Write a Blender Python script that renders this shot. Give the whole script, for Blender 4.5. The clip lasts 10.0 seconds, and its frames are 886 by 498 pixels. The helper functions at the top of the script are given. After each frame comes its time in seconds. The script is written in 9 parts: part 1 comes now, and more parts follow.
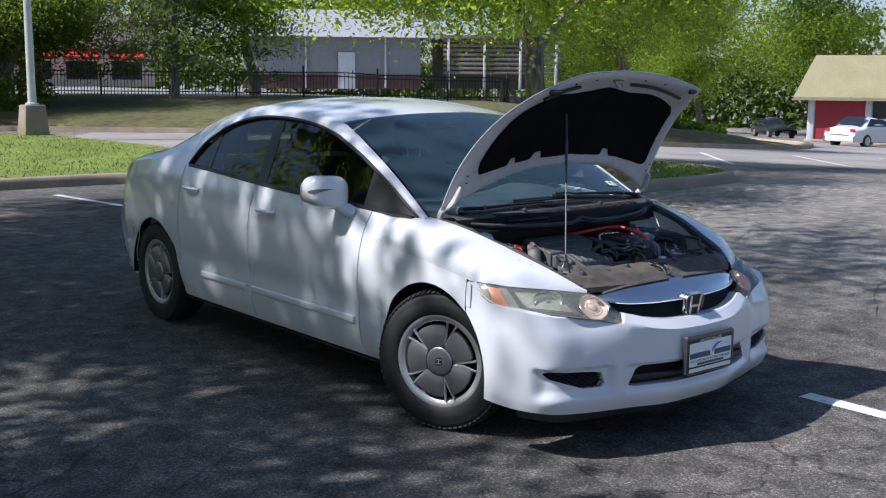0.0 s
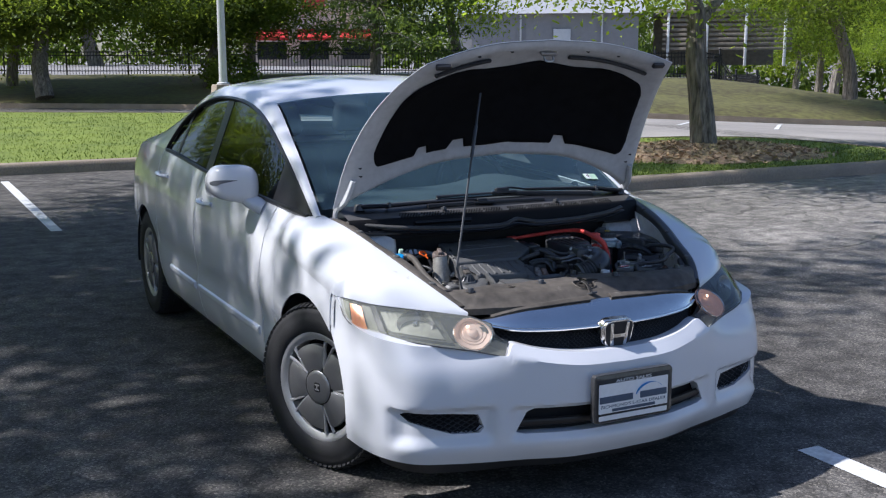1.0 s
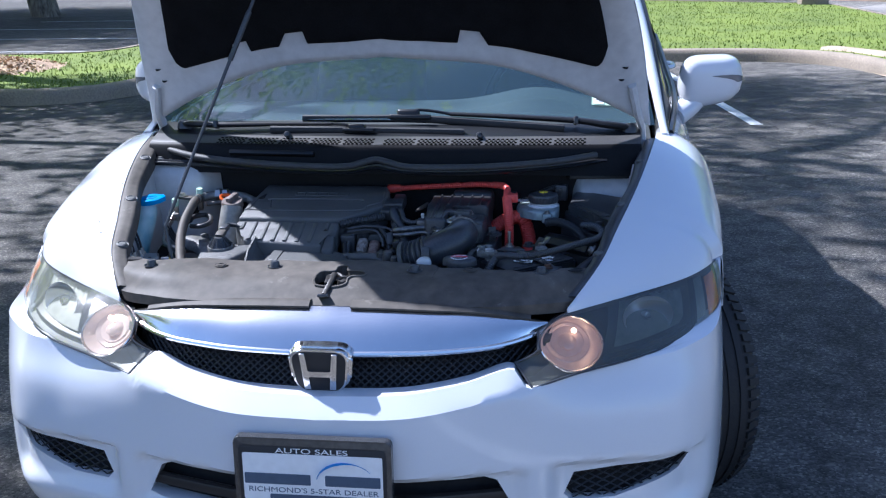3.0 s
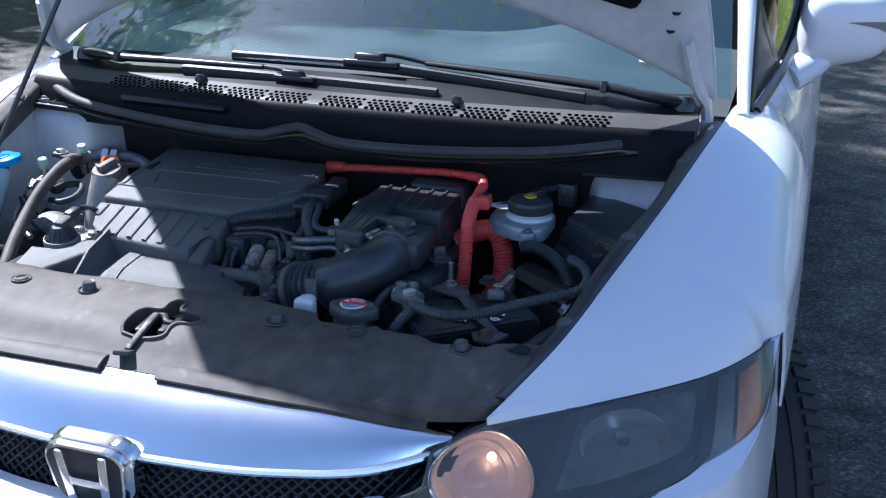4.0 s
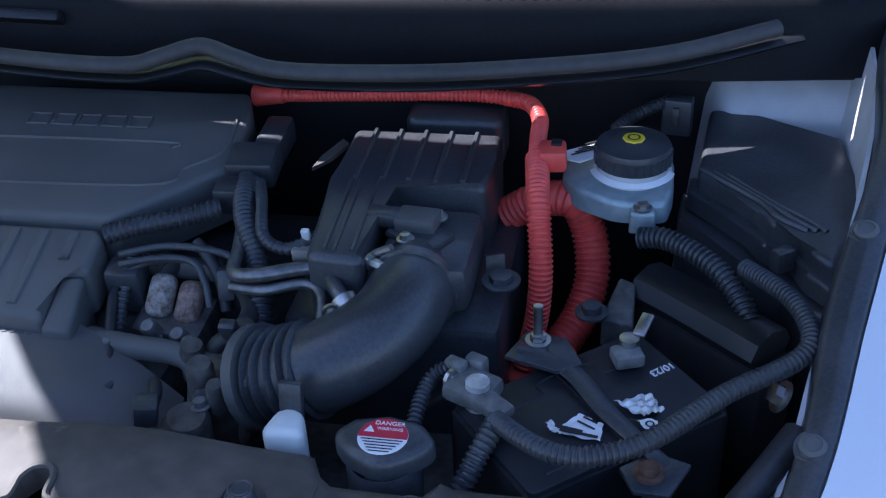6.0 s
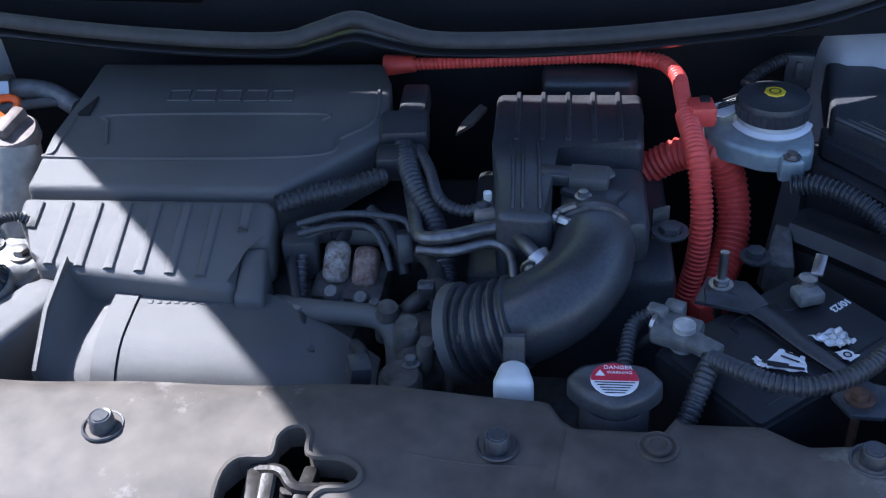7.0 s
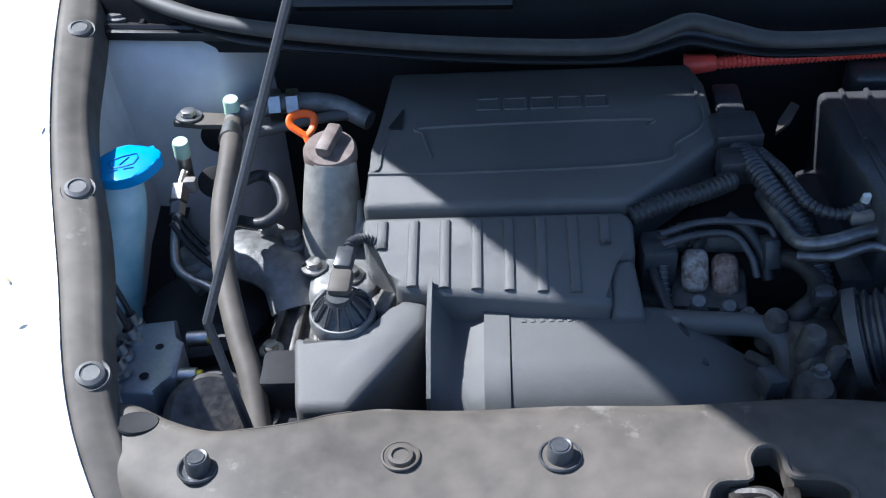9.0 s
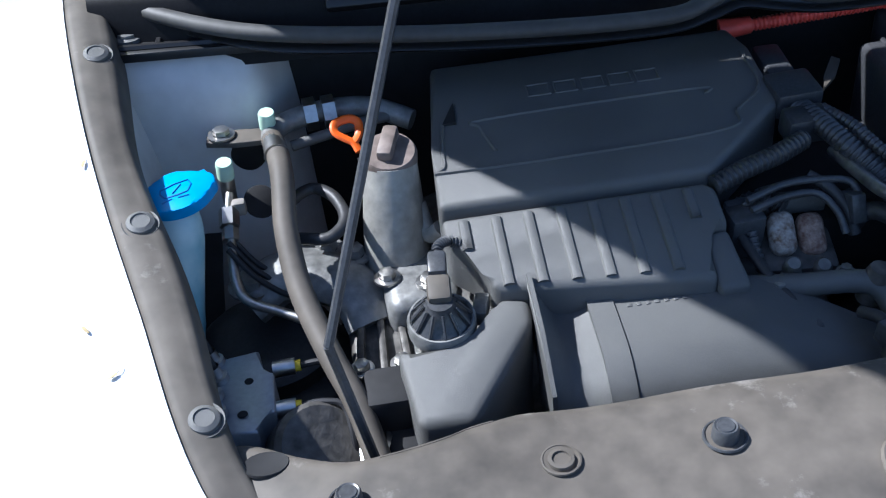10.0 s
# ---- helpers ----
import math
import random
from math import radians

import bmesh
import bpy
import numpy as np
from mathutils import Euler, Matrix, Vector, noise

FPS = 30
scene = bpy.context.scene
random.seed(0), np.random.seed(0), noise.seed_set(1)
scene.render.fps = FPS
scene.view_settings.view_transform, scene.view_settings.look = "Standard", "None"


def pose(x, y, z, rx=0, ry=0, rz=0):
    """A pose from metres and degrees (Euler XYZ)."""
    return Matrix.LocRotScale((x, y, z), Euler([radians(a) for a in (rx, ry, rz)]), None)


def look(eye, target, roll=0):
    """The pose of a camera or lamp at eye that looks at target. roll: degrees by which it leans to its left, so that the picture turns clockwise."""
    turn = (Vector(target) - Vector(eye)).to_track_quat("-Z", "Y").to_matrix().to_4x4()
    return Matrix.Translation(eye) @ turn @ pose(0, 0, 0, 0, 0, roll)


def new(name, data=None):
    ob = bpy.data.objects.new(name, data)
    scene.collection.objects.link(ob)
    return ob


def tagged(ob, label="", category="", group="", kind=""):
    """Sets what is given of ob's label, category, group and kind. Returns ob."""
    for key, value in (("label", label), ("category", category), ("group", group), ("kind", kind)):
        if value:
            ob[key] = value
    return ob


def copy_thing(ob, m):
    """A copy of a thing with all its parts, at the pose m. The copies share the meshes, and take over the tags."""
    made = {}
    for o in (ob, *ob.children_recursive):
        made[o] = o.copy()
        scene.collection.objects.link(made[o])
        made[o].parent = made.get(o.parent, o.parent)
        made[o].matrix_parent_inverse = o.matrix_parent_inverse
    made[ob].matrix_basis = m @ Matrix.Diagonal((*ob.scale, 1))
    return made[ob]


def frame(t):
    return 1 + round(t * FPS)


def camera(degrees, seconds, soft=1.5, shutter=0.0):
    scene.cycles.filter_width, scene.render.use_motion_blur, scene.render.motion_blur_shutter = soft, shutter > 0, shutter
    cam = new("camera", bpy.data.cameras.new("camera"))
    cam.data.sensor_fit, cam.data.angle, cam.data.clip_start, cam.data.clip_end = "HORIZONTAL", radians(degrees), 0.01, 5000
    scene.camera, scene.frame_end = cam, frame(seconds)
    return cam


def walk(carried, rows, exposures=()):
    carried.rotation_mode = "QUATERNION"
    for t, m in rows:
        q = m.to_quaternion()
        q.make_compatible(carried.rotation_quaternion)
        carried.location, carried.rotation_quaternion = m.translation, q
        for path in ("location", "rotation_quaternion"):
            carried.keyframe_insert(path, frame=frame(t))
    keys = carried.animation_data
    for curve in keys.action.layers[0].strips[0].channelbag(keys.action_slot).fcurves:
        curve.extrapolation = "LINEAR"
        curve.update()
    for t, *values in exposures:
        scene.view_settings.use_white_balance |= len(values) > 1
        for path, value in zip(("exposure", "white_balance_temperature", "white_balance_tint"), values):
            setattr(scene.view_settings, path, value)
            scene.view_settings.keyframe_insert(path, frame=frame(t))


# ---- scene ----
cam = camera(44.2, 10.0, soft=1.2)
PATH = [
    (0, (-3.78, -2.904, 1.546), (-2.53, -1.373, 1.238), 0.4),
    (0.5, (-2.978, -2.936, 1.543), (-1.883, -1.294, 1.217), 0.1),
    (1, (-2.181, -2.984, 1.53), (-1.293, -1.225, 1.182), -0.2),
    (1.5, (-1.376, -2.952, 1.531), (-0.759, -1.088, 1.149), -0.6),
    (2, (-0.589, -2.8, 1.489), (-0.286, -0.868, 1.07), -1.1),
    (2.5, (0.053, -2.455, 1.445), (0.065, -0.511, 0.977), -0.8),
    (3, (0.547, -2.022, 1.406), (0.274, -0.112, 0.882), -1.1),
    (3.2, (0.692, -1.809, 1.397), (0.314, 0.075, 0.844), -1.1),
    (4.3, (0.837, -0.778, 1.362), (0.211, 0.959, 0.594), 0.1),
    (4.5, (0.784, -0.636, 1.336), (0.146, 1.078, 0.527), -0.6),
    (5, (0.645, -0.403, 1.313), (0.046, 1.265, 0.386), -2.2),
    (5.2, (0.611, -0.336, 1.305), (0.048, 1.316, 0.329), -2.8),
    (6.3, (0.357, -0.275, 1.314), (0.078, 1.364, 0.202), -3.1),
    (6.5, (0.316, -0.298, 1.323), (0.065, 1.336, 0.198), -3.3),
    (7, (0.201, -0.353, 1.344), (-0.004, 1.269, 0.192), -3.2),
    (7.5, (0.095, -0.382, 1.361), (-0.093, 1.235, 0.2), -2.7),
    (8, (0.004, -0.399, 1.375), (-0.192, 1.211, 0.205), -2.6),
    (8.5, (-0.087, -0.393, 1.386), (-0.272, 1.212, 0.207), -3.1),
    (9, (-0.194, -0.341, 1.38), (-0.315, 1.261, 0.188), -4.0),
    (9.5, (-0.316, -0.311, 1.377), (-0.331, 1.288, 0.177), -5.3),
    (10, (-0.39, -0.297, 1.366), (-0.291, 1.294, 0.158), -6.1),
]
EXPOSURE = [(0.0, 0.75, 5600, 17), (2.0, 1.08, 5400, 17), (3.0, 1.45, 5100, 18), (4.5, 1.70, 5200, 16), (6.5, 2.15, 5200, 21), (7.5, 1.9, 5400, 17), (8.5, 1.75, 5350, 14), (10.0, 1.5, 5250, 13)]
walk(cam, [(t, look(eye, target, roll)) for t, eye, target, roll in PATH], EXPOSURE)

# ---- light ----
world = bpy.data.worlds.new("sky")
scene.world = world
world.use_nodes = True
SUN = Vector((-0.79, 0.36, 1.0)).normalized()  # the way to the sun
wn = world.node_tree.nodes
sky = wn.new("ShaderNodeTexSky")
sky.sky_type, sky.sun_disc = "NISHITA", False
sky.sun_elevation = math.asin(SUN.z)
sky.sun_rotation = math.atan2(SUN.x, SUN.y)
world.node_tree.links.new(sky.outputs[0], wn["Background"].inputs[0])
wn["Background"].inputs[1].default_value = 0.07
sun_data = bpy.data.lights.new("sun", "SUN")
sun_data.energy, sun_data.angle, sun_data.color = 4.0, radians(0.8), (1.0, 0.93, 0.81)
sun = new("sun", sun_data)
sun.matrix_world = look((0, 0, 30), Vector((0, 0, 30)) - SUN)


# ---- materials ----
def shader(name, colour, rough=0.5, metal=0.0, vary=0.12, grain=60.0, blotch=4.0, bump=0.0, coat=0.0, second=None, spots=0.0, stretch=(1, 1, 1), ior=1.45, spec=0.5, rough_vary=0.12):
    """A surface with colour varied at two scales, uneven gloss and fine relief; sizes are per metre."""
    m = bpy.data.materials.new(name)
    m.use_nodes = True
    n, link = m.node_tree.nodes, m.node_tree.links.new
    b = n["Principled BSDF"]
    geo = n.new("ShaderNodeTexCoord")
    mp = n.new("ShaderNodeMapping")
    mp.inputs["Scale"].default_value = stretch
    link(geo.outputs["Object"], mp.inputs[0])
    fine, wide = n.new("ShaderNodeTexNoise"), n.new("ShaderNodeTexNoise")
    fine.inputs["Scale"].default_value, wide.inputs["Scale"].default_value = grain, blotch
    fine.inputs["Detail"].default_value, wide.inputs["Detail"].default_value = 3, 5
    for t in (fine, wide):
        link(mp.outputs[0], t.inputs["Vector"])
    both = n.new("ShaderNodeMath")
    both.operation = "ADD"
    link(fine.outputs["Fac"], both.inputs[0]), link(wide.outputs["Fac"], both.inputs[1])
    ramp = n.new("ShaderNodeMapRange")
    ramp.inputs["From Min"].default_value, ramp.inputs["From Max"].default_value = 0.65, 1.35
    link(both.outputs[0], ramp.inputs["Value"])
    mix = n.new("ShaderNodeMix")
    mix.data_type = "RGBA"
    c = Vector(colour)
    lo = c * (1 - vary)
    hi = Vector(second) if second else c * (1 + vary)
    mix.inputs["A"].default_value, mix.inputs["B"].default_value = (*lo, 1), (*hi, 1)
    link(ramp.outputs[0], mix.inputs["Factor"])
    link(mix.outputs["Result"], b.inputs["Base Color"])
    rr = n.new("ShaderNodeMapRange")
    rr.inputs["To Min"].default_value, rr.inputs["To Max"].default_value = max(0.02, rough * (1 - rough_vary)), min(1, rough * (1 + rough_vary))
    link(wide.outputs["Fac"], rr.inputs["Value"])
    link(rr.outputs[0], b.inputs["Roughness"])
    b.inputs["Metallic"].default_value, b.inputs["Coat Weight"].default_value, b.inputs["Coat Roughness"].default_value = metal, coat, 0.03
    b.inputs["IOR"].default_value, b.inputs["Specular IOR Level"].default_value = ior, spec
    if bump:
        bp = n.new("ShaderNodeBump")
        bp.inputs["Strength"].default_value, bp.inputs["Distance"].default_value = bump, 0.004
        link(fine.outputs["Fac"], bp.inputs["Height"])
        link(bp.outputs[0], b.inputs["Normal"])
    return m


def pane(name, tint, gloss=0.02, ior=1.5):
    """Thin glass: see-through with a mirror-like skin."""
    m = bpy.data.materials.new(name)
    m.use_nodes = True
    n, link = m.node_tree.nodes, m.node_tree.links.new
    n.remove(n["Principled BSDF"])
    clear, shine, mix, fr = n.new("ShaderNodeBsdfTransparent"), n.new("ShaderNodeBsdfGlossy"), n.new("ShaderNodeMixShader"), n.new("ShaderNodeFresnel")
    clear.inputs[0].default_value, shine.inputs["Roughness"].default_value, fr.inputs[0].default_value = (*tint, 1), gloss, ior
    link(fr.outputs[0], mix.inputs[0]), link(clear.outputs[0], mix.inputs[1]), link(shine.outputs[0], mix.inputs[2])
    link(mix.outputs[0], n["Material Output"].inputs[0])
    return m


PAINT = shader("white_paint", (0.68, 0.69, 0.71), 0.22, vary=0.02, grain=400, blotch=3, coat=0.6)
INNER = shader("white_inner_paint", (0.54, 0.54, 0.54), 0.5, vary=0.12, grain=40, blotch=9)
PLASTIC = shader("black_plastic", (0.100, 0.100, 0.096), 0.48, vary=0.3, grain=1500, blotch=7, bump=0.28, spec=0.55)
SATIN = shader("satin_black_plastic", (0.048, 0.050, 0.054), 0.34, vary=0.4, grain=300, blotch=16, bump=0.03, spec=0.6, rough_vary=0.35)
DUSTY = shader("dusty_grey_plastic", (0.074, 0.066, 0.056), 0.62, vary=0.3, grain=34, blotch=7, bump=0.03, second=(0.126, 0.110, 0.091), spec=0.35)
dn, dl = DUSTY.node_tree.nodes, DUSTY.node_tree.links.new
# scuffs and dried splashes
scuff, edge, worn, where = dn.new("ShaderNodeTexNoise"), dn.new("ShaderNodeMapRange"), dn.new("ShaderNodeMix"), dn.new("ShaderNodeTexCoord")
scuff.inputs["Scale"].default_value, scuff.inputs["Detail"].default_value, scuff.inputs["Roughness"].default_value = 11.0, 9, 0.72
edge.inputs["From Min"].default_value, edge.inputs["From Max"].default_value, edge.inputs["To Max"].default_value = 0.60, 0.70, 0.55
worn.data_type = "RGBA"
worn.inputs["B"].default_value = (0.30, 0.28, 0.25, 1)
before = dn["Principled BSDF"].inputs["Base Color"].links[0].from_socket
dl(where.outputs["Object"], scuff.inputs["Vector"]), dl(scuff.outputs["Fac"], edge.inputs["Value"]), dl(edge.outputs[0], worn.inputs["Factor"])
dl(before, worn.inputs["A"]), dl(worn.outputs["Result"], dn["Principled BSDF"].inputs["Base Color"])
RUBBER = shader("rubber", (0.03, 0.03, 0.031), 0.5, vary=0.3, grain=200, blotch=15, bump=0.1)
TYRE_RUBBER = shader("tyre_rubber", (0.022, 0.022, 0.023), 0.7, vary=0.3, grain=200, blotch=15, bump=0.1)
FELT = shader("felt", (0.008, 0.008, 0.009), 0.95, vary=0.4, grain=300, blotch=20, bump=0.4, spec=0.1)
# near-black for linings, hidden castings and holes drawn as flat discs
DARK = shader("dull_black", (0.012, 0.012, 0.013), 0.8, vary=0.3, grain=80, blotch=8)
BLACK_TRIM = shader("black_window_trim", (0.014, 0.014, 0.015), 0.35, vary=0.2)
CHROME = shader("chrome", (0.80, 0.79, 0.77), 0.18, 1.0, vary=0.03, grain=30, blotch=6)
ALLOY = shader("cast_alloy", (0.19, 0.19, 0.182), 0.5, 0.3, vary=0.5, grain=90, blotch=14, bump=0.25)
SILVER = shader("silver_paint", (0.5, 0.5, 0.5), 0.36, 0.6, vary=0.1, grain=300, blotch=10)
STEEL = shader("steel", (0.45, 0.44, 0.42), 0.35, 1.0, vary=0.2, grain=150, blotch=20)
OILY = shader("oily_alloy", (0.075, 0.072, 0.068), 0.5, 0.3, vary=0.5, grain=90, blotch=18, bump=0.3, second=(0.16, 0.15, 0.135))
RUST = shader("rusty_steel", (0.16, 0.09, 0.06), 0.8, 0.3, vary=0.5, grain=120, blotch=30, bump=0.3)
ORANGE = shader("orange_conduit", (0.68, 0.085, 0.065), 0.38, vary=0.2, grain=120, blotch=8)
MIRROR = shader("reflector", (0.8, 0.8, 0.8), 0.28, 0.9, vary=0.05, grain=20)
GLASS = pane("window_glass", (0.50, 0.66, 0.66), ior=1.56)
# a teal diffuse layer painted in for the sky's reflection on the glass
sky_sheen, sheened = GLASS.node_tree.nodes.new("ShaderNodeBsdfDiffuse"), GLASS.node_tree.nodes.new("ShaderNodeMixShader")
sky_sheen.inputs[0].default_value, sheened.inputs[0].default_value = (0.20, 0.37, 0.47, 1), 0.085
GLASS.node_tree.links.new(GLASS.node_tree.nodes["Mix Shader"].outputs[0], sheened.inputs[1])
GLASS.node_tree.links.new(sky_sheen.outputs[0], sheened.inputs[2])
GLASS.node_tree.links.new(sheened.outputs[0], GLASS.node_tree.nodes["Material Output"].inputs[0])
TINTED = pane("tinted_window_glass", (0.12, 0.15, 0.13), ior=1.5)


def lamp_lens(name, amount):
    """A clear lamp lens with a milky haze; the amount can hold painted sun scatter."""
    m = pane(name, (0.93, 0.92, 0.86), 0.05, 1.65)
    t = m.node_tree
    haze, hazed = t.nodes.new("ShaderNodeBsdfDiffuse"), t.nodes.new("ShaderNodeMixShader")
    haze.inputs[0].default_value, hazed.inputs[0].default_value = (0.46, 0.48, 0.42, 1), amount
    t.links.new(t.nodes["Mix Shader"].outputs[0], hazed.inputs[1])
    t.links.new(haze.outputs[0], hazed.inputs[2])
    t.links.new(hazed.outputs[0], t.nodes["Material Output"].inputs[0])
    return m


LENS = lamp_lens("lamp_lens", 0.10)
# sunward lamp: extra milkiness stands for sunlight scattering in the lens
SUN_MILKY_LENS = lamp_lens("sun_milky_lamp_lens", 0.21)
WHITE_PLASTIC = shader("milky_plastic", (0.62, 0.63, 0.6), 0.4, vary=0.1, grain=60, blotch=12)
BLUE_CAP = shader("blue_plastic", (0.012, 0.27, 0.62), 0.35, vary=0.12, grain=90, blotch=12)
BLUE_TANK = shader("pale_blue_tank", (0.16, 0.42, 0.52), 0.4, vary=0.2, grain=30, blotch=14, second=(0.5, 0.62, 0.62))
LIME = shader("pale_green_cap", (0.45, 0.62, 0.48), 0.45, vary=0.1)
TAN = shader("aged_plastic", (0.20, 0.185, 0.165), 0.6, vary=0.3, grain=100, blotch=20)
YELLOW = shader("yellow_print", (0.75, 0.55, 0.03), 0.5, vary=0.1)
RED_PRINT = shader("red_print", (0.55, 0.02, 0.05), 0.4, vary=0.08)
WHITE_PRINT = shader("white_print", (0.82, 0.82, 0.81), 0.5, vary=0.06)
INK = shader("black_print", (0.02, 0.02, 0.022), 0.5, vary=0.1)
BLUE_PRINT = shader("blue_print", (0.03, 0.22, 0.55), 0.45, vary=0.2)
FOIL = shader("crumpled_foil", (0.6, 0.59, 0.56), 0.35, 0.5, vary=0.4, grain=90, blotch=40, bump=0.8)
CABIN = shader("grey_upholstery", (0.13, 0.135, 0.14), 0.85, vary=0.25, grain=200, blotch=8)


# ---- mesh helpers ----
def part(name, bm, material, parent=None, label="", smooth=True, angle=40):
    me = bpy.data.meshes.new(name)
    bmesh.ops.recalc_face_normals(bm, faces=bm.faces)
    bm.to_mesh(me)
    bm.free()
    mats = material if isinstance(material, (list, tuple)) else [material]
    for m in mats:
        me.materials.append(m)
    if smooth and len(me.polygons):
        me.polygons.foreach_set("use_smooth", [True] * len(me.polygons))
        me.set_sharp_from_angle(angle=radians(angle))
    ob = new(name, me)
    if parent:
        ob.parent = parent
    if label:
        tagged(ob, label)
    return ob


def thing(name, label, category, at=None, group="", kind=""):
    ob = new(name)
    if at is not None:
        ob.matrix_world = at if isinstance(at, Matrix) else Matrix.Translation(at)
    return tagged(ob, label, category, group, kind)


def curve(*pairs):
    """A smooth function through (x, value) pairs, without overshoot; values may be tuples."""
    xs = np.array([p[0] for p in pairs], float)
    ys = np.array([p[1] for p in pairs], float)
    flat = ys.ndim == 1
    ys = ys.reshape(len(xs), -1)
    h = np.diff(xs)[:, None]
    s = np.diff(ys, axis=0) / h
    d = np.zeros_like(ys)
    d[0], d[-1] = s[0], s[-1]
    if len(xs) > 2:
        mid = (s[:-1] * h[1:] + s[1:] * h[:-1]) / (h[1:] + h[:-1])
        lim = 3 * np.minimum(abs(s[:-1]), abs(s[1:]))
        d[1:-1] = np.where(s[:-1] * s[1:] > 0, np.clip(mid, -lim, lim), 0)

    def f(x):
        i = int(np.clip(np.searchsorted(xs, x) - 1, 0, len(xs) - 2))
        w = xs[i + 1] - xs[i]
        t = min(max((x - xs[i]) / w, 0.0), 1.0)
        a, b, c, e = (1 + 2 * t) * (1 - t) ** 2, t * (1 - t) ** 2, t * t * (3 - 2 * t), t * t * (t - 1)
        v = a * ys[i] + b * w * d[i] + c * ys[i + 1] + e * w * d[i + 1]
        return float(v[0]) if flat else Vector(v.tolist())

    return f


def sheet(bm, f, us, vs, mat=0, closed_u=False):
    """A grid of faces over f(u, v)."""
    rows = [[bm.verts.new(f(u, v)) for v in vs] for u in us]
    n = len(us)
    for i in range(n if closed_u else n - 1):
        for j in range(len(vs) - 1):
            a, b, c, d = rows[i][j], rows[(i + 1) % n][j], rows[(i + 1) % n][j + 1], rows[i][j + 1]
            try:
                bm.faces.new((a, b, c, d)).material_index = mat
            except ValueError:
                pass
    return rows


def steps(a, b, n):
    return [a + (b - a) * i / n for i in range(n + 1)]


def thick(bm, depth):
    """Gives an open sheet thickness, inwards for plus."""
    bmesh.ops.recalc_face_normals(bm, faces=bm.faces)
    bmesh.ops.solidify(bm, geom=list(bm.faces), thickness=depth)
    return bm


def block(bm, size, at=(0, 0, 0), bevel=0.0, turn=(0, 0, 0), seg=2, taper=1.0, mat=0):
    """A box with rounded edges; taper scales its top."""
    m = pose(*at, *turn)
    out = bmesh.ops.create_cube(bm, size=1.0)
    vs = out["verts"]
    for v in vs:
        k = taper if v.co.z > 0 else 1.0
        v.co = Vector((v.co.x * size[0] * k, v.co.y * size[1] * k, v.co.z * size[2]))
    faces = {f for v in vs for f in v.link_faces}
    if bevel:
        edges = list({e for v in vs for e in v.link_edges})
        got = bmesh.ops.bevel(bm, geom=edges, offset=bevel, segments=seg, affect="EDGES", profile=0.5)
        faces = {f for f in faces if f.is_valid} | set(got["faces"])
        vs = list({v for f in faces for v in f.verts})
    for f in faces:
        f.material_index = mat
    for v in vs:
        v.co = m @ v.co
    return vs


def lathe(bm, profile, at=(0, 0, 0), turn=(0, 0, 0), n=24, mat=0, squash=(1, 1)):
    """Turns (radius, height) pairs round z."""
    m = pose(*at, *turn)
    rings = []
    for r, h in profile:
        if r < 1e-6:
            rings.append([bm.verts.new(m @ Vector((0, 0, h)))])
        else:
            rings.append([bm.verts.new(m @ Vector((r * squash[0] * math.cos(2 * math.pi * i / n), r * squash[1] * math.sin(2 * math.pi * i / n), h))) for i in range(n)])
    for a, b in zip(rings, rings[1:]):
        for i in range(n):
            j = (i + 1) % n
            q = [a[i % len(a)], a[j % len(a)], b[j % len(b)], b[i % len(b)]]
            q = list(dict.fromkeys(q))
            if len(q) > 2:
                try:
                    bm.faces.new(q).material_index = mat
                except ValueError:
                    pass
    return bm


def smooth_line(pts, n=8):
    """A rounded line through the points."""
    p = [Vector(v) for v in pts]
    if len(p) == 2:
        return [p[0].lerp(p[1], i / n) for i in range(n + 1)]
    q = [2 * p[0] - p[1]] + p + [2 * p[-1] - p[-2]]
    out = []
    for i in range(1, len(q) - 2):
        for k in range(n):
            t = k / n
            a, b, c, d = q[i - 1], q[i], q[i + 1], q[i + 2]
            out.append(0.5 * (2 * b + (c - a) * t + (2 * a - 5 * b + 4 * c - d) * t * t + (3 * b - a - 3 * c + d) * t ** 3))
    return out + [p[-1]]


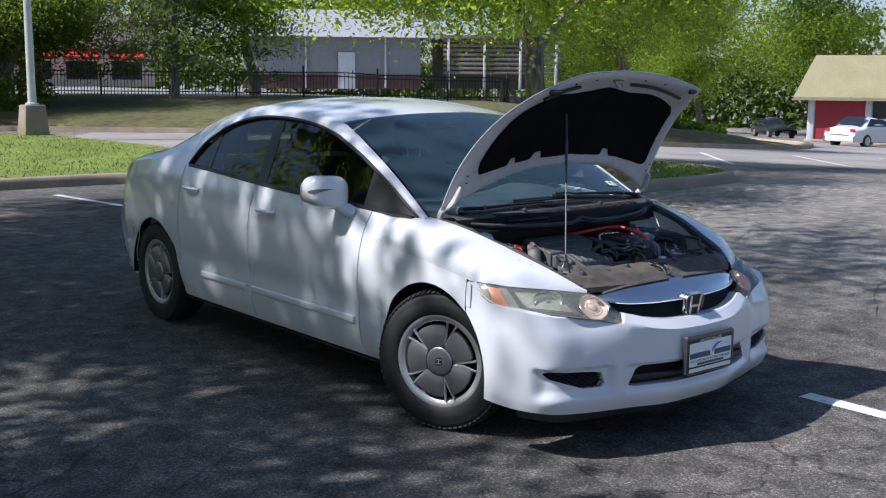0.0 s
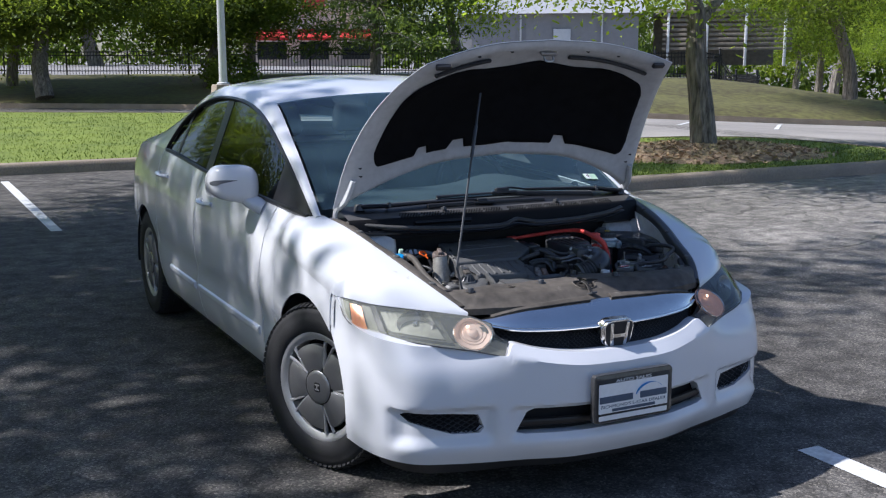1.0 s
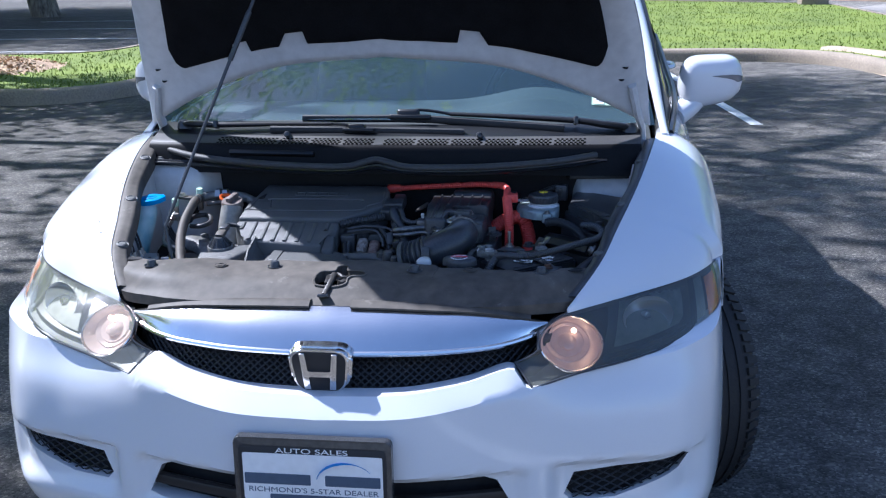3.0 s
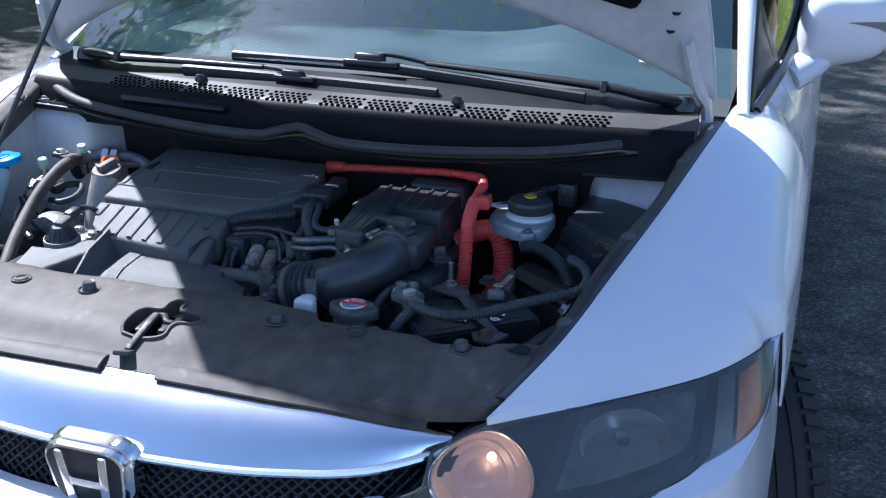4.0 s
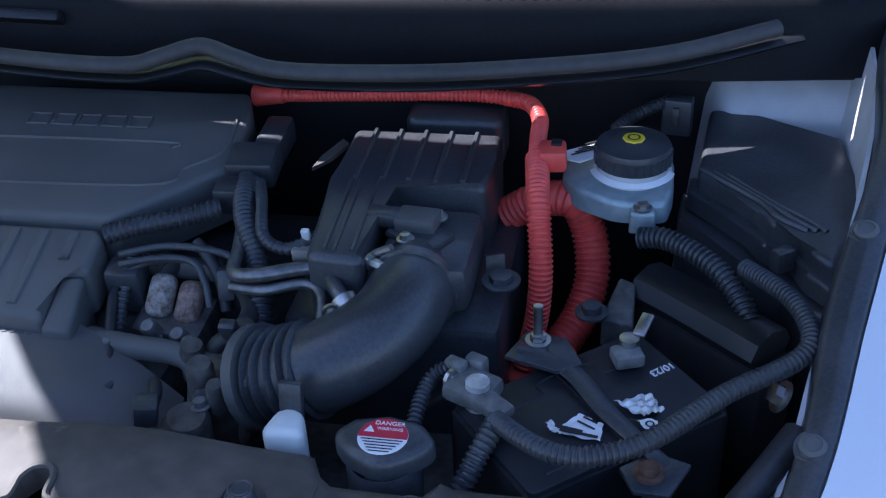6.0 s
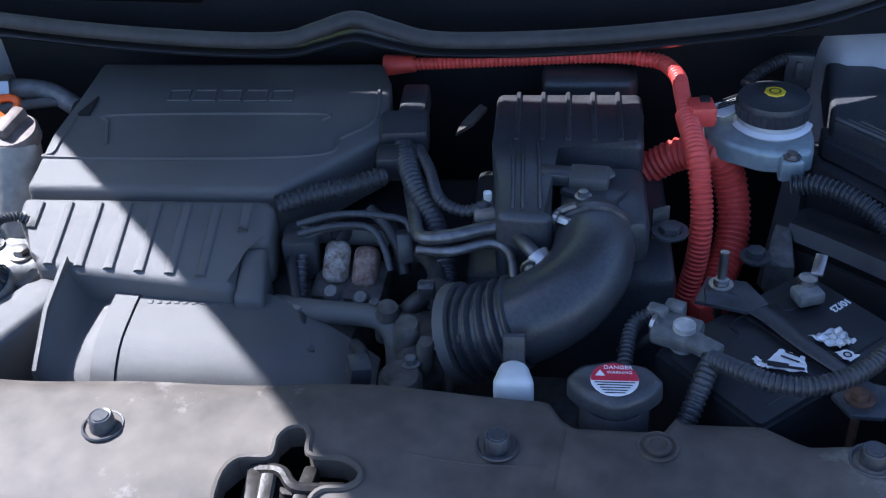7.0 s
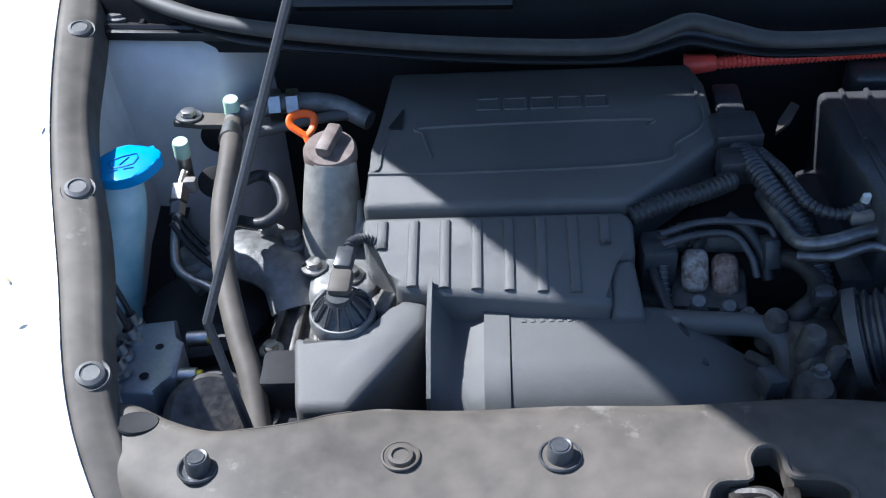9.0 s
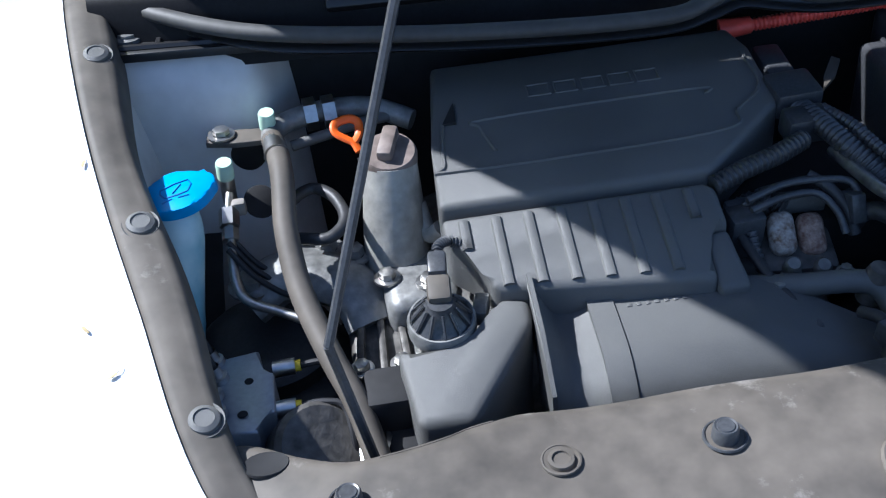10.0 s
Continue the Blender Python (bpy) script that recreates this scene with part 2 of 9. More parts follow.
def tube(bm, pts, radius, sides=10, n=8, ridge=0.0, pitch=0.006, flat=1.0, mat=0, caps=True):
    """A pipe along a rounded line; ridge and pitch make it corrugated; radius may be a function of 0..1."""
    line = smooth_line(pts, n)
    lens = [0.0]
    for a, b in zip(line, line[1:]):
        lens.append(lens[-1] + (b - a).length)
    total = lens[-1]
    if ridge:
        count = max(4, int(total / pitch) * 4)
        even = []
        for k in range(count + 1):
            s = total * k / count
            i = min(max(int(np.searchsorted(lens, s)) - 1, 0), len(line) - 2)
            t = (s - lens[i]) / max(lens[i + 1] - lens[i], 1e-9)
            even.append(line[i].lerp(line[i + 1], t))
        line = even
    up = Vector((0, 0, 1))
    rows = []
    for i, p in enumerate(line):
        d = (line[min(i + 1, len(line) - 1)] - line[max(i - 1, 0)]).normalized()
        if i == 0 and abs(d.dot(up)) > 0.95:
            up = Vector((0, 1, 0))
        side = d.cross(up).normalized()
        up = side.cross(d).normalized()
        r = radius(i / (len(line) - 1)) if callable(radius) else radius
        if ridge:
            r += ridge * (0.5 if i % 4 in (1,) else 0.35 if i % 4 == 2 else -0.5)
        rows.append([bm.verts.new(p + r * (math.cos(a) * side + flat * math.sin(a) * up)) for a in (2 * math.pi * k / sides for k in range(sides))])
    for a, b in zip(rows, rows[1:]):
        for k in range(sides):
            bm.faces.new((a[k], a[(k + 1) % sides], b[(k + 1) % sides], b[k])).material_index = mat
    if caps:
        bm.faces.new(rows[0]).material_index = mat
        bm.faces.new(rows[-1][::-1]).material_index = mat
    return bm


def one(f, *args, **kw):
    bm = bmesh.new()
    f(bm, *args, **kw)
    return bm


def prism(bm, outline, lo, hi, m=None, bevel=0.0, mat=0, seg=2):
    """A flat outline of (x, y) pulled from height lo to hi, then posed by m."""
    m = m or Matrix.Identity(4)
    a = [bm.verts.new((x, y, lo)) for x, y in outline]
    b = [bm.verts.new((x, y, hi)) for x, y in outline]
    n = len(a)
    fs = [bm.faces.new(a[::-1]), bm.faces.new(b)]
    fs += [bm.faces.new((a[i], a[(i + 1) % n], b[(i + 1) % n], b[i])) for i in range(n)]
    if bevel:
        edges = [e for e in fs[1].edges] + [e for f in fs[2:] for e in f.edges if e not in fs[0].edges[:] and e not in fs[1].edges[:]]
        got = bmesh.ops.bevel(bm, geom=list(dict.fromkeys(edges)), offset=bevel, segments=seg, affect="EDGES", profile=0.5)
        fs = [f for f in fs if f.is_valid] + got["faces"]
    for f in fs:
        f.material_index = mat
    for v in {v for f in fs for v in f.verts}:
        v.co = m @ v.co
    return bm


def rounded(w, h, r, n=5, at=(0, 0)):
    """The outline of a rounded rectangle."""
    out = []
    for cx, cy, a0 in ((w / 2 - r, h / 2 - r, 0), (r - w / 2, h / 2 - r, 90), (r - w / 2, r - h / 2, 180), (w / 2 - r, r - h / 2, 270)):
        for k in range(n + 1):
            a = radians(a0 + 90 * k / n)
            out.append((at[0] + cx + r * math.cos(a), at[1] + cy + r * math.sin(a)))
    return out


def cut(ob, bm_tool):
    """Cuts the tool's volume out of a mesh object, once, while building."""
    me = bpy.data.meshes.new("tool")
    bmesh.ops.recalc_face_normals(bm_tool, faces=bm_tool.faces)
    bm_tool.to_mesh(me)
    bm_tool.free()
    tool = new("tool", me)
    mod = ob.modifiers.new("cut", "BOOLEAN")
    mod.operation, mod.object, mod.solver = "DIFFERENCE", tool, "EXACT"
    dg = bpy.context.evaluated_depsgraph_get()
    dg.update()
    made = bpy.data.meshes.new_from_object(ob.evaluated_get(dg))
    ob.modifiers.clear()
    old = ob.data
    ob.data = made
    bpy.data.objects.remove(tool)
    bpy.data.meshes.remove(me)
    bpy.data.meshes.remove(old)
    made.name = ob.name
    return ob


def lettering(text, size, m, material, parent, depth=0.0006, name="print"):
    """Raised writing in the built-in face, as a mesh."""
    cu = bpy.data.curves.new(name, "FONT")
    cu.body, cu.size, cu.extrude, cu.align_x, cu.align_y = text, size, depth, "CENTER", "CENTER"
    tmp = new("tmp", cu)
    dg = bpy.context.evaluated_depsgraph_get()
    me = bpy.data.meshes.new_from_object(tmp.evaluated_get(dg))
    bpy.data.objects.remove(tmp)
    bpy.data.curves.remove(cu)
    me.transform(m)
    me.materials.append(material)
    me.name = name
    ob = new(name, me)
    ob.parent = parent
    return ob

# ---- ground: a level lot that falls away to the right, islands with kerbs, a bank ----
def asphalt_shader():
    """Rolled asphalt: stones of many greys in dark binder, worn paler here and there."""
    m = shader("asphalt", (0.098, 0.093, 0.085), 0.86, vary=0.3, grain=260, blotch=1.6, bump=0.5, second=(0.16, 0.15, 0.134), spec=0.25)
    n, link = m.node_tree.nodes, m.node_tree.links.new
    b = n["Principled BSDF"]
    base = b.inputs["Base Color"].links[0].from_socket
    geo = n.new("ShaderNodeTexCoord")
    stones = n.new("ShaderNodeTexVoronoi")
    stones.inputs["Scale"].default_value = 120
    link(geo.outputs["Object"], stones.inputs["Vector"])
    tone = n.new("ShaderNodeSeparateColor")
    link(stones.outputs["Color"], tone.inputs[0])
    step = n.new("ShaderNodeValToRGB")
    cr = step.color_ramp
    cr.elements[0].position, cr.elements[0].color = 0.0, (0.5, 0.5, 0.51, 1)
    cr.elements[1].position, cr.elements[1].color = 1.0, (2.0, 1.95, 1.85, 1)
    cr.elements.new(0.55).color = (0.85, 0.85, 0.86, 1)
    cr.elements.new(0.86).color = (1.25, 1.24, 1.22, 1)
    link(tone.outputs[0], step.inputs[0])
    mul = n.new("ShaderNodeMix")
    mul.data_type, mul.blend_type = "RGBA", "MULTIPLY"
    mul.inputs["Factor"].default_value = 1.0
    link(base, mul.inputs["A"]), link(step.outputs[0], mul.inputs["B"])
    pale, far = n.new("ShaderNodeTexNoise"), n.new("ShaderNodeMapRange")
    pale.inputs["Scale"].default_value, pale.inputs["Detail"].default_value = 0.22, 4
    link(geo.outputs["Object"], pale.inputs["Vector"])
    far.inputs["From Min"].default_value, far.inputs["From Max"].default_value = 0.35, 0.7
    far.inputs["To Min"].default_value, far.inputs["To Max"].default_value = 0.85, 1.35
    link(pale.outputs["Fac"], far.inputs["Value"])
    wear = n.new("ShaderNodeMix")
    wear.data_type, wear.blend_type = "RGBA", "MULTIPLY"
    wear.inputs["Factor"].default_value = 1.0
    link(mul.outputs["Result"], wear.inputs["A"]), link(far.outputs[0], wear.inputs["B"])
    # fine crazing in patches, and mottled wear
    warp, seam, lines, patch, where, mottle, mot = (n.new(k) for k in ("ShaderNodeTexNoise", "ShaderNodeTexVoronoi", "ShaderNodeMapRange", "ShaderNodeTexNoise", "ShaderNodeMapRange", "ShaderNodeTexNoise", "ShaderNodeMapRange"))
    warp.inputs["Scale"].default_value, warp.inputs["Detail"].default_value = 3.0, 4
    link(geo.outputs["Object"], warp.inputs["Vector"])
    bend = n.new("ShaderNodeVectorMath")
    bend.operation = "MULTIPLY_ADD"
    bend.inputs[1].default_value = (0.45, 0.45, 0.0)
    link(warp.outputs["Color"], bend.inputs[0]), link(geo.outputs["Object"], bend.inputs[2])
    seam.feature = "DISTANCE_TO_EDGE"
    seam.inputs["Scale"].default_value = 1.7
    link(bend.outputs[0], seam.inputs["Vector"])
    lines.inputs["From Min"].default_value, lines.inputs["From Max"].default_value = 0.004, 0.022
    link(seam.outputs["Distance"], lines.inputs["Value"])
    patch.inputs["Scale"].default_value = 0.16
    link(geo.outputs["Object"], patch.inputs["Vector"])
    where.inputs["From Min"].default_value, where.inputs["From Max"].default_value = 0.46, 0.54
    where.inputs["To Min"].default_value, where.inputs["To Max"].default_value = 1.0, 0.5
    link(patch.outputs["Fac"], where.inputs["Value"])
    link(where.outputs[0], lines.inputs["To Min"])
    mottle.inputs["Scale"].default_value, mottle.inputs["Detail"].default_value = 7.0, 6
    link(geo.outputs["Object"], mottle.inputs["Vector"])
    mot.inputs["From Min"].default_value, mot.inputs["From Max"].default_value = 0.3, 0.7
    mot.inputs["To Min"].default_value, mot.inputs["To Max"].default_value = 0.66, 1.55
    link(mottle.outputs["Fac"], mot.inputs["Value"])
    both = n.new("ShaderNodeMath")
    both.operation = "MULTIPLY"
    link(lines.outputs[0], both.inputs[0]), link(mot.outputs[0], both.inputs[1])
    worn = n.new("ShaderNodeMix")
    worn.data_type, worn.blend_type = "RGBA", "MULTIPLY"
    worn.inputs["Factor"].default_value = 1.0
    link(wear.outputs["Result"], worn.inputs["A"]), link(both.outputs[0], worn.inputs["B"])
    # the drive lane is painted paler than the bays, to carry its sunlit brightness
    lane, ragged, both2, shift = n.new("ShaderNodeSeparateXYZ"), n.new("ShaderNodeTexNoise"), n.new("ShaderNodeMix"), n.new("ShaderNodeMath")
    link(geo.outputs["Object"], lane.inputs[0]), link(geo.outputs["Object"], ragged.inputs["Vector"])
    ragged.inputs["Scale"].default_value, ragged.inputs["Detail"].default_value = 0.8, 6
    shift.operation = "MULTIPLY_ADD"
    shift.inputs[1].default_value = 4.0
    link(ragged.outputs["Fac"], shift.inputs[0]), link(lane.outputs[0], shift.inputs[2])
    amount = n.new("ShaderNodeMapRange")
    for key, value in (("From Min", 3.8), ("From Max", 8.0), ("To Min", 0.78), ("To Max", 1.7)):
        amount.inputs[key].default_value = value
    link(shift.outputs[0], amount.inputs["Value"])
    both2.data_type, both2.blend_type = "RGBA", "MULTIPLY"
    both2.inputs["Factor"].default_value = 1.0
    link(worn.outputs["Result"], both2.inputs["A"]), link(amount.outputs[0], both2.inputs["B"])
    link(both2.outputs["Result"], b.inputs["Base Color"])
    bp = n.new("ShaderNodeBump")
    bp.inputs["Strength"].default_value, bp.inputs["Distance"].default_value = 0.5, 0.003
    link(stones.outputs["Distance"], bp.inputs["Height"])
    bp.invert = True
    link(bp.outputs[0], b.inputs["Normal"])
    return m


ASPHALT = asphalt_shader()
FADED = shader("bleached_asphalt", (0.25, 0.235, 0.212), 0.85, vary=0.3, grain=60, blotch=0.5, bump=0.5, second=(0.36, 0.335, 0.30))
CONCRETE = shader("concrete", (0.40, 0.315, 0.225), 0.85, vary=0.3, grain=60, blotch=2.5, bump=0.5)
KERB_DARK = shader("weathered_kerb", (0.28, 0.23, 0.175), 0.85, vary=0.35, grain=60, blotch=1.5, bump=0.5)
LINE = shader("worn_line_paint", (0.60, 0.60, 0.58), 0.7, vary=0.35, grain=35, blotch=6, bump=0.3)
GRASS = shader("turf", (0.12, 0.175, 0.018), 0.9, vary=0.35, grain=30, blotch=0.8, bump=0.6, second=(0.21, 0.265, 0.035))
BLADES = shader("grass_blades", (0.12, 0.185, 0.018), 0.7, vary=0.35, grain=5, blotch=0.8, second=(0.24, 0.30, 0.04))
BANK = shader("bank_soil_and_grass", (0.060, 0.043, 0.026), 0.95, vary=0.4, grain=5, blotch=0.35, bump=0.6, second=(0.15, 0.15, 0.045))
MULCH = shader("mulch", (0.34, 0.235, 0.15), 0.95, vary=0.45, grain=40, blotch=3, bump=1.0)
CRACK = shader("crack_filler", (0.012, 0.012, 0.012), 0.6, vary=0.2)


def land(x, y):
    """Height of the lot."""
    return -0.047 * (min(x, 90.0) - 13.0) if x > 13.0 else 0.0


def axis_steps(*marks):
    out = []
    for (a, n), (b, _) in zip(marks, marks[1:]):
        out += steps(a, b, n)[:-1]
    return out + [marks[-1][0]]


bm = bmesh.new()
sheet(bm, lambda x, y: Vector((x, y, land(x, y))), axis_steps((-500, 4), (-20, 4), (13, 1), (30, 4), (90, 2), (600, 0)), steps(-300, 700, 10))
ground = tagged(part("ground", bm, ASPHALT), "dark worn asphalt of a parking lot with fine cracks", "parking lot", kind="structure")


def rounded_outline(pts, r=0.7, n=5):
    """Rounds off the corners of an outline; a third number sets a corner's own radius."""
    out, k = [], len(pts)
    for i in range(k):
        p = Vector(pts[i][:2])
        a, b = Vector(pts[i - 1][:2]), Vector(pts[(i + 1) % k][:2])
        rr = pts[i][2] if len(pts[i]) > 2 else r
        rr = min(rr, (a - p).length * 0.48, (b - p).length * 0.48)
        s, e = p + (a - p).normalized() * rr, p + (b - p).normalized() * rr
        for j in range(n + 1):
            t = j / n
            out.append((1 - t) ** 2 * s + 2 * t * (1 - t) * p + t * t * e)
    return out


ISLAND = [(-4.1, 12.4, 0.2), (3.3, 12.4, 1.2), (4.15, 8.6, 1.0), (4.6, 7.15, 1.0), (11.4, 7.1, 2.2), (11.4, 12.2, 2.0), (6.2, 12.5, 1.0), (5.8, 24.2, 0.8), (-6.6, 32.5, 0.8), (-6.4, 12.6, 1.0), (-12.0, 12.3, 2.0), (-12.0, 8.2, 2.0), (-4.3, 8.2, 1.2)]
rim = rounded_outline(ISLAND)


def kerb_run(name, line, material, label, closed=True, high=0.15, wide=0.16):
    """A kerb of rounded section along a line; the line is its outer foot."""
    bm = bmesh.new()
    n = len(line)
    rows = []
    for i, p in enumerate(line):
        a = line[(i - 1) % n] if closed or i else p
        b = line[(i + 1) % n] if closed or i < n - 1 else p
        d = (b - a).normalized()
        inn = Vector((-d.y, d.x))
        rows.append([bm.verts.new((p.x + inn.x * o, p.y + inn.y * o, land(p.x, p.y) + z)) for o, z in ((0.0, -0.05), (0.012, high * 0.55), (0.03, high * 0.9), (0.055, high), (wide, high + 0.004), (wide, -0.05))])
    for i in range(n if closed else n - 1):
        a, b = rows[i], rows[(i + 1) % n]
        for j in range(5):
            bm.faces.new((a[j], b[j], b[j + 1], a[j + 1]))
    return tagged(part(name, bm, material, angle=50), label, "kerb", kind="structure")


# dense enough along the line to bend with the lot
def refine(line, step=1.0):
    out = []
    for i, p in enumerate(line):
        q = line[(i + 1) % len(line)]
        k = max(1, int((q - p).length / step))
        out += [p.lerp(q, j / k) for j in range(k)]
    return out


rim = refine(rim)
kerb_run("kerb", rim, KERB_DARK, "weathered concrete kerb round the grass island")
bm = bmesh.new()
inside = [p + Vector((-(rim[(i + 1) % len(rim)] - rim[i - 1]).normalized().y, (rim[(i + 1) % len(rim)] - rim[i - 1]).normalized().x)) * 0.15 for i, p in enumerate(rim)]
face = bm.faces.new([bm.verts.new((p.x, p.y, 0.14)) for p in inside])
bmesh.ops.triangulate(bm, faces=[face])
tagged(part("lawn", bm, GRASS, smooth=False), "bright green mown grass on the kerbed island", "grass", kind="structure")


def in_island(x, y):
    hit = False
    for i in range(len(inside)):
        a, b = inside[i - 1], inside[i]
        if (a.y > y) != (b.y > y) and x < (b.x - a.x) * (y - a.y) / (b.y - a.y) + a.x:
            hit = not hit
    return hit


rng = np.random.default_rng(4)
verts, faces = [], []
while len(faces) < 30000:
    x, y = rng.uniform(-9, 11.2), 7.2 + 20 * rng.random() ** 1.7
    if not in_island(x, y) or math.hypot(x - 8.27, y - 9.35) < 1.5 * rng.uniform(0.75, 1.25) or math.hypot(x + 7.6, y - 10.4) < 1.3:
        continue
    h, a, w = rng.uniform(0.012, 0.045), rng.uniform(0, 2 * math.pi), rng.uniform(0.006, 0.012)
    dx, dy = math.cos(a), math.sin(a)
    lx, ly = rng.normal(0, 0.35) * h, rng.normal(0, 0.35) * h
    k = len(verts)
    verts += [(x - dx * w, y - dy * w, 0.135), (x + dx * w, y + dy * w, 0.135), (x + lx, y + ly, 0.14 + h)]
    faces.append((k, k + 1, k + 2))
me = bpy.data.meshes.new("grass")
me.from_pydata(verts, [], faces)
me.materials.append(BLADES)
tagged(new("grass", me), "short green grass blades on the island", "grass", kind="stuff")

# broken pale stretch of kerb at the curve, and mulch rings
for cx, cy, r, label in ((8.27, 9.35, 1.5, "m"), (-7.6, 10.4, 1.3, "m")):
    bm = bmesh.new()
    sheet(bm, lambda a, v: Vector((cx + r * v * math.cos(a) * (1.25 + 0.1 * math.sin(3 * a)), cy + r * v * math.sin(a) * (1 + 0.08 * math.sin(5 * a)), 0.142 + 0.14 * (1 - v * v) + 0.02 * noise.noise(Vector((a * 3, v * 5, cx))))), steps(0, 2 * math.pi, 40), steps(0.02, 1, 12))
    tagged(part("mulch_ring", bm, MULCH), "reddish brown mulch mounded round a tree", "mulch", kind="structure")
verts, faces = [], []
for cx, cy, r in ((8.27, 9.35, 1.5), (-7.6, 10.4, 1.3)):
    for _ in range(2600):
        a, v = rng.uniform(0, 2 * math.pi), math.sqrt(rng.random()) * rng.uniform(0.8, 1.12)
        p = Vector((cx + r * v * math.cos(a) * 1.25, cy + r * v * math.sin(a), 0.150 + 0.14 * max(0, 1 - v * v)))
        e = Euler(rng.uniform(-0.7, 0.7, 3).tolist()).to_matrix() @ Euler((0, 0, rng.uniform(0, 6.3))).to_matrix()
        s, w = rng.uniform(0.02, 0.06), rng.uniform(0.008, 0.018)
        k = len(verts)
        verts += [tuple(p + e @ Vector(q)) for q in ((-s, -w, 0), (s, -w, 0), (s, w, 0.004), (-s, w, 0.004))]
        faces.append((k, k + 1, k + 2, k + 3))
me = bpy.data.meshes.new("mulch_chips")
me.from_pydata(verts, [], faces)
me.materials.append(shader("wood_chips", (0.50, 0.36, 0.23), 0.9, vary=0.5, grain=9, blotch=2))
tagged(new("mulch_chips", me), "loose wood chips on the mulch", "mulch", kind="stuff")
PALE = [Vector(p) for p in ((3.3, 12.38), (3.62, 12.0), (3.9, 11.2), (4.02, 10.2), (4.08, 9.2), (4.2, 8.4), (4.5, 7.75), (5.0, 7.3))]
bm = bmesh.new()
def apron(t, v):
    i = min(int(t), len(PALE) - 2)
    p = PALE[i].lerp(PALE[i + 1], t - i)
    d = (PALE[i + 1] - PALE[i]).normalized()
    q = p + Vector((d.y, -d.x)) * (0.30 - 0.52 * v)
    bump = 0.02 * noise.noise(Vector((p.x * 2, p.y * 2, v)))
    return Vector((q.x, q.y, (0.008 + 0.03 * v if v < 0.4 else 0.02 + 0.155 * min(1, (v - 0.4) / 0.3)) + bump * v))
sheet(bm, apron, steps(0, len(PALE) - 1.001, 42), steps(0, 1, 10))
tagged(part("kerb", bm, CONCRETE, angle=60), "pale crumbling concrete kerb at the curve", "kerb", kind="structure")

# parking lines
def stripe(x0, y0, x1, y1, w=0.10):
    d = Vector((x1 - x0, y1 - y0)).normalized()
    nn = Vector((-d.y, d.x)) * w / 2
    bm = bmesh.new()
    k = max(1, int(math.hypot(x1 - x0, y1 - y0)))
    sheet(bm, lambda t, v: Vector((x0 + (x1 - x0) * t + nn.x * v, y0 + (y1 - y0) * t + nn.y * v, land(x0 + (x1 - x0) * t, 0) + (0.004 if x0 < 5 else 0.016))), steps(0, 1, k), (-1, 1))
    return tagged(part("parking_line", bm, LINE), "worn white painted parking line on the asphalt", "road marking", group="parking lines", kind="structure")


stripe(-0.92, 7.18, -0.95, 11.65)
stripe(1.85, 7.1, 1.31, 11.4)
stripe(0.93, -4.6, 0.95, 0.03, 0.11)
for k in range(6):
    stripe(13.5 + 2.75 * k, 9.6 - 0.9 * k, 19.0 + 2.75 * k, 14.6 - 0.9 * k)
for k in range(5):
    stripe(9.0 + 1.6 * k, 21.0 - 1.4 * k, 12.0 + 1.6 * k, 24.0 - 1.4 * k)
for k in range(4):
    stripe(-12.5, 14.5 + 2.75 * k, -7.4, 14.5 + 2.75 * k)
# cracks
for q in ([(-0.62, 0.15), (-0.70, -0.02), (-0.74, -0.15), (-0.82, -0.3), (-0.86, -0.6)], [(3.6, 6.3), (4.6, 6.5), (5.6, 6.3), (6.8, 6.5)], [(2.2, 3.0), (3.4, 3.6), (4.6, 3.3), (6.0, 3.9)], [(3.0, 0.8), (4.2, 1.4), (5.5, 1.2)]):
    bm = bmesh.new()
    line = smooth_line([(x, y, 0.003) for x, y in q], 8)
    line = [p + Vector((noise.noise(p * 7) * 0.02, noise.noise(p * 9 + Vector((3, 1, 0))) * 0.02, 0)) for p in line]
    sheet(bm, lambda i, v: line[i] + Vector((0.004 * v * (1 + noise.noise(line[i] * 5)), 0.005 * v, 0.0)), range(len(line)), (-1, 1))
    tagged(part("crack", bm, CRACK), "dark crack across the asphalt", "crack", kind="structure")

# the bank beyond the far lane
FOOT = [Vector(p) for p in ((-70, 58), (-30, 46), (-12, 39), (1, 33.5), (8, 27.5), (13.4, 22.6), (20, 19.5), (28, 18.5), (38, 24), (46, 36), (60, 60))]
foot_line = smooth_line([(p.x, p.y, 0) for p in FOOT], 6)
RISE = curve((0.0, -0.1), (0.02, 0.02), (0.3, 0.45), (0.6, 0.75), (0.8, 0.85), (1.0, 0.85))


def bank(i, v):
    p = foot_line[i]
    d = (foot_line[min(i + 1, len(foot_line) - 1)] - foot_line[max(i - 1, 0)]).normalized()
    out = Vector((-d.y, d.x, 0))
    q = p + out * (12.0 * v)
    g = land(p.x, p.y)
    return Vector((q.x, q.y, g * (1 - 0.6 * v) + RISE(v) * (1.0 if p.x < 30 else 0.3) + 0.06 * noise.noise(q * 0.5) * v))


bm = bmesh.new()
sheet(bm, bank, range(len(foot_line)), steps(0, 1, 14))
tagged(part("bank", bm, BANK), "low bank of dry grass and soil beyond the lane", "bank", kind="structure")
bm = bmesh.new()
sheet(bm, lambda i, v: bank(i, 1).lerp(Vector((foot_line[i].x * 1.6 + 20, 260, 0.6)), v), range(len(foot_line)), (0, 0.2, 0.5, 1))
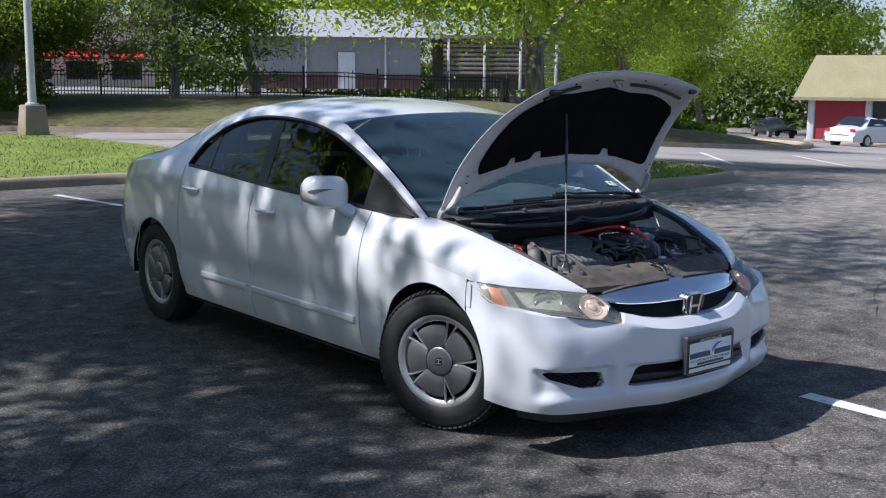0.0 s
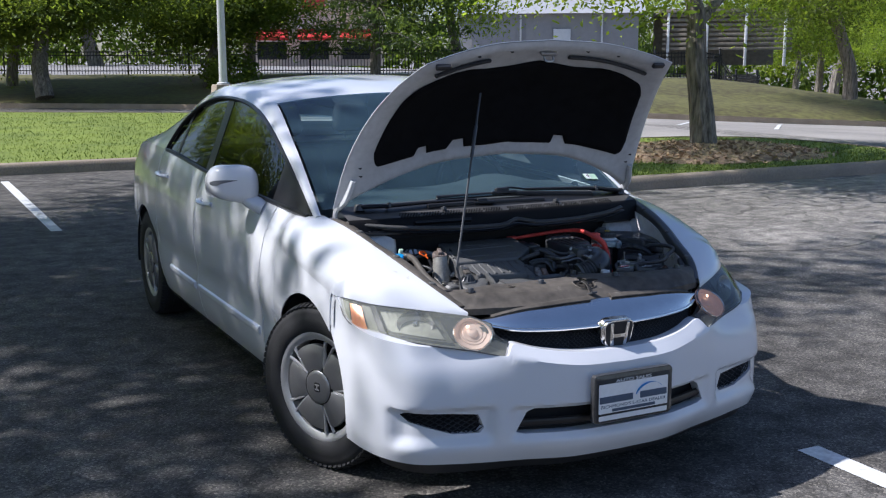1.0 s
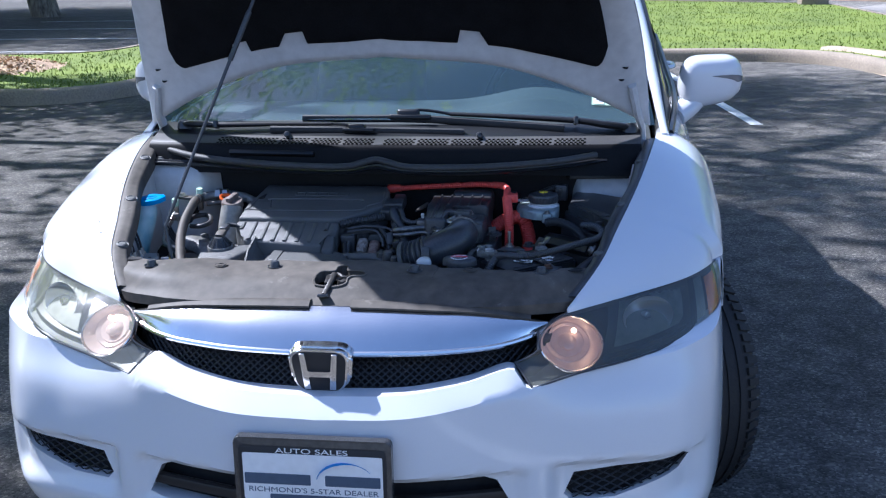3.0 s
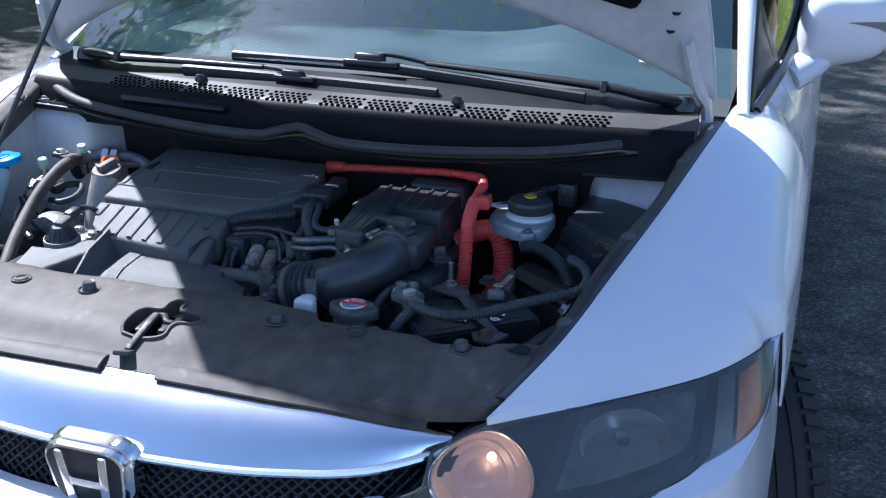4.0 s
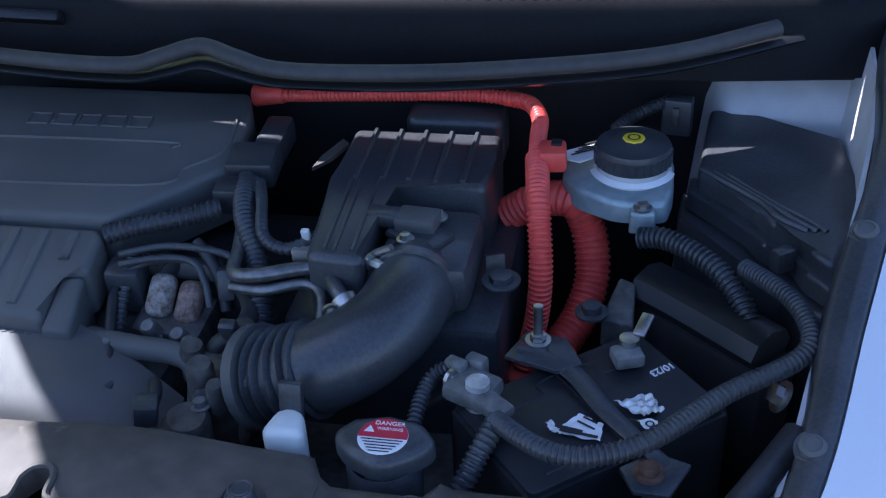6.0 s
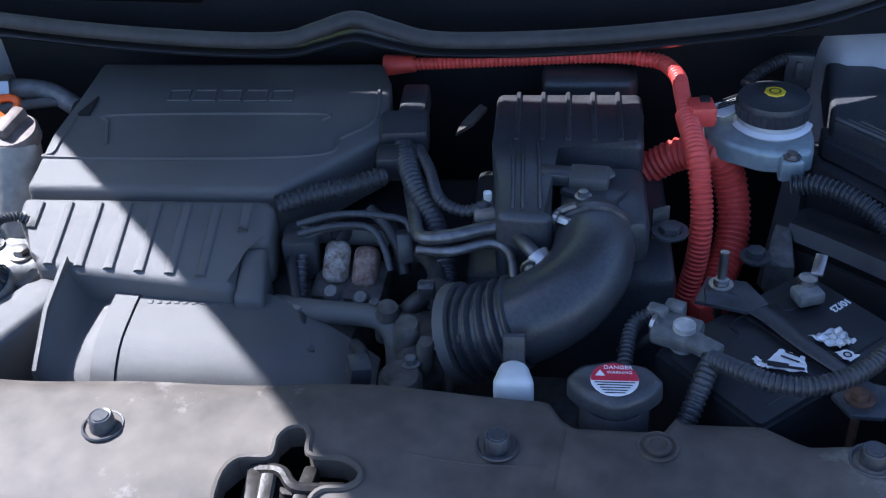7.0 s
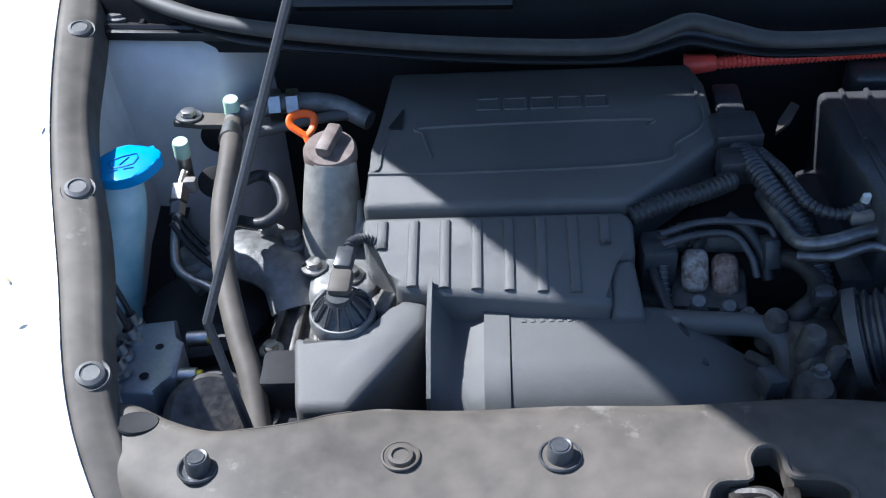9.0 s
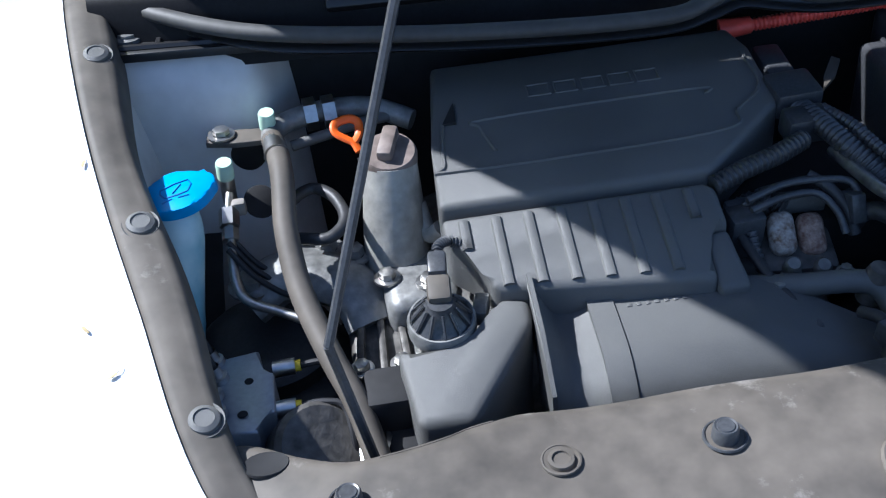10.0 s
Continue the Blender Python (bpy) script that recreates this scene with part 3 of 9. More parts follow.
tagged(part("terrace", bm, shader("far_pavement", (0.24, 0.23, 0.22), 0.85, vary=0.2, grain=5, blotch=0.2)), "pale pavement beyond the fence", "pavement", kind="structure")
kerb_run("kerb", [Vector((p.x, p.y)) for p in foot_line[::-1]], CONCRETE, "pale concrete kerb at the foot of the bank", closed=False)

# bleached lanes beyond the islands
LANE = [(6.5, 24.9), (7.0, 13.2), (12.2, 13.0), (12.6, 9.0), (20, 8.0), (34, 12), (46, 22), (52, 30), (44, 32), (38, 23.6), (28, 18.1), (20, 19.1), (13.4, 22.2), (8, 27.1)]
bm = bmesh.new()
face = bm.faces.new([bm.verts.new((x, y, 0)) for x, y in LANE])
bmesh.ops.triangulate(bm, faces=[face])
bmesh.ops.subdivide_edges(bm, edges=bm.edges[:], cuts=3, use_grid_fill=True)
for v in bm.verts:
    v.co.z = land(v.co.x, v.co.y) + 0.003 + 0.004 * (v.co.x > 11)
tagged(part("road", bm, FADED, smooth=False), "sun-bleached asphalt lane beyond the island", "road", kind="structure")

# ---- trees ----
BARK = shader("bark", (0.10, 0.085, 0.068), 0.9, vary=0.6, grain=11, blotch=5, bump=1.0, stretch=(3, 3, 0.45), second=(0.34, 0.30, 0.25))
BARK.node_tree.nodes["Bump"].inputs["Distance"].default_value = 0.03


def leaf_shader(name, a, b):
    m = shader(name, a, 0.55, vary=0.3, grain=1.4, blotch=0.5, second=b)
    n, link = m.node_tree.nodes, m.node_tree.links.new
    base = n["Principled BSDF"]
    tr, mix = n.new("ShaderNodeBsdfTranslucent"), n.new("ShaderNodeMixShader")
    mix.inputs[0].default_value = 0.6
    src = base.inputs["Base Color"].links[0].from_socket
    glow = n.new("ShaderNodeMix")
    glow.data_type, glow.blend_type = "RGBA", "MULTIPLY"
    glow.inputs["Factor"].default_value = 1.0
    glow.inputs["B"].default_value = (2.5, 2.2, 1.1, 1)
    link(src, glow.inputs["A"])
    link(glow.outputs["Result"], tr.inputs[0]), link(base.outputs[0], mix.inputs[1]), link(tr.outputs[0], mix.inputs[2])
    link(mix.outputs[0], n["Material Output"].inputs[0])
    return m


LEAF = leaf_shader("fresh_leaves", (0.12, 0.20, 0.022), (0.25, 0.35, 0.05))
LEAF_DARK = leaf_shader("deep_leaves", (0.055, 0.105, 0.02), (0.12, 0.18, 0.035))
LEAF_MID = leaf_shader("mid_green_leaves", (0.05, 0.09, 0.015), (0.14, 0.20, 0.035))
NEEDLE = leaf_shader("needles", (0.04, 0.075, 0.025), (0.085, 0.13, 0.04))


def grow(seed, height, spread, trunk_r, fork, levels, leaves, leaf, droop=0.0, cluster=0.55, flat=0.6, reach=1.0):
    """Limbs as tapered tubes and the places of leaf clumps; returns a bark bmesh and leaf arrays."""
    r = np.random.default_rng(seed)
    bm = bmesh.new()
    tips = []

    def limb(p, d, length, rad, level):
        pts = [p]
        k = 5
        q, dd = p.copy(), d.copy()
        for i in range(k):
            dd = (dd + Vector(r.normal(0, 0.16, 3).tolist()) + Vector((0, 0, 0.05 - droop * (i / k) * (level / levels)))).normalized()
            q = q + dd * length / k
            pts.append(q.copy())
            if level >= levels - 1 or (level >= 1 and i > 2):
                tips.append((q.copy(), level))
        tube(bm, pts, lambda t: max(0.008, rad * (1 - 0.62 * t)), 8 if level < 2 else 5, n=2 if level else 4)
        if level < levels:
            for c in range(int(r.integers(3, 5)) if level < 2 else 3):
                t = r.uniform(0.35, 1.0) if level else r.uniform(fork, 1.0)
                i = min(int(t * k), k - 1)
                base = pts[i].lerp(pts[i + 1], t * k - i)
                a = r.uniform(0, 2 * math.pi)
                out = Vector((math.cos(a), math.sin(a), r.uniform(0.15, 0.7) if level == 0 else r.uniform(-0.15 - droop, 0.45)))
                nd = (dd * 0.35 + out * spread).normalized()
                limb(base, nd, length * r.uniform(0.55, 0.75) * (reach if level == 0 else 1.0), rad * 0.45, level + 1)

    limb(Vector((0, 0, -0.1)), Vector((0.03, 0.02, 1)), height, trunk_r, 0)
    pos = np.array([t[0][:] for t in tips])
    pick = pos[r.integers(0, len(pos), leaves)]
    at = pick + r.normal(0, cluster, (leaves, 3)) * (1, 1, flat)
    nrm = r.normal(0, 1, (leaves, 3)) + (0, 0, 0.7)
    nrm /= np.linalg.norm(nrm, axis=1)[:, None]
    side = np.cross(nrm, r.normal(0, 1, (leaves, 3)))
    side /= np.linalg.norm(side, axis=1)[:, None]
    fore = np.cross(nrm, side)
    s = leaf * r.uniform(0.6, 1.3, (leaves, 1))
    v = np.stack([at - fore * s, at + side * s * 0.42, at + fore * s, at - side * s * 0.42], 1).reshape(-1, 3)
    return bm, v


def tree(name, label, at, seed, height=3.4, spread=0.9, trunk_r=0.26, fork=0.6, levels=3, leaves=9000, leaf=0.11, foliage=None, droop=0.25, cluster=0.5, turn=0.0, flat=0.6, reach=1.0):
    bm, v = grow(seed, height, spread, trunk_r, fork, levels, leaves, leaf, droop, cluster, flat, reach)
    root = thing(name, label, "tree", pose(*at, 0, 0, turn))
    part("trunk", bm, BARK, root)
    me = bpy.data.meshes.new("crown")
    me.from_pydata(v.tolist(), [], [(i, i + 1, i + 2, i + 3) for i in range(0, len(v), 4)])
    me.materials.append(foliage or LEAF)
    crown_ob = new("crown", me)
    crown_ob.parent = root
    return root


def conifer(name, label, at, seed, height=9.0, leaves=9000):
    r = np.random.default_rng(seed)
    root = thing(name, label, "tree", pose(*at))
    bm = bmesh.new()
    tube(bm, [(0, 0, -0.1), (0.05, 0, height * 0.5), (0, 0.05, height)], lambda t: 0.22 * (1 - 0.9 * t), 8)
    vs = []
    for k in range(46):
        z = height * (0.16 + 0.82 * k / 46)
        ln = (height - z) * 0.42 + 0.3
        a = k * 2.4 + r.uniform(-0.3, 0.3)
        d = Vector((math.cos(a), math.sin(a), 0))
        pts = [Vector((0, 0, z)), Vector((0, 0, z + 0.05)) + d * ln * 0.5, Vector((0, 0, z - 0.12 * ln)) + d * ln]
        tube(bm, pts, lambda t: 0.04 * (1 - 0.8 * t), 5, n=3)
        m = leaves // 46
        t = r.random(m) ** 0.7
        p = np.outer(1 - t, pts[0]) + np.outer(t, pts[2]) + r.normal(0, 1, (m, 3)) * (0.22 * ln, 0.22 * ln, 0.16) * 0.9
        vs.append(p)
    part("trunk", bm, BARK, root)
    at_ = np.concatenate(vs)
    n = len(at_)
    d1, d2 = r.normal(0, 1, (n, 3)), r.normal(0, 1, (n, 3))
    d1 /= np.linalg.norm(d1, axis=1)[:, None]
    d2 /= np.linalg.norm(d2, axis=1)[:, None]
    v = np.stack([at_ - d1 * 0.16, at_ + d2 * 0.035, at_ + d1 * 0.16, at_ - d2 * 0.035], 1).reshape(-1, 3)
    me = bpy.data.meshes.new("crown")
    me.from_pydata(v.tolist(), [], [(i, i + 1, i + 2, i + 3) for i in range(0, len(v), 4)])
    me.materials.append(NEEDLE)
    new("crown", me).parent = root
    return root


tree("tree", "spreading locust tree with fresh leaves in a mulch ring", (8.27, 9.35, 0.22), 11, 3.5, 1.25, 0.20, 0.45, 3, 80000, 0.05, LEAF, 0.42, 0.55, reach=1.4)
tree("tree", "leafy locust tree in a mulch ring on the island", (-7.6, 10.4, 0.22), 8, 9.8, 1.0, 0.26, 0.62, 3, 15000, 0.11, LEAF, 0.2, 0.5, 100, 0.6, 0.55)
tree("tree", "leafy locust tree shading the parking bays", (-8.8, 3.1, 0.0), 8, 4.4, 0.95, 0.27, 0.6, 3, 25000, 0.105, LEAF, 0.2, 0.43, 10)
tree("tree", "tall leafy locust tree shading the parking bays", (-7.6, 8.65, 0.0), 8, 5.2, 1.0, 0.27, 0.5, 3, 23000, 0.105, LEAF, 0.2, 0.43, 10)
# along the bank and beyond
broad = tree("tree", "dark broad-leaved tree with many stems on the bank", (7.7, 34.0, 0.35), 21, 4.6, 0.95, 0.30, 0.25, 3, 60000, 0.075, LEAF_MID, 0.3, 0.8)
light = tree("tree", "light green tree on the bank", (-3.0, 40.0, 0.4), 33, 5.2, 0.8, 0.24, 0.45, 3, 40000, 0.08, LEAF, 0.2, 0.75)
tree("tree", "dense green tree on the bank above the bushes", (24.5, 21.8, 0.3), 35, 5.0, 0.95, 0.24, 0.3, 3, 80000, 0.045, LEAF_MID, 0.32, 0.75, 60)
pine = conifer("tree", "dark pine on the bank", (13.5, 33.4, 0.4), 3, 9.5, 16000)
for at, s, a, src in (((1.8, 38.5, 0.45), 0.9, 80, light), ((-9.5, 44.5, 0.5), 1.1, 140, broad), ((-15, 47, 0.5), 1.1, 200, light), ((-22, 50, 0.5), 1.2, 20, broad), ((31.5, 24.3, -0.3), 0.6, 190, light), ((-22, 1.0, 0.0), 1.5, 40, broad), ((-24, 9.0, 0.0), 1.6, 150, light), ((-27, -7.0, 0.0), 1.6, 260, broad), ((-21, 19.0, 0.0), 1.5, 310, broad), ((-26, 29.0, 0.0), 1.7, 10, light), ((-13.5, 25.0, 0.0), 1.3, 70, broad), ((-18, 22.0, 0.0), 1.5, 130, light), ((2.2, 33.0, 0.4), 1.0, 30, broad), ((10.6, 39.0, 0.6), 1.15, 120, light), ((18.5, 36.5, 0.7), 1.0, 250, light)):
    t = copy_thing(src, pose(*at, 0, 0, a))
    t.scale = (s, s, s)
for at, s, a, src in (((70, 66, -2.2), 2.0, 0, light), ((84, 52, -2.5), 2.1, 90, light), ((96, 40, -2.8), 2.3, 200, broad), ((60, 86, -1.0), 2.2, 120, broad), ((40, 95, 0.8), 2.4, 10, light), ((15, 100, 0.8), 2.4, 60, broad), ((-15, 100, 0.8), 2.4, 160, light), ((-45, 90, 0.8), 2.4, 260, broad), ((105, 20, -3), 2.3, 30, light), ((57, 55, -1.6), 1.3, 300, light), ((50, 50, -1.4), 1.0, 100, light)):
    t = copy_thing(src, pose(*at, 0, 0, a))
    t.scale = (s, s, s)


def bush(at, r, seed):
    g = np.random.default_rng(seed)
    n = 1800
    d = g.normal(0, 1, (n, 3))
    d /= np.linalg.norm(d, axis=1)[:, None]
    p = d * r * g.uniform(0.55, 1.05, (n, 1)) * (1, 1, 0.7) + (0, 0, r * 0.55)
    s1, s2 = g.normal(0, 0.05, (n, 3)), g.normal(0, 0.03, (n, 3))
    v = np.stack([p - s1, p + s2, p + s1, p - s2], 1).reshape(-1, 3)
    me = bpy.data.meshes.new("bush")
    me.from_pydata(v.tolist(), [], [(i, i + 1, i + 2, i + 3) for i in range(0, len(v), 4)])
    me.materials.append(LEAF_DARK)
    ob = tagged(new("bush", me), "small dark green rounded bush on the bank", "bush", group="bushes on the bank")
    ob.location = at
    return ob


for i, (x, y, z, r) in enumerate(((27.3, 22.3, -0.45, 0.5), (28.6, 22.4, -0.55, 0.5), (30, 22.5, -0.62, 0.45), (8.1, 33.0, 0.4, 1.0))):
    bush((x, y, z), r, i)

# far woods that close the view
g = np.random.default_rng(77)
n = 90000
along = g.random(n)
edge = np.array([(-60, 120), (0, 128), (60, 110), (100, 75), (122, 35), (130, 0), (128, -40)], float)
ix = along * (len(edge) - 1)
i0 = np.minimum(ix.astype(int), len(edge) - 2)
base = edge[i0] + (edge[i0 + 1] - edge[i0]) * (ix - i0)[:, None]
top = 7.0 + 2.5 * np.sin(along * 60) + 1.5 * np.sin(along * 151)
p = np.column_stack([base + g.normal(0, 2.0, (n, 2)), -4.0 + (top + 3) * g.random(n)])
a, b = g.normal(0, 0.22, (n, 3)), g.normal(0, 0.18, (n, 3))
v = np.stack([p - a, p + b, p + a, p - b], 1).reshape(-1, 3)
me = bpy.data.meshes.new("far_woods")
me.from_pydata(v.tolist(), [], [(i, i + 1, i + 2, i + 3) for i in range(0, len(v), 4)])
me.materials.append(LEAF_DARK)
tagged(new("far_woods", me), "light green woods in the distance", "woods", kind="stuff")

# ---- beyond the lot: fence, lamp post, buildings, parked cars ----
IRON = shader("black_iron", (0.018, 0.018, 0.02), 0.5, vary=0.2)
fence = thing("fence", "black iron picket fence along the top of the bank", "fence")
FENCE_LINE = [bank(i, 0.93) for i in range(len(foot_line))]
FENCE_LINE = [p for p in FENCE_LINE if -45 < p.x < 46]
picket = bmesh.new()
block(picket, (0.022, 0.022, 0.95), (0, 0, 0.50))
rail_bm = bmesh.new()
rest = []
for a, b in zip(FENCE_LINE, FENCE_LINE[1:]):
    for z in (0.16, 0.78, 0.92):
        d = (b - a)
        q0, q1 = a + Vector((0, 0, z)), b + Vector((0, 0, z))
        up, sd = Vector((0, 0, 0.02)), Vector((-d.y, d.x, 0)).normalized() * 0.015
        vs = [rail_bm.verts.new(p) for p in (q0 - up - sd, q0 + up - sd, q0 + up + sd, q0 - up + sd, q1 - up - sd, q1 + up - sd, q1 + up + sd, q1 - up + sd)]
        for f in ((0, 1, 5, 4), (1, 2, 6, 5), (2, 3, 7, 6), (3, 0, 4, 7)):
            rail_bm.faces.new([vs[i] for i in f])
    n = max(1, int((b - a).length / 0.125))
    for k in range(n):
        rest.append((a.lerp(b, k / n), math.atan2((b - a).y, (b - a).x)))
part("rail", rail_bm, IRON, fence, smooth=False)
near = sorted(range(len(rest)), key=lambda i: abs(rest[i][0].x - 20))[:290]
pick_me = bpy.data.meshes.new("picket")
picket.to_mesh(pick_me)
picket.free()
pick_me.materials.append(IRON)
chosen = set(near)
joined = bmesh.new()
for i, (p, a) in enumerate(rest):
    if i in chosen:
        ob = new("picket", pick_me)
        ob.parent = fence
        ob.matrix_local = Matrix.Translation(p) @ pose(0, 0, 0, 0, 0, math.degrees(a))
    else:
        d = Vector((math.cos(a), math.sin(a), 0)) * 0.011
        vs = [joined.verts.new(p + d * s + Vector((0, 0, z))) for s, z in ((-1, 0.02), (1, 0.02), (1, 0.98), (-1, 0.98))]
        joined.faces.new(vs)
tagged(part("picket_run", joined, IRON, fence, smooth=False), kind="stuff")
for p, a in rest[::20]:
    bm = bmesh.new()
    block(bm, (0.06, 0.06, 1.1), (0, 0, 0.55), 0.005)
    lathe(bm, [(0.03, 1.1), (0.045, 1.13), (0.03, 1.17), (0.0, 1.18)], n=8)
    ob = part("post", bm, IRON, fence)
    ob.matrix_local = Matrix.Translation(p)

lamp_post = thing("street_lamp", "tapered pale metal lamp post on a square concrete base", "street lamp", (5.33, 24.0, 0.0))
bm = bmesh.new()
block(bm, (0.62, 0.62, 0.86), (0, 0, 0.43), 0.03, taper=0.78)
part("base", bm, KERB_DARK, lamp_post)
bm = bmesh.new()
lathe(bm, [(0.16, 0.86), (0.16, 0.9), (0.105, 0.92), (0.10, 1.2), (0.062, 8.5), (0.0, 8.5)], n=20)
part("pole", bm, shader("galvanised_pole", (0.55, 0.56, 0.56), 0.45, 0.2, vary=0.12), lamp_post)
bm = bmesh.new()
tube(bm, [(0, 0, 8.4), (0.5, 0, 8.6), (1.2, 0, 8.6)], 0.04, 8)
block(bm, (0.7, 0.3, 0.14), (1.5, 0, 8.6), 0.04)
part("lamp_head", bm, SILVER, lamp_post)

WALL_GREY = shader("grey_cladding", (0.30, 0.30, 0.305), 0.7, vary=0.08, grain=4, blotch=0.3)
WALL_CREAM = shader("cream_render", (0.62, 0.50, 0.40), 0.8, vary=0.1, grain=5, blotch=0.4)
WALL_WHITE = shader("white_cladding", (0.70, 0.70, 0.69), 0.7, vary=0.08, grain=5, blotch=0.4)
RED_WALL = shader("red_boards", (0.34, 0.035, 0.045), 0.6, vary=0.15, grain=8, blotch=0.6)
ROOF_TAN = shader("tan_shingles", (0.30, 0.27, 0.15), 0.85, vary=0.18, grain=14, blotch=0.8, bump=0.4)
ROOF_WHITE = shader("white_metal_roof", (0.72, 0.72, 0.72), 0.5, vary=0.06)
BRICK_BASE = shader("dark_brick_band", (0.12, 0.07, 0.06), 0.85, vary=0.3, grain=20)
DARK_GLASS = shader("dark_shop_glass", (0.02, 0.024, 0.028), 0.1, vary=0.3)


def frame_at(x, y, z, deg):
    return pose(x, y, z, 0, 0, deg)


# grey warehouse
warehouse = thing("warehouse", "long grey clad warehouse with a white metal roof", "building", frame_at(35.2, 47.0, 0.95, 146))
bm = bmesh.new()
block(bm, (10.0, 16.0, 2.9), (5.0, -8.0, 1.45))
part("wall", bm, WALL_GREY, warehouse, smooth=False)
bm = bmesh.new()
block(bm, (10.06, 0.10, 0.8), (5.0, 0.04, 0.4))
part("brick_base", bm, BRICK_BASE, warehouse, smooth=False)
bm = bmesh.new()
prism(bm, [(0.5, 2.9), (-16.5, 2.9), (-8.0, 4.9)], -0.4, 10.4, Matrix(((0, 0, 1, 0), (1, 0, 0, 0), (0, 1, 0, 0), (0, 0, 0, 1))))
part("roof", bm, shader("grey_metal_roof", (0.34, 0.34, 0.345), 0.5, vary=0.1), warehouse, smooth=False)
for x in (2.0, 6.5):
    part("downpipe", one(block, (0.1, 0.1, 2.8), (x, 0.09, 1.45), 0.02), ROOF_WHITE, warehouse)
for k in range(19):
    part("seam", one(block, (0.03, 0.02, 2.0), (0.25 + k * 0.5, 0.012, 1.88)), WALL_GREY, warehouse, smooth=False)
door_w = part("door", one(block, (0.95, 0.06, 2.05), (4.2, 0.1, 1.03), 0.01), WALL_WHITE, warehouse)
part("handle", one(block, (0.05, 0.05, 0.16), (3.86, 0.15, 1.0), 0.01), IRON, door_w)
# open shed beside it
shed = thing("open_shed", "low open shed with white posts and weathered slats", "shed", frame_at(36.2, 46.6, 0.95, 146))
SLATS = shader("weathered_boards", (0.21, 0.185, 0.145), 0.85, vary=0.25, grain=6)
part("roof", one(block, (7.4, 7.0, 0.22), (-3.8, -3.6, 3.0), 0.02), SLATS, shed)
part("back_wall", one(block, (7.2, 0.2, 2.9), (-3.8, -6.8, 1.45)), SLATS, shed)
for k in range(4):
    part("post", one(block, (0.14, 0.14, 2.9), (-0.6 - 2.1 * k, -0.2, 1.45), 0.01), WALL_WHITE, shed)
for k in range(8):
    part("slat", one(block, (7.0, 0.05, 0.16), (-3.8, -0.25, 0.95 + 0.26 * k), 0.01), SLATS, shed)

# restaurant with a red awning
diner = thing("restaurant", "cream rendered restaurant with red awnings and a red sign", "building", frame_at(33.0, 92.0, 0.7, 160))
part("wall", one(block, (12.0, 10.0, 5.0), (0, -5.0, 2.5)), WALL_CREAM, diner, smooth=False)
bm = bmesh.new()
prism(bm, [(-6.3, 4.9), (6.3, 4.9), (0, 8.2)], -10.2, 0.3, Matrix(((1, 0, 0, 0), (0, 0, 1, 0), (0, 1, 0, 0), (0, 0, 0, 1))))
part("gable", bm, WALL_CREAM, diner, smooth=False)
for x in (-3.6, 0.2, 4.0):
    bm = bmesh.new()
    prism(bm, [(0, 2.3), (1.1, 2.3), (1.1, 2.55), (0, 3.3)], x - 1.5, x + 1.5, Matrix(((0, 0, 1, 0), (1, 0, 0, 0), (0, 1, 0, 0), (0, 0, 0, 1))))
    part("awning", bm, shader("red_canvas", (0.55, 0.03, 0.03), 0.7, vary=0.1), diner, smooth=False)
    w = part("window", one(block, (2.6, 0.1, 1.6), (x, 0.05, 1.4)), DARK_GLASS, diner)
    part("frame", one(block, (2.8, 0.06, 0.12), (x, 0.09, 2.24), 0.01), WALL_WHITE, w)
part("sign", one(block, (2.0, 0.12, 1.2), (0.2, 0.32, 5.6), 0.05), RED_PRINT, diner)


def box_truck(at, deg, body, label):
    t = thing("truck", label, "truck", frame_at(*at, deg))
    part("box", one(block, (2.3, 5.2, 2.3), (0, 0.6, 2.0), 0.04), body, t)
    cab = part("cab", one(block, (2.1, 1.7, 1.7), (0, -2.95, 1.35), 0.18, (0, 0, 0), 3), WALL_WHITE, t)
    part("windscreen", one(block, (1.8, 0.06, 0.7), (0, -3.8, 1.75), 0.02, (-8, 0, 0)), DARK_GLASS, cab)
    part("side_window", one(block, (2.14, 0.7, 0.55), (0, -3.0, 1.78), 0.02), DARK_GLASS, cab)
    part("chassis", one(block, (1.9, 7.0, 0.25), (0, 0, 0.65)), DARK, t)
    for x in (-1, 1):
        for y in (-2.8, 1.8):
            w = part("wheel", one(lathe, [(0.0, 0.14), (0.25, 0.14), (0.42, 0.1), (0.42, -0.1), (0.0, -0.12)], (x * 0.98, y, 0.42), (0, 90 * x, 0), 20), RUBBER, t)
            part("hub", one(lathe, [(0.0, 0.16), (0.18, 0.15), (0.2, 0.1)], (x * 0.98, y, 0.42), (0, 90 * x, 0), 16), SILVER, w)
    return t


box_truck((-1.5, 53.0, 0.75), 70, WALL_WHITE, "white box truck parked beyond the fence")
box_truck((-6.5, 60.0, 0.75), 100, WALL_WHITE, "white delivery truck parked beyond the fence")
skip = thing("digger", "orange machine parked beside a truck", "machine", frame_at(-4.8, 52.0, 0.75, 20))
part("body", one(block, (1.6, 2.4, 1.1), (0, 0, 1.0), 0.1), ORANGE, skip)
part("arm", one(tube, [(0.3, -1.0, 1.4), (0.3, -2.0, 2.6), (0.3, -3.2, 2.2)], 0.14, 8), ORANGE, skip)
part("track", one(block, (1.8, 2.6, 0.5), (0, 0, 0.25), 0.2), DARK, skip)


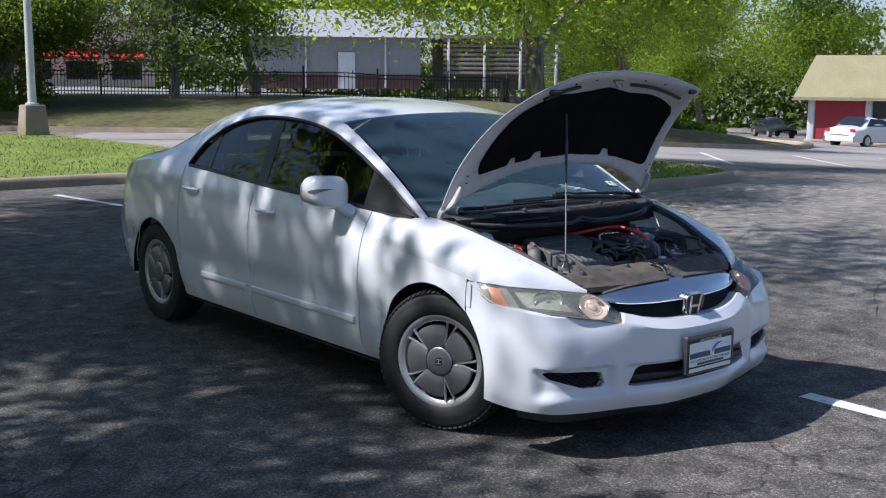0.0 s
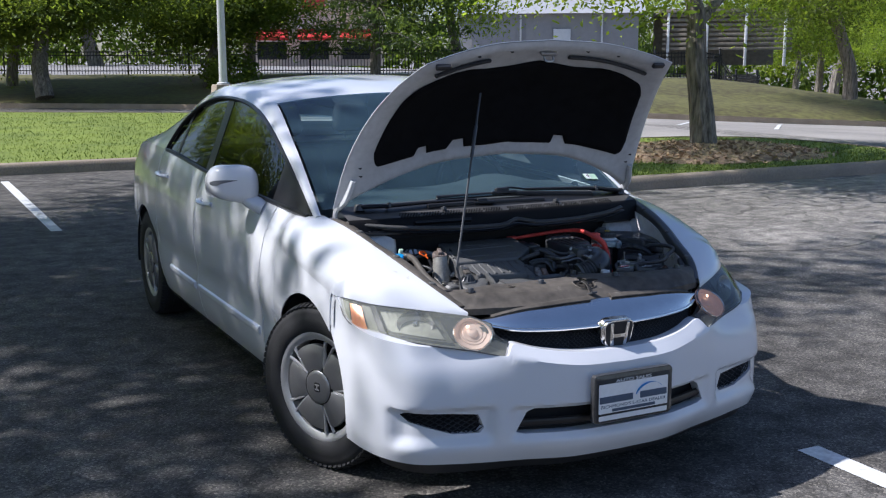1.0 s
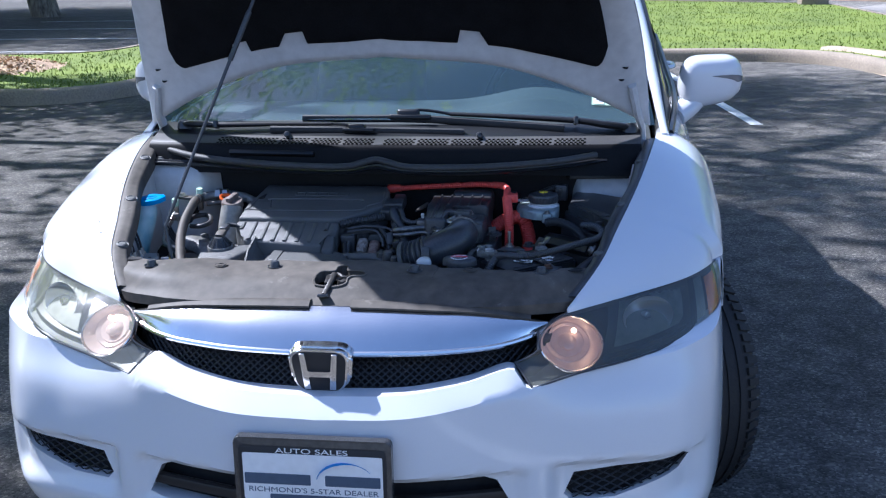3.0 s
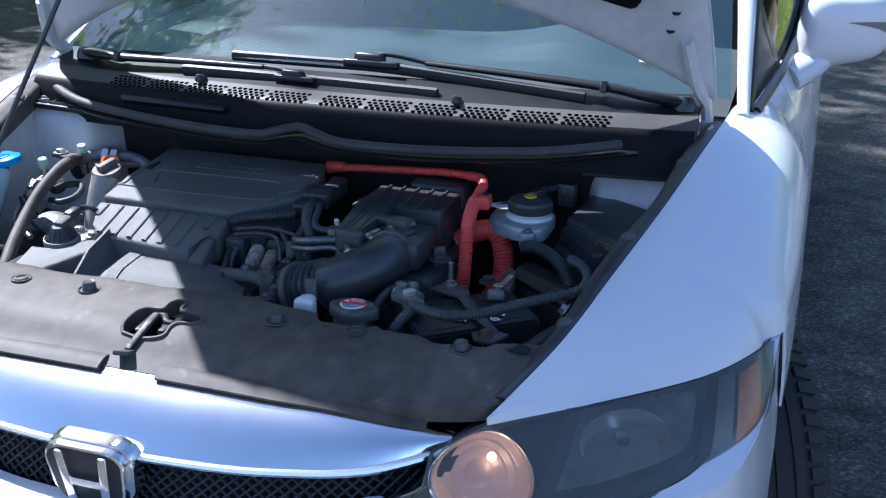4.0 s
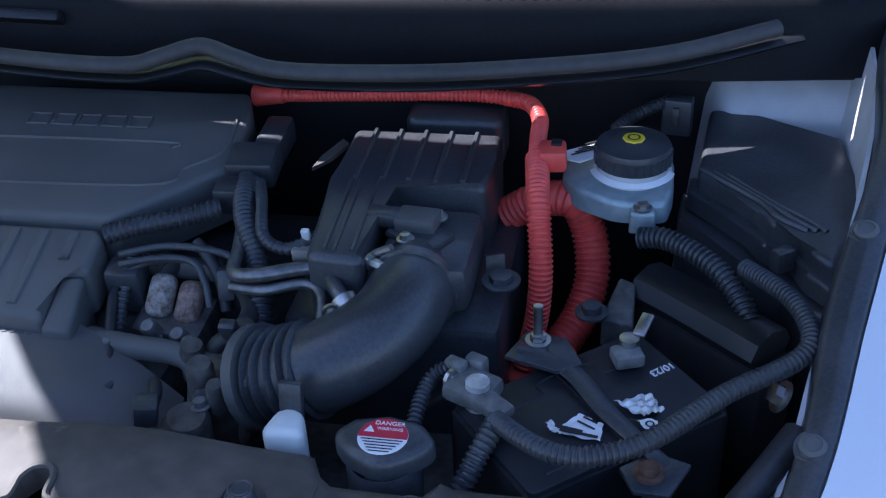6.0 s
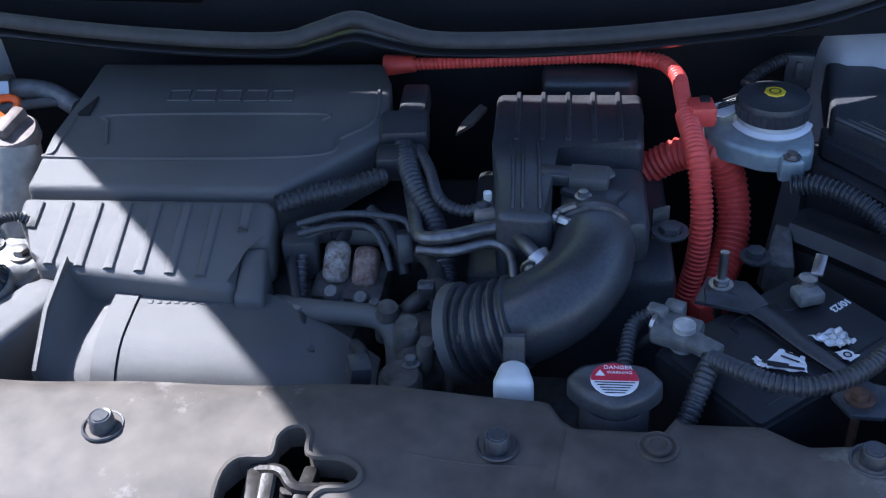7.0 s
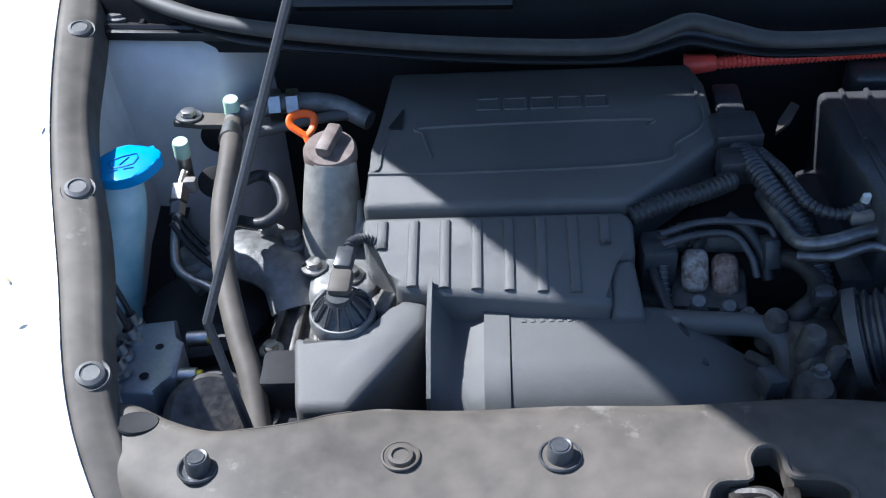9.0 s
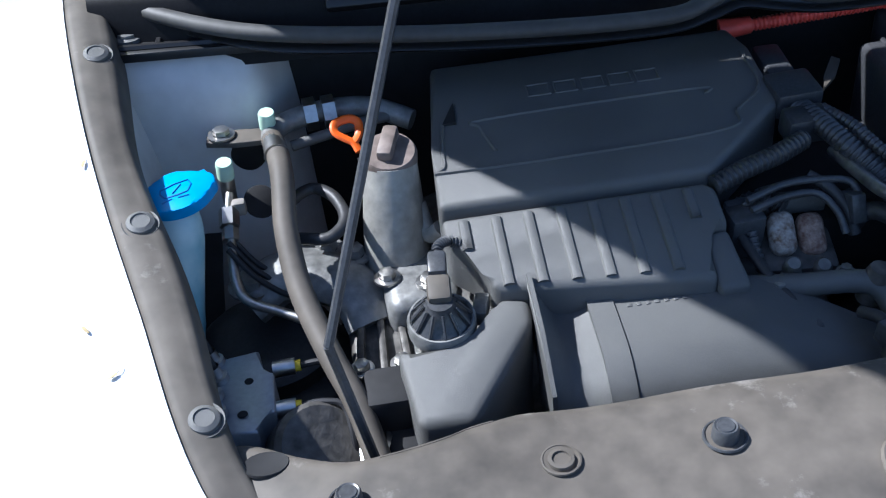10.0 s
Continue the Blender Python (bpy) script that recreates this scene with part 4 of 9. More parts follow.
def saloon(at, deg, paint, label):
    """A parked sedan seen from afar."""
    c = thing("car", label, "car", frame_at(*at, deg))
    top = curve((-2.3, 0.62), (-2.2, 0.78), (-1.0, 0.92), (-0.2, 1.36), (0.9, 1.42), (1.7, 1.05), (2.25, 0.98), (2.35, 0.6))
    bm = bmesh.new()
    def skin(y, v):
        a = math.pi * v
        h = top(y)
        low = 0.28
        w = 0.87 - 0.06 * (abs(y) / 2.3) ** 4
        x = w * math.cos(a)
        if abs(x) > 0:
            x = math.copysign(min(abs(x) * 1.25, w), x)
        z = low + (h - low) * math.sin(a) ** 0.55
        if z > 0.92:
            x *= 1 - 0.32 * (z - 0.92) / 0.5
        return Vector((x, y, z))
    sheet(bm, skin, steps(-2.33, 2.34, 40), steps(0, 1, 24))
    part("body", bm, paint, c, angle=60)
    bm = bmesh.new()
    for s in (-1, 1):
        o = [(-0.75, 0.95), (-0.1, 1.30), (0.85, 1.34), (1.45, 1.0)]
        bm.faces.new([bm.verts.new((s * (0.875 - 0.30 * (z - 0.92) / 0.5), y, z)) for y, z in o])
    part("side_window", bm, DARK_GLASS, c, smooth=False)
    bm = bmesh.new()
    sheet(bm, lambda x, v: Vector((x * (0.62 - 0.08 * v), 1.74 - 0.72 * v, 1.08 + 0.33 * v + 0.02)), (-1, 0, 1), (0, 0.5, 1))
    part("rear_window", bm, DARK_GLASS, c)
    for s in (-1, 1):
        part("tail_light", one(block, (0.24, 0.08, 0.14), (s * 0.66, 2.28, 0.84), 0.02), RED_PRINT, c)
        for y in (-1.38, 1.4):
            w = part("wheel", one(lathe, [(0.0, 0.1), (0.2, 0.1), (0.32, 0.08), (0.32, -0.1), (0.0, -0.12)], (s * 0.80, y, 0.32), (0, 90 * s, 0), 22), RUBBER, c)
            part("rim", one(lathe, [(0.0, 0.115), (0.1, 0.11), (0.2, 0.105), (0.21, 0.09)], (s * 0.80, y, 0.32), (0, 90 * s, 0), 18), SILVER, w)
    part("bumper", one(block, (1.5, 0.1, 0.28), (0, 2.3, 0.45), 0.04), paint, c)
    return c


saloon((44.8, 24.7, land(44.8, 0)), 87, PAINT, "white sedan parked by the red shop")
saloon((62.4, 41.8, land(62.4, 0)), -36, shader("black_paint", (0.012, 0.013, 0.015), 0.2, vary=0.1, coat=0.5), "black sedan parked beside the red shop")

shop = thing("shop", "low shop with red boarded wall, white trim and tan roof", "building", frame_at(57.7, 36.2, land(57.7, 0), -58))
part("wall", one(block, (18.0, 9.0, 2.6), (9.0, 4.5, 1.3)), WALL_WHITE, shop, smooth=False)
for x0, x1 in ((0.45, 3.4), (9.5, 12.5)):
    part("red_panel", one(block, (x1 - x0, 0.08, 2.5), ((x0 + x1) / 2, -0.03, 1.25)), RED_WALL, shop, smooth=False)
for x in (0.2, 3.55, 9.3):
    part("pilaster", one(block, (0.35, 0.2, 2.6), (x, -0.08, 1.3), 0.01), WALL_WHITE, shop)
w = part("window", one(block, (5.2, 0.1, 1.5), (6.4, -0.03, 1.75)), DARK_GLASS, shop)
part("sign", one(block, (1.4, 0.04, 0.2), (4.9, -0.1, 1.3)), WHITE_PRINT, w)
part("sill", one(block, (5.4, 0.16, 0.12), (6.4, -0.06, 0.98)), WALL_WHITE, w)
bm = bmesh.new()
prism(bm, [(-0.9, 2.5), (-0.9, 2.7), (1.1, 5.3), (8.5, 5.3), (9.9, 2.7), (9.9, 2.5)], -0.9, 18.9, Matrix(((0, 0, 1, 0), (1, 0, 0, 0), (0, 1, 0, 0), (0, 0, 0, 1))))
for v in bm.verts:
    if v.co.z > 5:
        v.co.x = 0.3 if v.co.x < 9 else v.co.x - 1.2
part("roof", bm, ROOF_TAN, shop, smooth=False)
for x, y in ((51.5, 31.0), (47.4, 26.4), (53.0, 27.0)):
    d = part("wheel_stop", one(block, (2.4, 0.22, 0.16), (0, 0, 0.08), 0.04), CONCRETE)
    d.matrix_world = frame_at(x, y, land(x, 0), -58)
    tagged(d, "pale concrete wheel stop on the asphalt", "wheel stop", group="wheel stops")

# ---- the car: x to its left, y to its tail, z up; its nose is near y = 0 ----
car = thing("car", "white compact sedan with its hood propped open, on asphalt", "car")
YF, YR = 0.765, 3.585  # axles
TYRE = 0.315
ARCH = 0.36
WIDE = curve((0.42, 0.845), (0.6, 0.862), (0.95, 0.868), (1.5, 0.872), (2.5, 0.876), (3.3, 0.872), (3.9, 0.84), (4.2, 0.79), (4.36, 0.70))
BELT_Z = curve((0.95, 0.905), (1.3, 0.928), (2.2, 0.965), (3.15, 1.02), (3.6, 1.03), (3.9, 1.01), (4.2, 0.955), (4.36, 0.90))
BELT_X = curve((0.95, 0.742), (1.4, 0.785), (2.2, 0.805), (3.15, 0.808), (3.8, 0.785), (4.2, 0.74), (4.36, 0.68))
EDGE = curve((0.17, (0.495, 0.680)), (0.273, (0.555, 0.738)), (0.43, (0.604, 0.797)), (0.56, (0.641, 0.843)), (0.79, (0.688, 0.903)), (0.95, (0.710, 0.925)))  # rim of the fender at the engine bay
SHOULDER = curve((0.44, (0.842, 0.706)), (0.7, (0.862, 0.745)), (0.95, (0.864, 0.78)), (1.1, (0.86, 0.80)))
LAMP_RIM = curve((0.17, (0.496, 0.670)), (0.245, (0.619, 0.686)), (0.365, (0.764, 0.700)), (0.445, (0.816, 0.708)), (0.489, (0.829, 0.707)), (0.503, (0.845, 0.711)), (0.53, (0.850, 0.717)))  # rim of the fender round the headlight
PROFILE = curve((0.0, 0.925), (0.12, 0.965), (0.30, 0.987), (0.36, 0.982), (0.5, 1.0), (0.75, 0.99), (0.9, 0.962), (1.0, 0.925))


def side_x(y, z):
    """How far the flank stands out at a place."""
    top = BELT_Z(y) if y > 0.95 else SHOULDER(max(y, 0.44))[1] + 0.16
    k = min(max((z - 0.2) / (top - 0.2), 0), 1)
    w = WIDE(y) * PROFILE(k)
    if y > 0.95:
        w += (BELT_X(y) - WIDE(y) * 0.925) * max(0, (k - 0.5) / 0.5) ** 2
    return w


def foot(y):
    """The lower rim of the flank, over the wheels too."""
    z = 0.225
    for c in (YF, YR):
        d = abs(y - c)
        if d < ARCH:
            z = max(z, TYRE - 0.01 + math.sqrt(ARCH ** 2 - d * d))
    return z


def arch_stops(a, b):
    """Stations along the flank, closer together round the wheel arches."""
    ys = set(steps(a, b, max(2, int((b - a) / 0.06))))
    for c in (YF, YR):
        for k in range(25):
            y = c + ARCH * math.cos(math.pi * k / 24) * 0.9999
            if a < y < b:
                ys.add(y)
        for y in (c - ARCH - 0.001, c + ARCH + 0.001):
            if a < y < b:
                ys.add(y)
    ys = sorted(ys)
    return [y for i, y in enumerate(ys) if i == 0 or y - ys[i - 1] > 0.0008]


def flank(s, a, b, top):
    """One skin panel of the flank between two stations; s is the side."""
    bm = bmesh.new()
    def f(y, v):
        lo, hi = foot(y), top(y)
        z = lo + (hi - lo) * v
        return Vector((s * side_x(y, z), y, z))
    sheet(bm, f, arch_stops(a, b), steps(0, 1, 22))
    return bm


RAIL = curve((0.95, (0.722, 0.925)), (1.2, (0.690, 1.065)), (1.5, (0.650, 1.208)), (1.8, (0.607, 1.322)), (2.1, (0.583, 1.378)), (2.4, (0.575, 1.392)), (2.8, (0.577, 1.372)), (3.1, (0.585, 1.31)), (3.4, (0.602, 1.215)), (3.7, (0.625, 1.105)), (4.0, (0.645, 1.045)), (4.28, (0.64, 0.97)))
GLASS_TOP = curve((1.0, (0.738, 0.918)), (1.25, (0.722, 1.055)), (1.5, (0.703, 1.172)), (1.8, (0.68, 1.275)), (2.1, (0.668, 1.322)), (2.4, (0.668, 1.332)), (2.7, (0.682, 1.302)), (2.95, (0.712, 1.222)), (3.1, (0.76, 1.12)), (3.17, (0.80, 1.028)))

for s, side in ((-1, "right"), (1, "left")):
    # front fender: the flank, then over the shoulder to the rim of the engine bay, blending into the door's section
    def over(y, v, s=s):
        e = EDGE(y)
        o = LAMP_RIM(y) if y < 0.53 else SHOULDER(y)
        c = Vector((max(o[0] - 0.012, e[0]), e[1] - 0.1 * (e[1] - o[1])))
        if y < 0.44:
            c = c.lerp(Vector(((e[0] + o[0]) / 2, (e[1] + o[1]) / 2 + 0.012)), (0.44 - y) / 0.27)
        p = (1 - v) ** 2 * Vector(e[:2]) + 2 * v * (1 - v) * c + v * v * Vector(o[:2])
        return Vector((s * p[0], y, p[1]))
    def wing(y, v, s=s):
        """v runs from the foot to the shoulder at 0.6 and on to the upper rim."""
        lo, yy = foot(y), min(y, 0.95)
        if v <= 0.6:
            z = lo + (SHOULDER(yy)[1] - lo) * v / 0.6
            a = Vector((s * side_x(yy, z), y, z))
        else:
            a = over(yy, 1 - (v - 0.6) / 0.4)
            a.y = y
        if y <= 0.95:
            return a
        w = (y - 0.95) / 0.35
        w = w * w * (3 - 2 * w)
        z = lo + (BELT_Z(y) - lo) * (v / 0.6 * 0.82 if v <= 0.6 else 0.82 + 0.18 * (v - 0.6) / 0.4)
        return a.lerp(Vector((s * side_x(y, z), y, z)), w)
    bm = bmesh.new()
    sheet(bm, over, steps(0.17, 0.41, 11)[:-1] + steps(0.41, 0.53, 10), steps(0, 1, 12))
    sheet(bm, wing, arch_stops(0.53, 1.30), steps(0, 0.6, 20)[:-1] + steps(0.6, 1, 12))
    bmesh.ops.remove_doubles(bm, verts=bm.verts, dist=0.0006)
    fender = part("fender", thick(bm, 0.004), PAINT, car, angle=60)
    bm = bmesh.new()
    sheet(bm, lambda y, v: Vector((s * (side_x(0.53, 0.60 + 0.10 * v) - 0.004), y, 0.60 + 0.10 * v)), steps(0.50, 0.55, 2), steps(0, 1, 4))
    part("fender_return", bm, PAINT, fender)
    for name, a, b in (("front_door", 1.306, 2.345), ("rear_door", 2.351, 3.20)):
        door = part(name, thick(flank(s, a, b, lambda y: BELT_Z(y)), 0.01), PAINT, car, angle=60)
        y = b - 0.18 if name == "front_door" else b - 0.16
        z = BELT_Z(y) - 0.125
        bm = bmesh.new()
        tube(bm, [(s * (side_x(y - 0.085, z) + 0.004), y - 0.085, z + 0.004), (s * (side_x(y, z) + 0.03), y - 0.05, z + 0.006), (s * (side_x(y, z) + 0.03), y + 0.05, z + 0.01), (s * (side_x(y, z) + 0.004), y + 0.085, z + 0.01)], 0.014, 10, flat=0.7)
        part("handle", bm, PAINT, door)
        bm = bmesh.new()
        tube(bm, [(s * (side_x(v, 0.40) + 0.002), v, 0.40) for v in steps(a + 0.03, b - 0.03 if b < 3 else b - 0.28, 8)], 0.012, 8, flat=1.6)
        part("moulding", bm, PAINT, door)
    part("quarter_panel", thick(flank(s, 3.206, 4.36, lambda y: BELT_Z(y)), 0.004), PAINT, car, angle=60)
    # roof side: from A pillar over the doors to the tail
    bm = bmesh.new()
    def rail(y, v, s=s):
        r = RAIL(y)
        g = GLASS_TOP(y) if y < 3.17 else Vector((BELT_X(y), BELT_Z(y)))
        if y < 1.0:
            g = Vector((BELT_X(y), BELT_Z(y)))
        m = Vector(((r[0] + g[0]) / 2 + 0.022, (r[1] + g[1]) / 2 + 0.018))
        p = (1 - v) ** 2 * Vector(r[:2]) + 2 * v * (1 - v) * m + v * v * Vector(g[:2])
        return Vector((s * p[0], y, p[1]))
    sheet(bm, rail, steps(0.95, 4.28, 66), steps(0, 1, 8))
    part("roof_rail", thick(bm, 0.006), PAINT, car, angle=60)
    # side glass and its black surround
    def glass(y, v, s=s):
        g = GLASS_TOP(y)
        b = Vector((BELT_X(y) - 0.012, BELT_Z(y) + 0.004))
        p = b.lerp(Vector((g[0] - 0.012, g[1])), v)
        return Vector((s * p[0], y, p[1]))
    for a, b in ((1.38, 2.29), (2.36, 2.92), (2.95, 3.15)):
        bm = bmesh.new()
        sheet(bm, glass, steps(a, b, 16), steps(0, 1, 6))
        part("side_window", bm, TINTED, car).visible_shadow = False
    bm = bmesh.new()
    sheet(bm, lambda y, v: glass(y, v) + Vector((s * 0.002, 0, 0)), steps(1.0, 1.36, 8), steps(0, 1, 5))
    part("quarter_window", bm, BLACK_TRIM, car)
    for a, b in ((1.345, 1.385), (2.275, 2.37), (2.915, 2.955)):
        bm = bmesh.new()
        sheet(bm, lambda y, v: glass(y, v) + Vector((s * 0.003, 0, 0)), steps(a, b, 3), steps(0, 1, 6))
        part("pillar_trim", bm, BLACK_TRIM, car)
    bm = bmesh.new()
    ring = [(s * (GLASS_TOP(y)[0] + 0.001), y, GLASS_TOP(y)[1]) for y in steps(1.0, 3.17, 40)] + [(s * (BELT_X(y) + 0.002), y, BELT_Z(y) + 0.005) for y in steps(3.12, 1.02, 30)]
    tube(bm, ring, 0.010, 6, n=2)
    part("window_trim", bm, BLACK_TRIM, car)

# roof, windscreen, rear window, trunk
def crown(y, u, rise, ahead):
    r = RAIL(y)
    return Vector((u * r[0], y - ahead * (1 - u * u), r[1] + rise * (1 - abs(u) ** 2.4)))

bm = bmesh.new()
sheet(bm, lambda y, u: crown(1.8 + (y - 1.8), u, 0.045, 0.0 if y > 2.1 else 0.10 * (2.1 - y) / 0.3), steps(1.8, 3.0, 20), steps(-1, 1, 24))
part("roof", thick(bm, 0.006), PAINT, car, angle=60)
bm = bmesh.new()
sheet(bm, lambda y, u: crown(y, u * 0.985, 0.03 + 0.015 * (y - 0.98) / 0.82, 0.11 - 0.01 * (y - 0.98) / 0.82), steps(0.98, 1.8, 20), steps(-1, 1, 24))
part("windshield", bm, GLASS, car).visible_shadow = False
bm = bmesh.new()
sheet(bm, lambda y, u: crown(y, u * 0.985, 0.045, -0.0), steps(3.01, 3.68, 10), steps(-1, 1, 16))
part("rear_window", bm, GLASS, car).visible_shadow = False
bm = bmesh.new()
sheet(bm, lambda y, u: Vector((u * RAIL(y)[0], y, RAIL(y)[1] + 0.02 * (1 - u * u))), steps(3.69, 4.28, 10), steps(-1, 1, 12))
sheet(bm, lambda z, u: Vector((u * curve((0.25, 0.74), (0.6, 0.78), (0.97, 0.64))(z), curve((0.25, 4.36), (0.6, 4.40), (0.97, 4.28))(z) - 0.12 * u ** 4, z)), steps(0.25, 0.97, 8), steps(-1, 1, 12))
part("tail", bm, PAINT, car)

# cabin: floor, trim, dashboard, steering wheel, seats
bm = bmesh.new()
sheet(bm, lambda y, u: Vector((u * 0.80, y, 0.30)), steps(1.0, 3.8, 6), (-1, 0, 1))
for s in (-1, 1):
    sheet(bm, lambda y, v: Vector((s * (side_x(y, 0.3 + (BELT_Z(y) - 0.3) * v) - 0.05), y, 0.3 + (BELT_Z(y) - 0.315) * v)), steps(1.32, 3.75, 20), steps(0, 1, 8))
sheet(bm, lambda x, z: Vector((x, 1.0, z)), steps(-0.7, 0.7, 4), steps(0.3, 0.90, 3))
sheet(bm, lambda x, z: Vector((x, 3.72, z)), steps(-0.6, 0.6, 4), steps(0.3, 1.02, 3))
part("cabin_trim", bm, CABIN, car, "dark grey cabin trim")
bm = bmesh.new()
sheet(bm, lambda y, u: crown(y, u * 0.97, 0.045, 0.0 if y > 2.1 else 0.10 * (2.1 - y) / 0.3) - Vector((0, -0.01, 0.022)), steps(1.85, 2.98, 10), steps(-1, 1, 12))
part("headliner", bm, shader("headliner_cloth", (0.30, 0.29, 0.27), 0.9, vary=0.1), car, "pale grey headliner")
bm = bmesh.new()
DASH = curve((0.0, (1.0, 0.905)), (0.35, (1.22, 0.925)), (0.6, (1.40, 0.94)), (0.75, (1.55, 0.935)), (0.86, (1.62, 0.88)), (1.0, (1.63, 0.60)))
sheet(bm, lambda x, v: Vector((x, DASH(v)[0] + 0.08 * x * x, DASH(v)[1] - 0.02 * x * x + (0.045 * math.exp(-((x - 0.36) / 0.17) ** 2) * (1 if 0.4 < v < 0.85 else 0.4))), ), steps(-0.70, 0.70, 36), steps(0, 1, 24))
part("dashboard", bm, shader("dash_plastic", (0.055, 0.065, 0.07), 0.6, vary=0.15, grain=300, bump=0.1), car, "dark grey dashboard", angle=60)
bm = bmesh.new()
ring = [pose(0.36, 1.72, 0.90, 66) @ Vector((0.185 * math.cos(a), 0.185 * math.sin(a), 0)) for a in np.linspace(0, 2 * math.pi, 33)]
tube(bm, ring, 0.015, 10, n=1)
wheel_rim = part("steering_wheel", bm, SATIN, car, "black steering wheel")
bm = bmesh.new()
prism(bm, rounded(0.15, 0.13, 0.04), -0.03, 0.02, pose(0.36, 1.72, 0.90, 66), 0.01)
part("hub", bm, SATIN, wheel_rim)
for a in (0, 180, 250, 290):
    bm = one(tube, [pose(0.36, 1.72, 0.90, 66) @ Vector((r * math.cos(radians(a)), r * math.sin(radians(a)), -0.01)) for r in (0.06, 0.12, 0.18)], 0.014, 8, 3)
    part("spoke", bm, SATIN, wheel_rim)
part("column", one(tube, [(0.36, 1.69, 0.88), (0.36, 1.6, 0.85), (0.36, 1.5, 0.82)], 0.05, 12), SATIN, wheel_rim)


def seat(x, y, wide, back_top, rest):
    bm = bmesh.new()
    block(bm, (wide, 0.50, 0.16), (x, y, 0.50), 0.05, (6, 0, 0), 3)
    ob = part("seat", bm, CABIN, car, "grey cloth car seat")
    bm = bmesh.new()
    block(bm, (wide, 0.15, back_top - 0.5), (x, y + 0.34, 0.5 + (back_top - 0.5) / 2), 0.06, (-16, 0, 0), 3, 0.86)
    part("backrest", bm, CABIN, ob)
    for rx in rest:
        bm = bmesh.new()
        block(bm, (0.26, 0.10, 0.18), (rx, y + 0.45, back_top + 0.13), 0.045, (-10, 0, 0), 3, 0.85)
        hr = part("headrest", bm, CABIN, ob)
        for k in (-0.05, 0.05):
            part("post", one(tube, [(rx + k, y + 0.43, back_top + 0.08), (rx + k, y + 0.42, back_top - 0.02)], 0.006, 8, 2), STEEL, hr)


seat(-0.37, 2.05, 0.50, 1.08, (-0.37,))
seat(0.37, 2.05, 0.50, 1.08, (0.37,))
seat(0.0, 2.95, 1.25, 1.03, (-0.40, 0.40))
bm = bmesh.new()
block(bm, (1.2, 0.42, 0.02), (0, 3.50, 1.02), 0.005)
part("parcel_shelf", bm, CABIN, car, "dark grey parcel shelf")
bm = bmesh.new()
block(bm, (0.24, 0.03, 0.07), (0.0, 1.72, 1.255), 0.02, (-15, 0, 0), 3)
part("rear_view_mirror", bm, SATIN, car, "black rear view mirror")
bm = bmesh.new()
tube(bm, [(0.0, 1.71, 1.28), (0.0, 1.70, 1.32)], 0.012, 8, 2)
part("mirror_stem", bm, SATIN, car)
# windscreen sticker
bm = bmesh.new()
GL = lambda x, y: crown(y, x / RAIL(y)[0], 0.03 + 0.015 * (y - 0.98) / 0.82, 0.11 - 0.01 * (y - 0.98) / 0.82) + Vector((0, -0.002, 0.004))
sheet(bm, GL, steps(0.535, 0.612, 4), steps(1.042, 1.078, 2))
sticker = part("sticker", bm, shader("pale_green_print", (0.45, 0.62, 0.45), 0.5, vary=0.08), car, "pale green and white dated sticker")
bm = bmesh.new()
sheet(bm, lambda x, y: GL(x, y) + Vector((0, -0.0008, 0.0015)), steps(0.54, 0.568, 2), steps(1.045, 1.075, 2))
part("sticker_field", bm, WHITE_PRINT, sticker)
p = GL(0.554, 1.060)
lettering("4", 0.03, Matrix.Translation(p + Vector((0, -0.002, 0.0035))) @ pose(0, 0, 0, 38), INK, sticker, 0.0003)

# ---- the car's nose ----
NOSE = curve((0.0, (0.0, -0.072, 0.545, 0.185)), (0.2, (0.2, -0.06, 0.553, 0.185)), (0.30, (0.30, -0.032, 0.568, 0.186)), (0.385, (0.388, -0.003, 0.588, 0.187)), (0.43, (0.427, 0.010, 0.553, 0.187)), (0.61, (0.60, 0.06, 0.580, 0.19)), (0.76, (0.745, 0.115, 0.602, 0.20)), (0.86, (0.805, 0.20, 0.614, 0.205)), (0.97, (0.838, 0.31, 0.625, 0.21)), (1.03, (0.847, 0.365, 0.633, 0.215)), (1.08, (0.853, 0.42, 0.652, 0.22)), (1.125, (0.857, 0.465, 0.69, 0.225)), (1.15, (0.86, 0.49, 0.706, 0.228)), (1.19, (0.862, 0.5285, 0.708, 0.23)))
LEAN_IN = curve((0.18, 0.045), (0.24, 0.008), (0.30, 0.0), (0.42, 0.003), (0.52, 0.009), (0.72, 0.026))
LEAN_SIDE = curve((0.18, 0.045), (0.24, 0.008), (0.30, 0.0), (0.38, 0.001), (0.45, 0.008), (0.52, 0.030), (0.56, 0.058), (0.72, 0.13))
CREASE = curve((0.0, 0.510), (0.2, 0.516), (0.39, 0.546), (0.6, 0.56), (1.2, 0.6))  # the edge below the upper grille where the skin turns back
LEAN_OUT = curve((0.18, 0.02), (0.26, 0.003), (0.36, 0.0), (0.5, 0.004), (0.62, 0.014), (0.72, 0.02))


def ease(a, b, x):
    t = min(1.0, max(0.0, (x - a) / (b - a)))
    return t * t * (3 - 2 * t)


def pocket(x, z):
    """How deep the skin is drawn in round the lower openings."""
    side = ease(0.455, 0.50, x) * (1 - ease(0.775, 0.80, x)) * ease(0.245, 0.300, z) * (1 - ease(0.372, 0.396, z))
    mid = (1 - ease(0.395, 0.435, x)) * ease(0.255, 0.292, z) * (1 - ease(0.368, 0.388, z))
    return 0.034 * side + 0.020 * mid


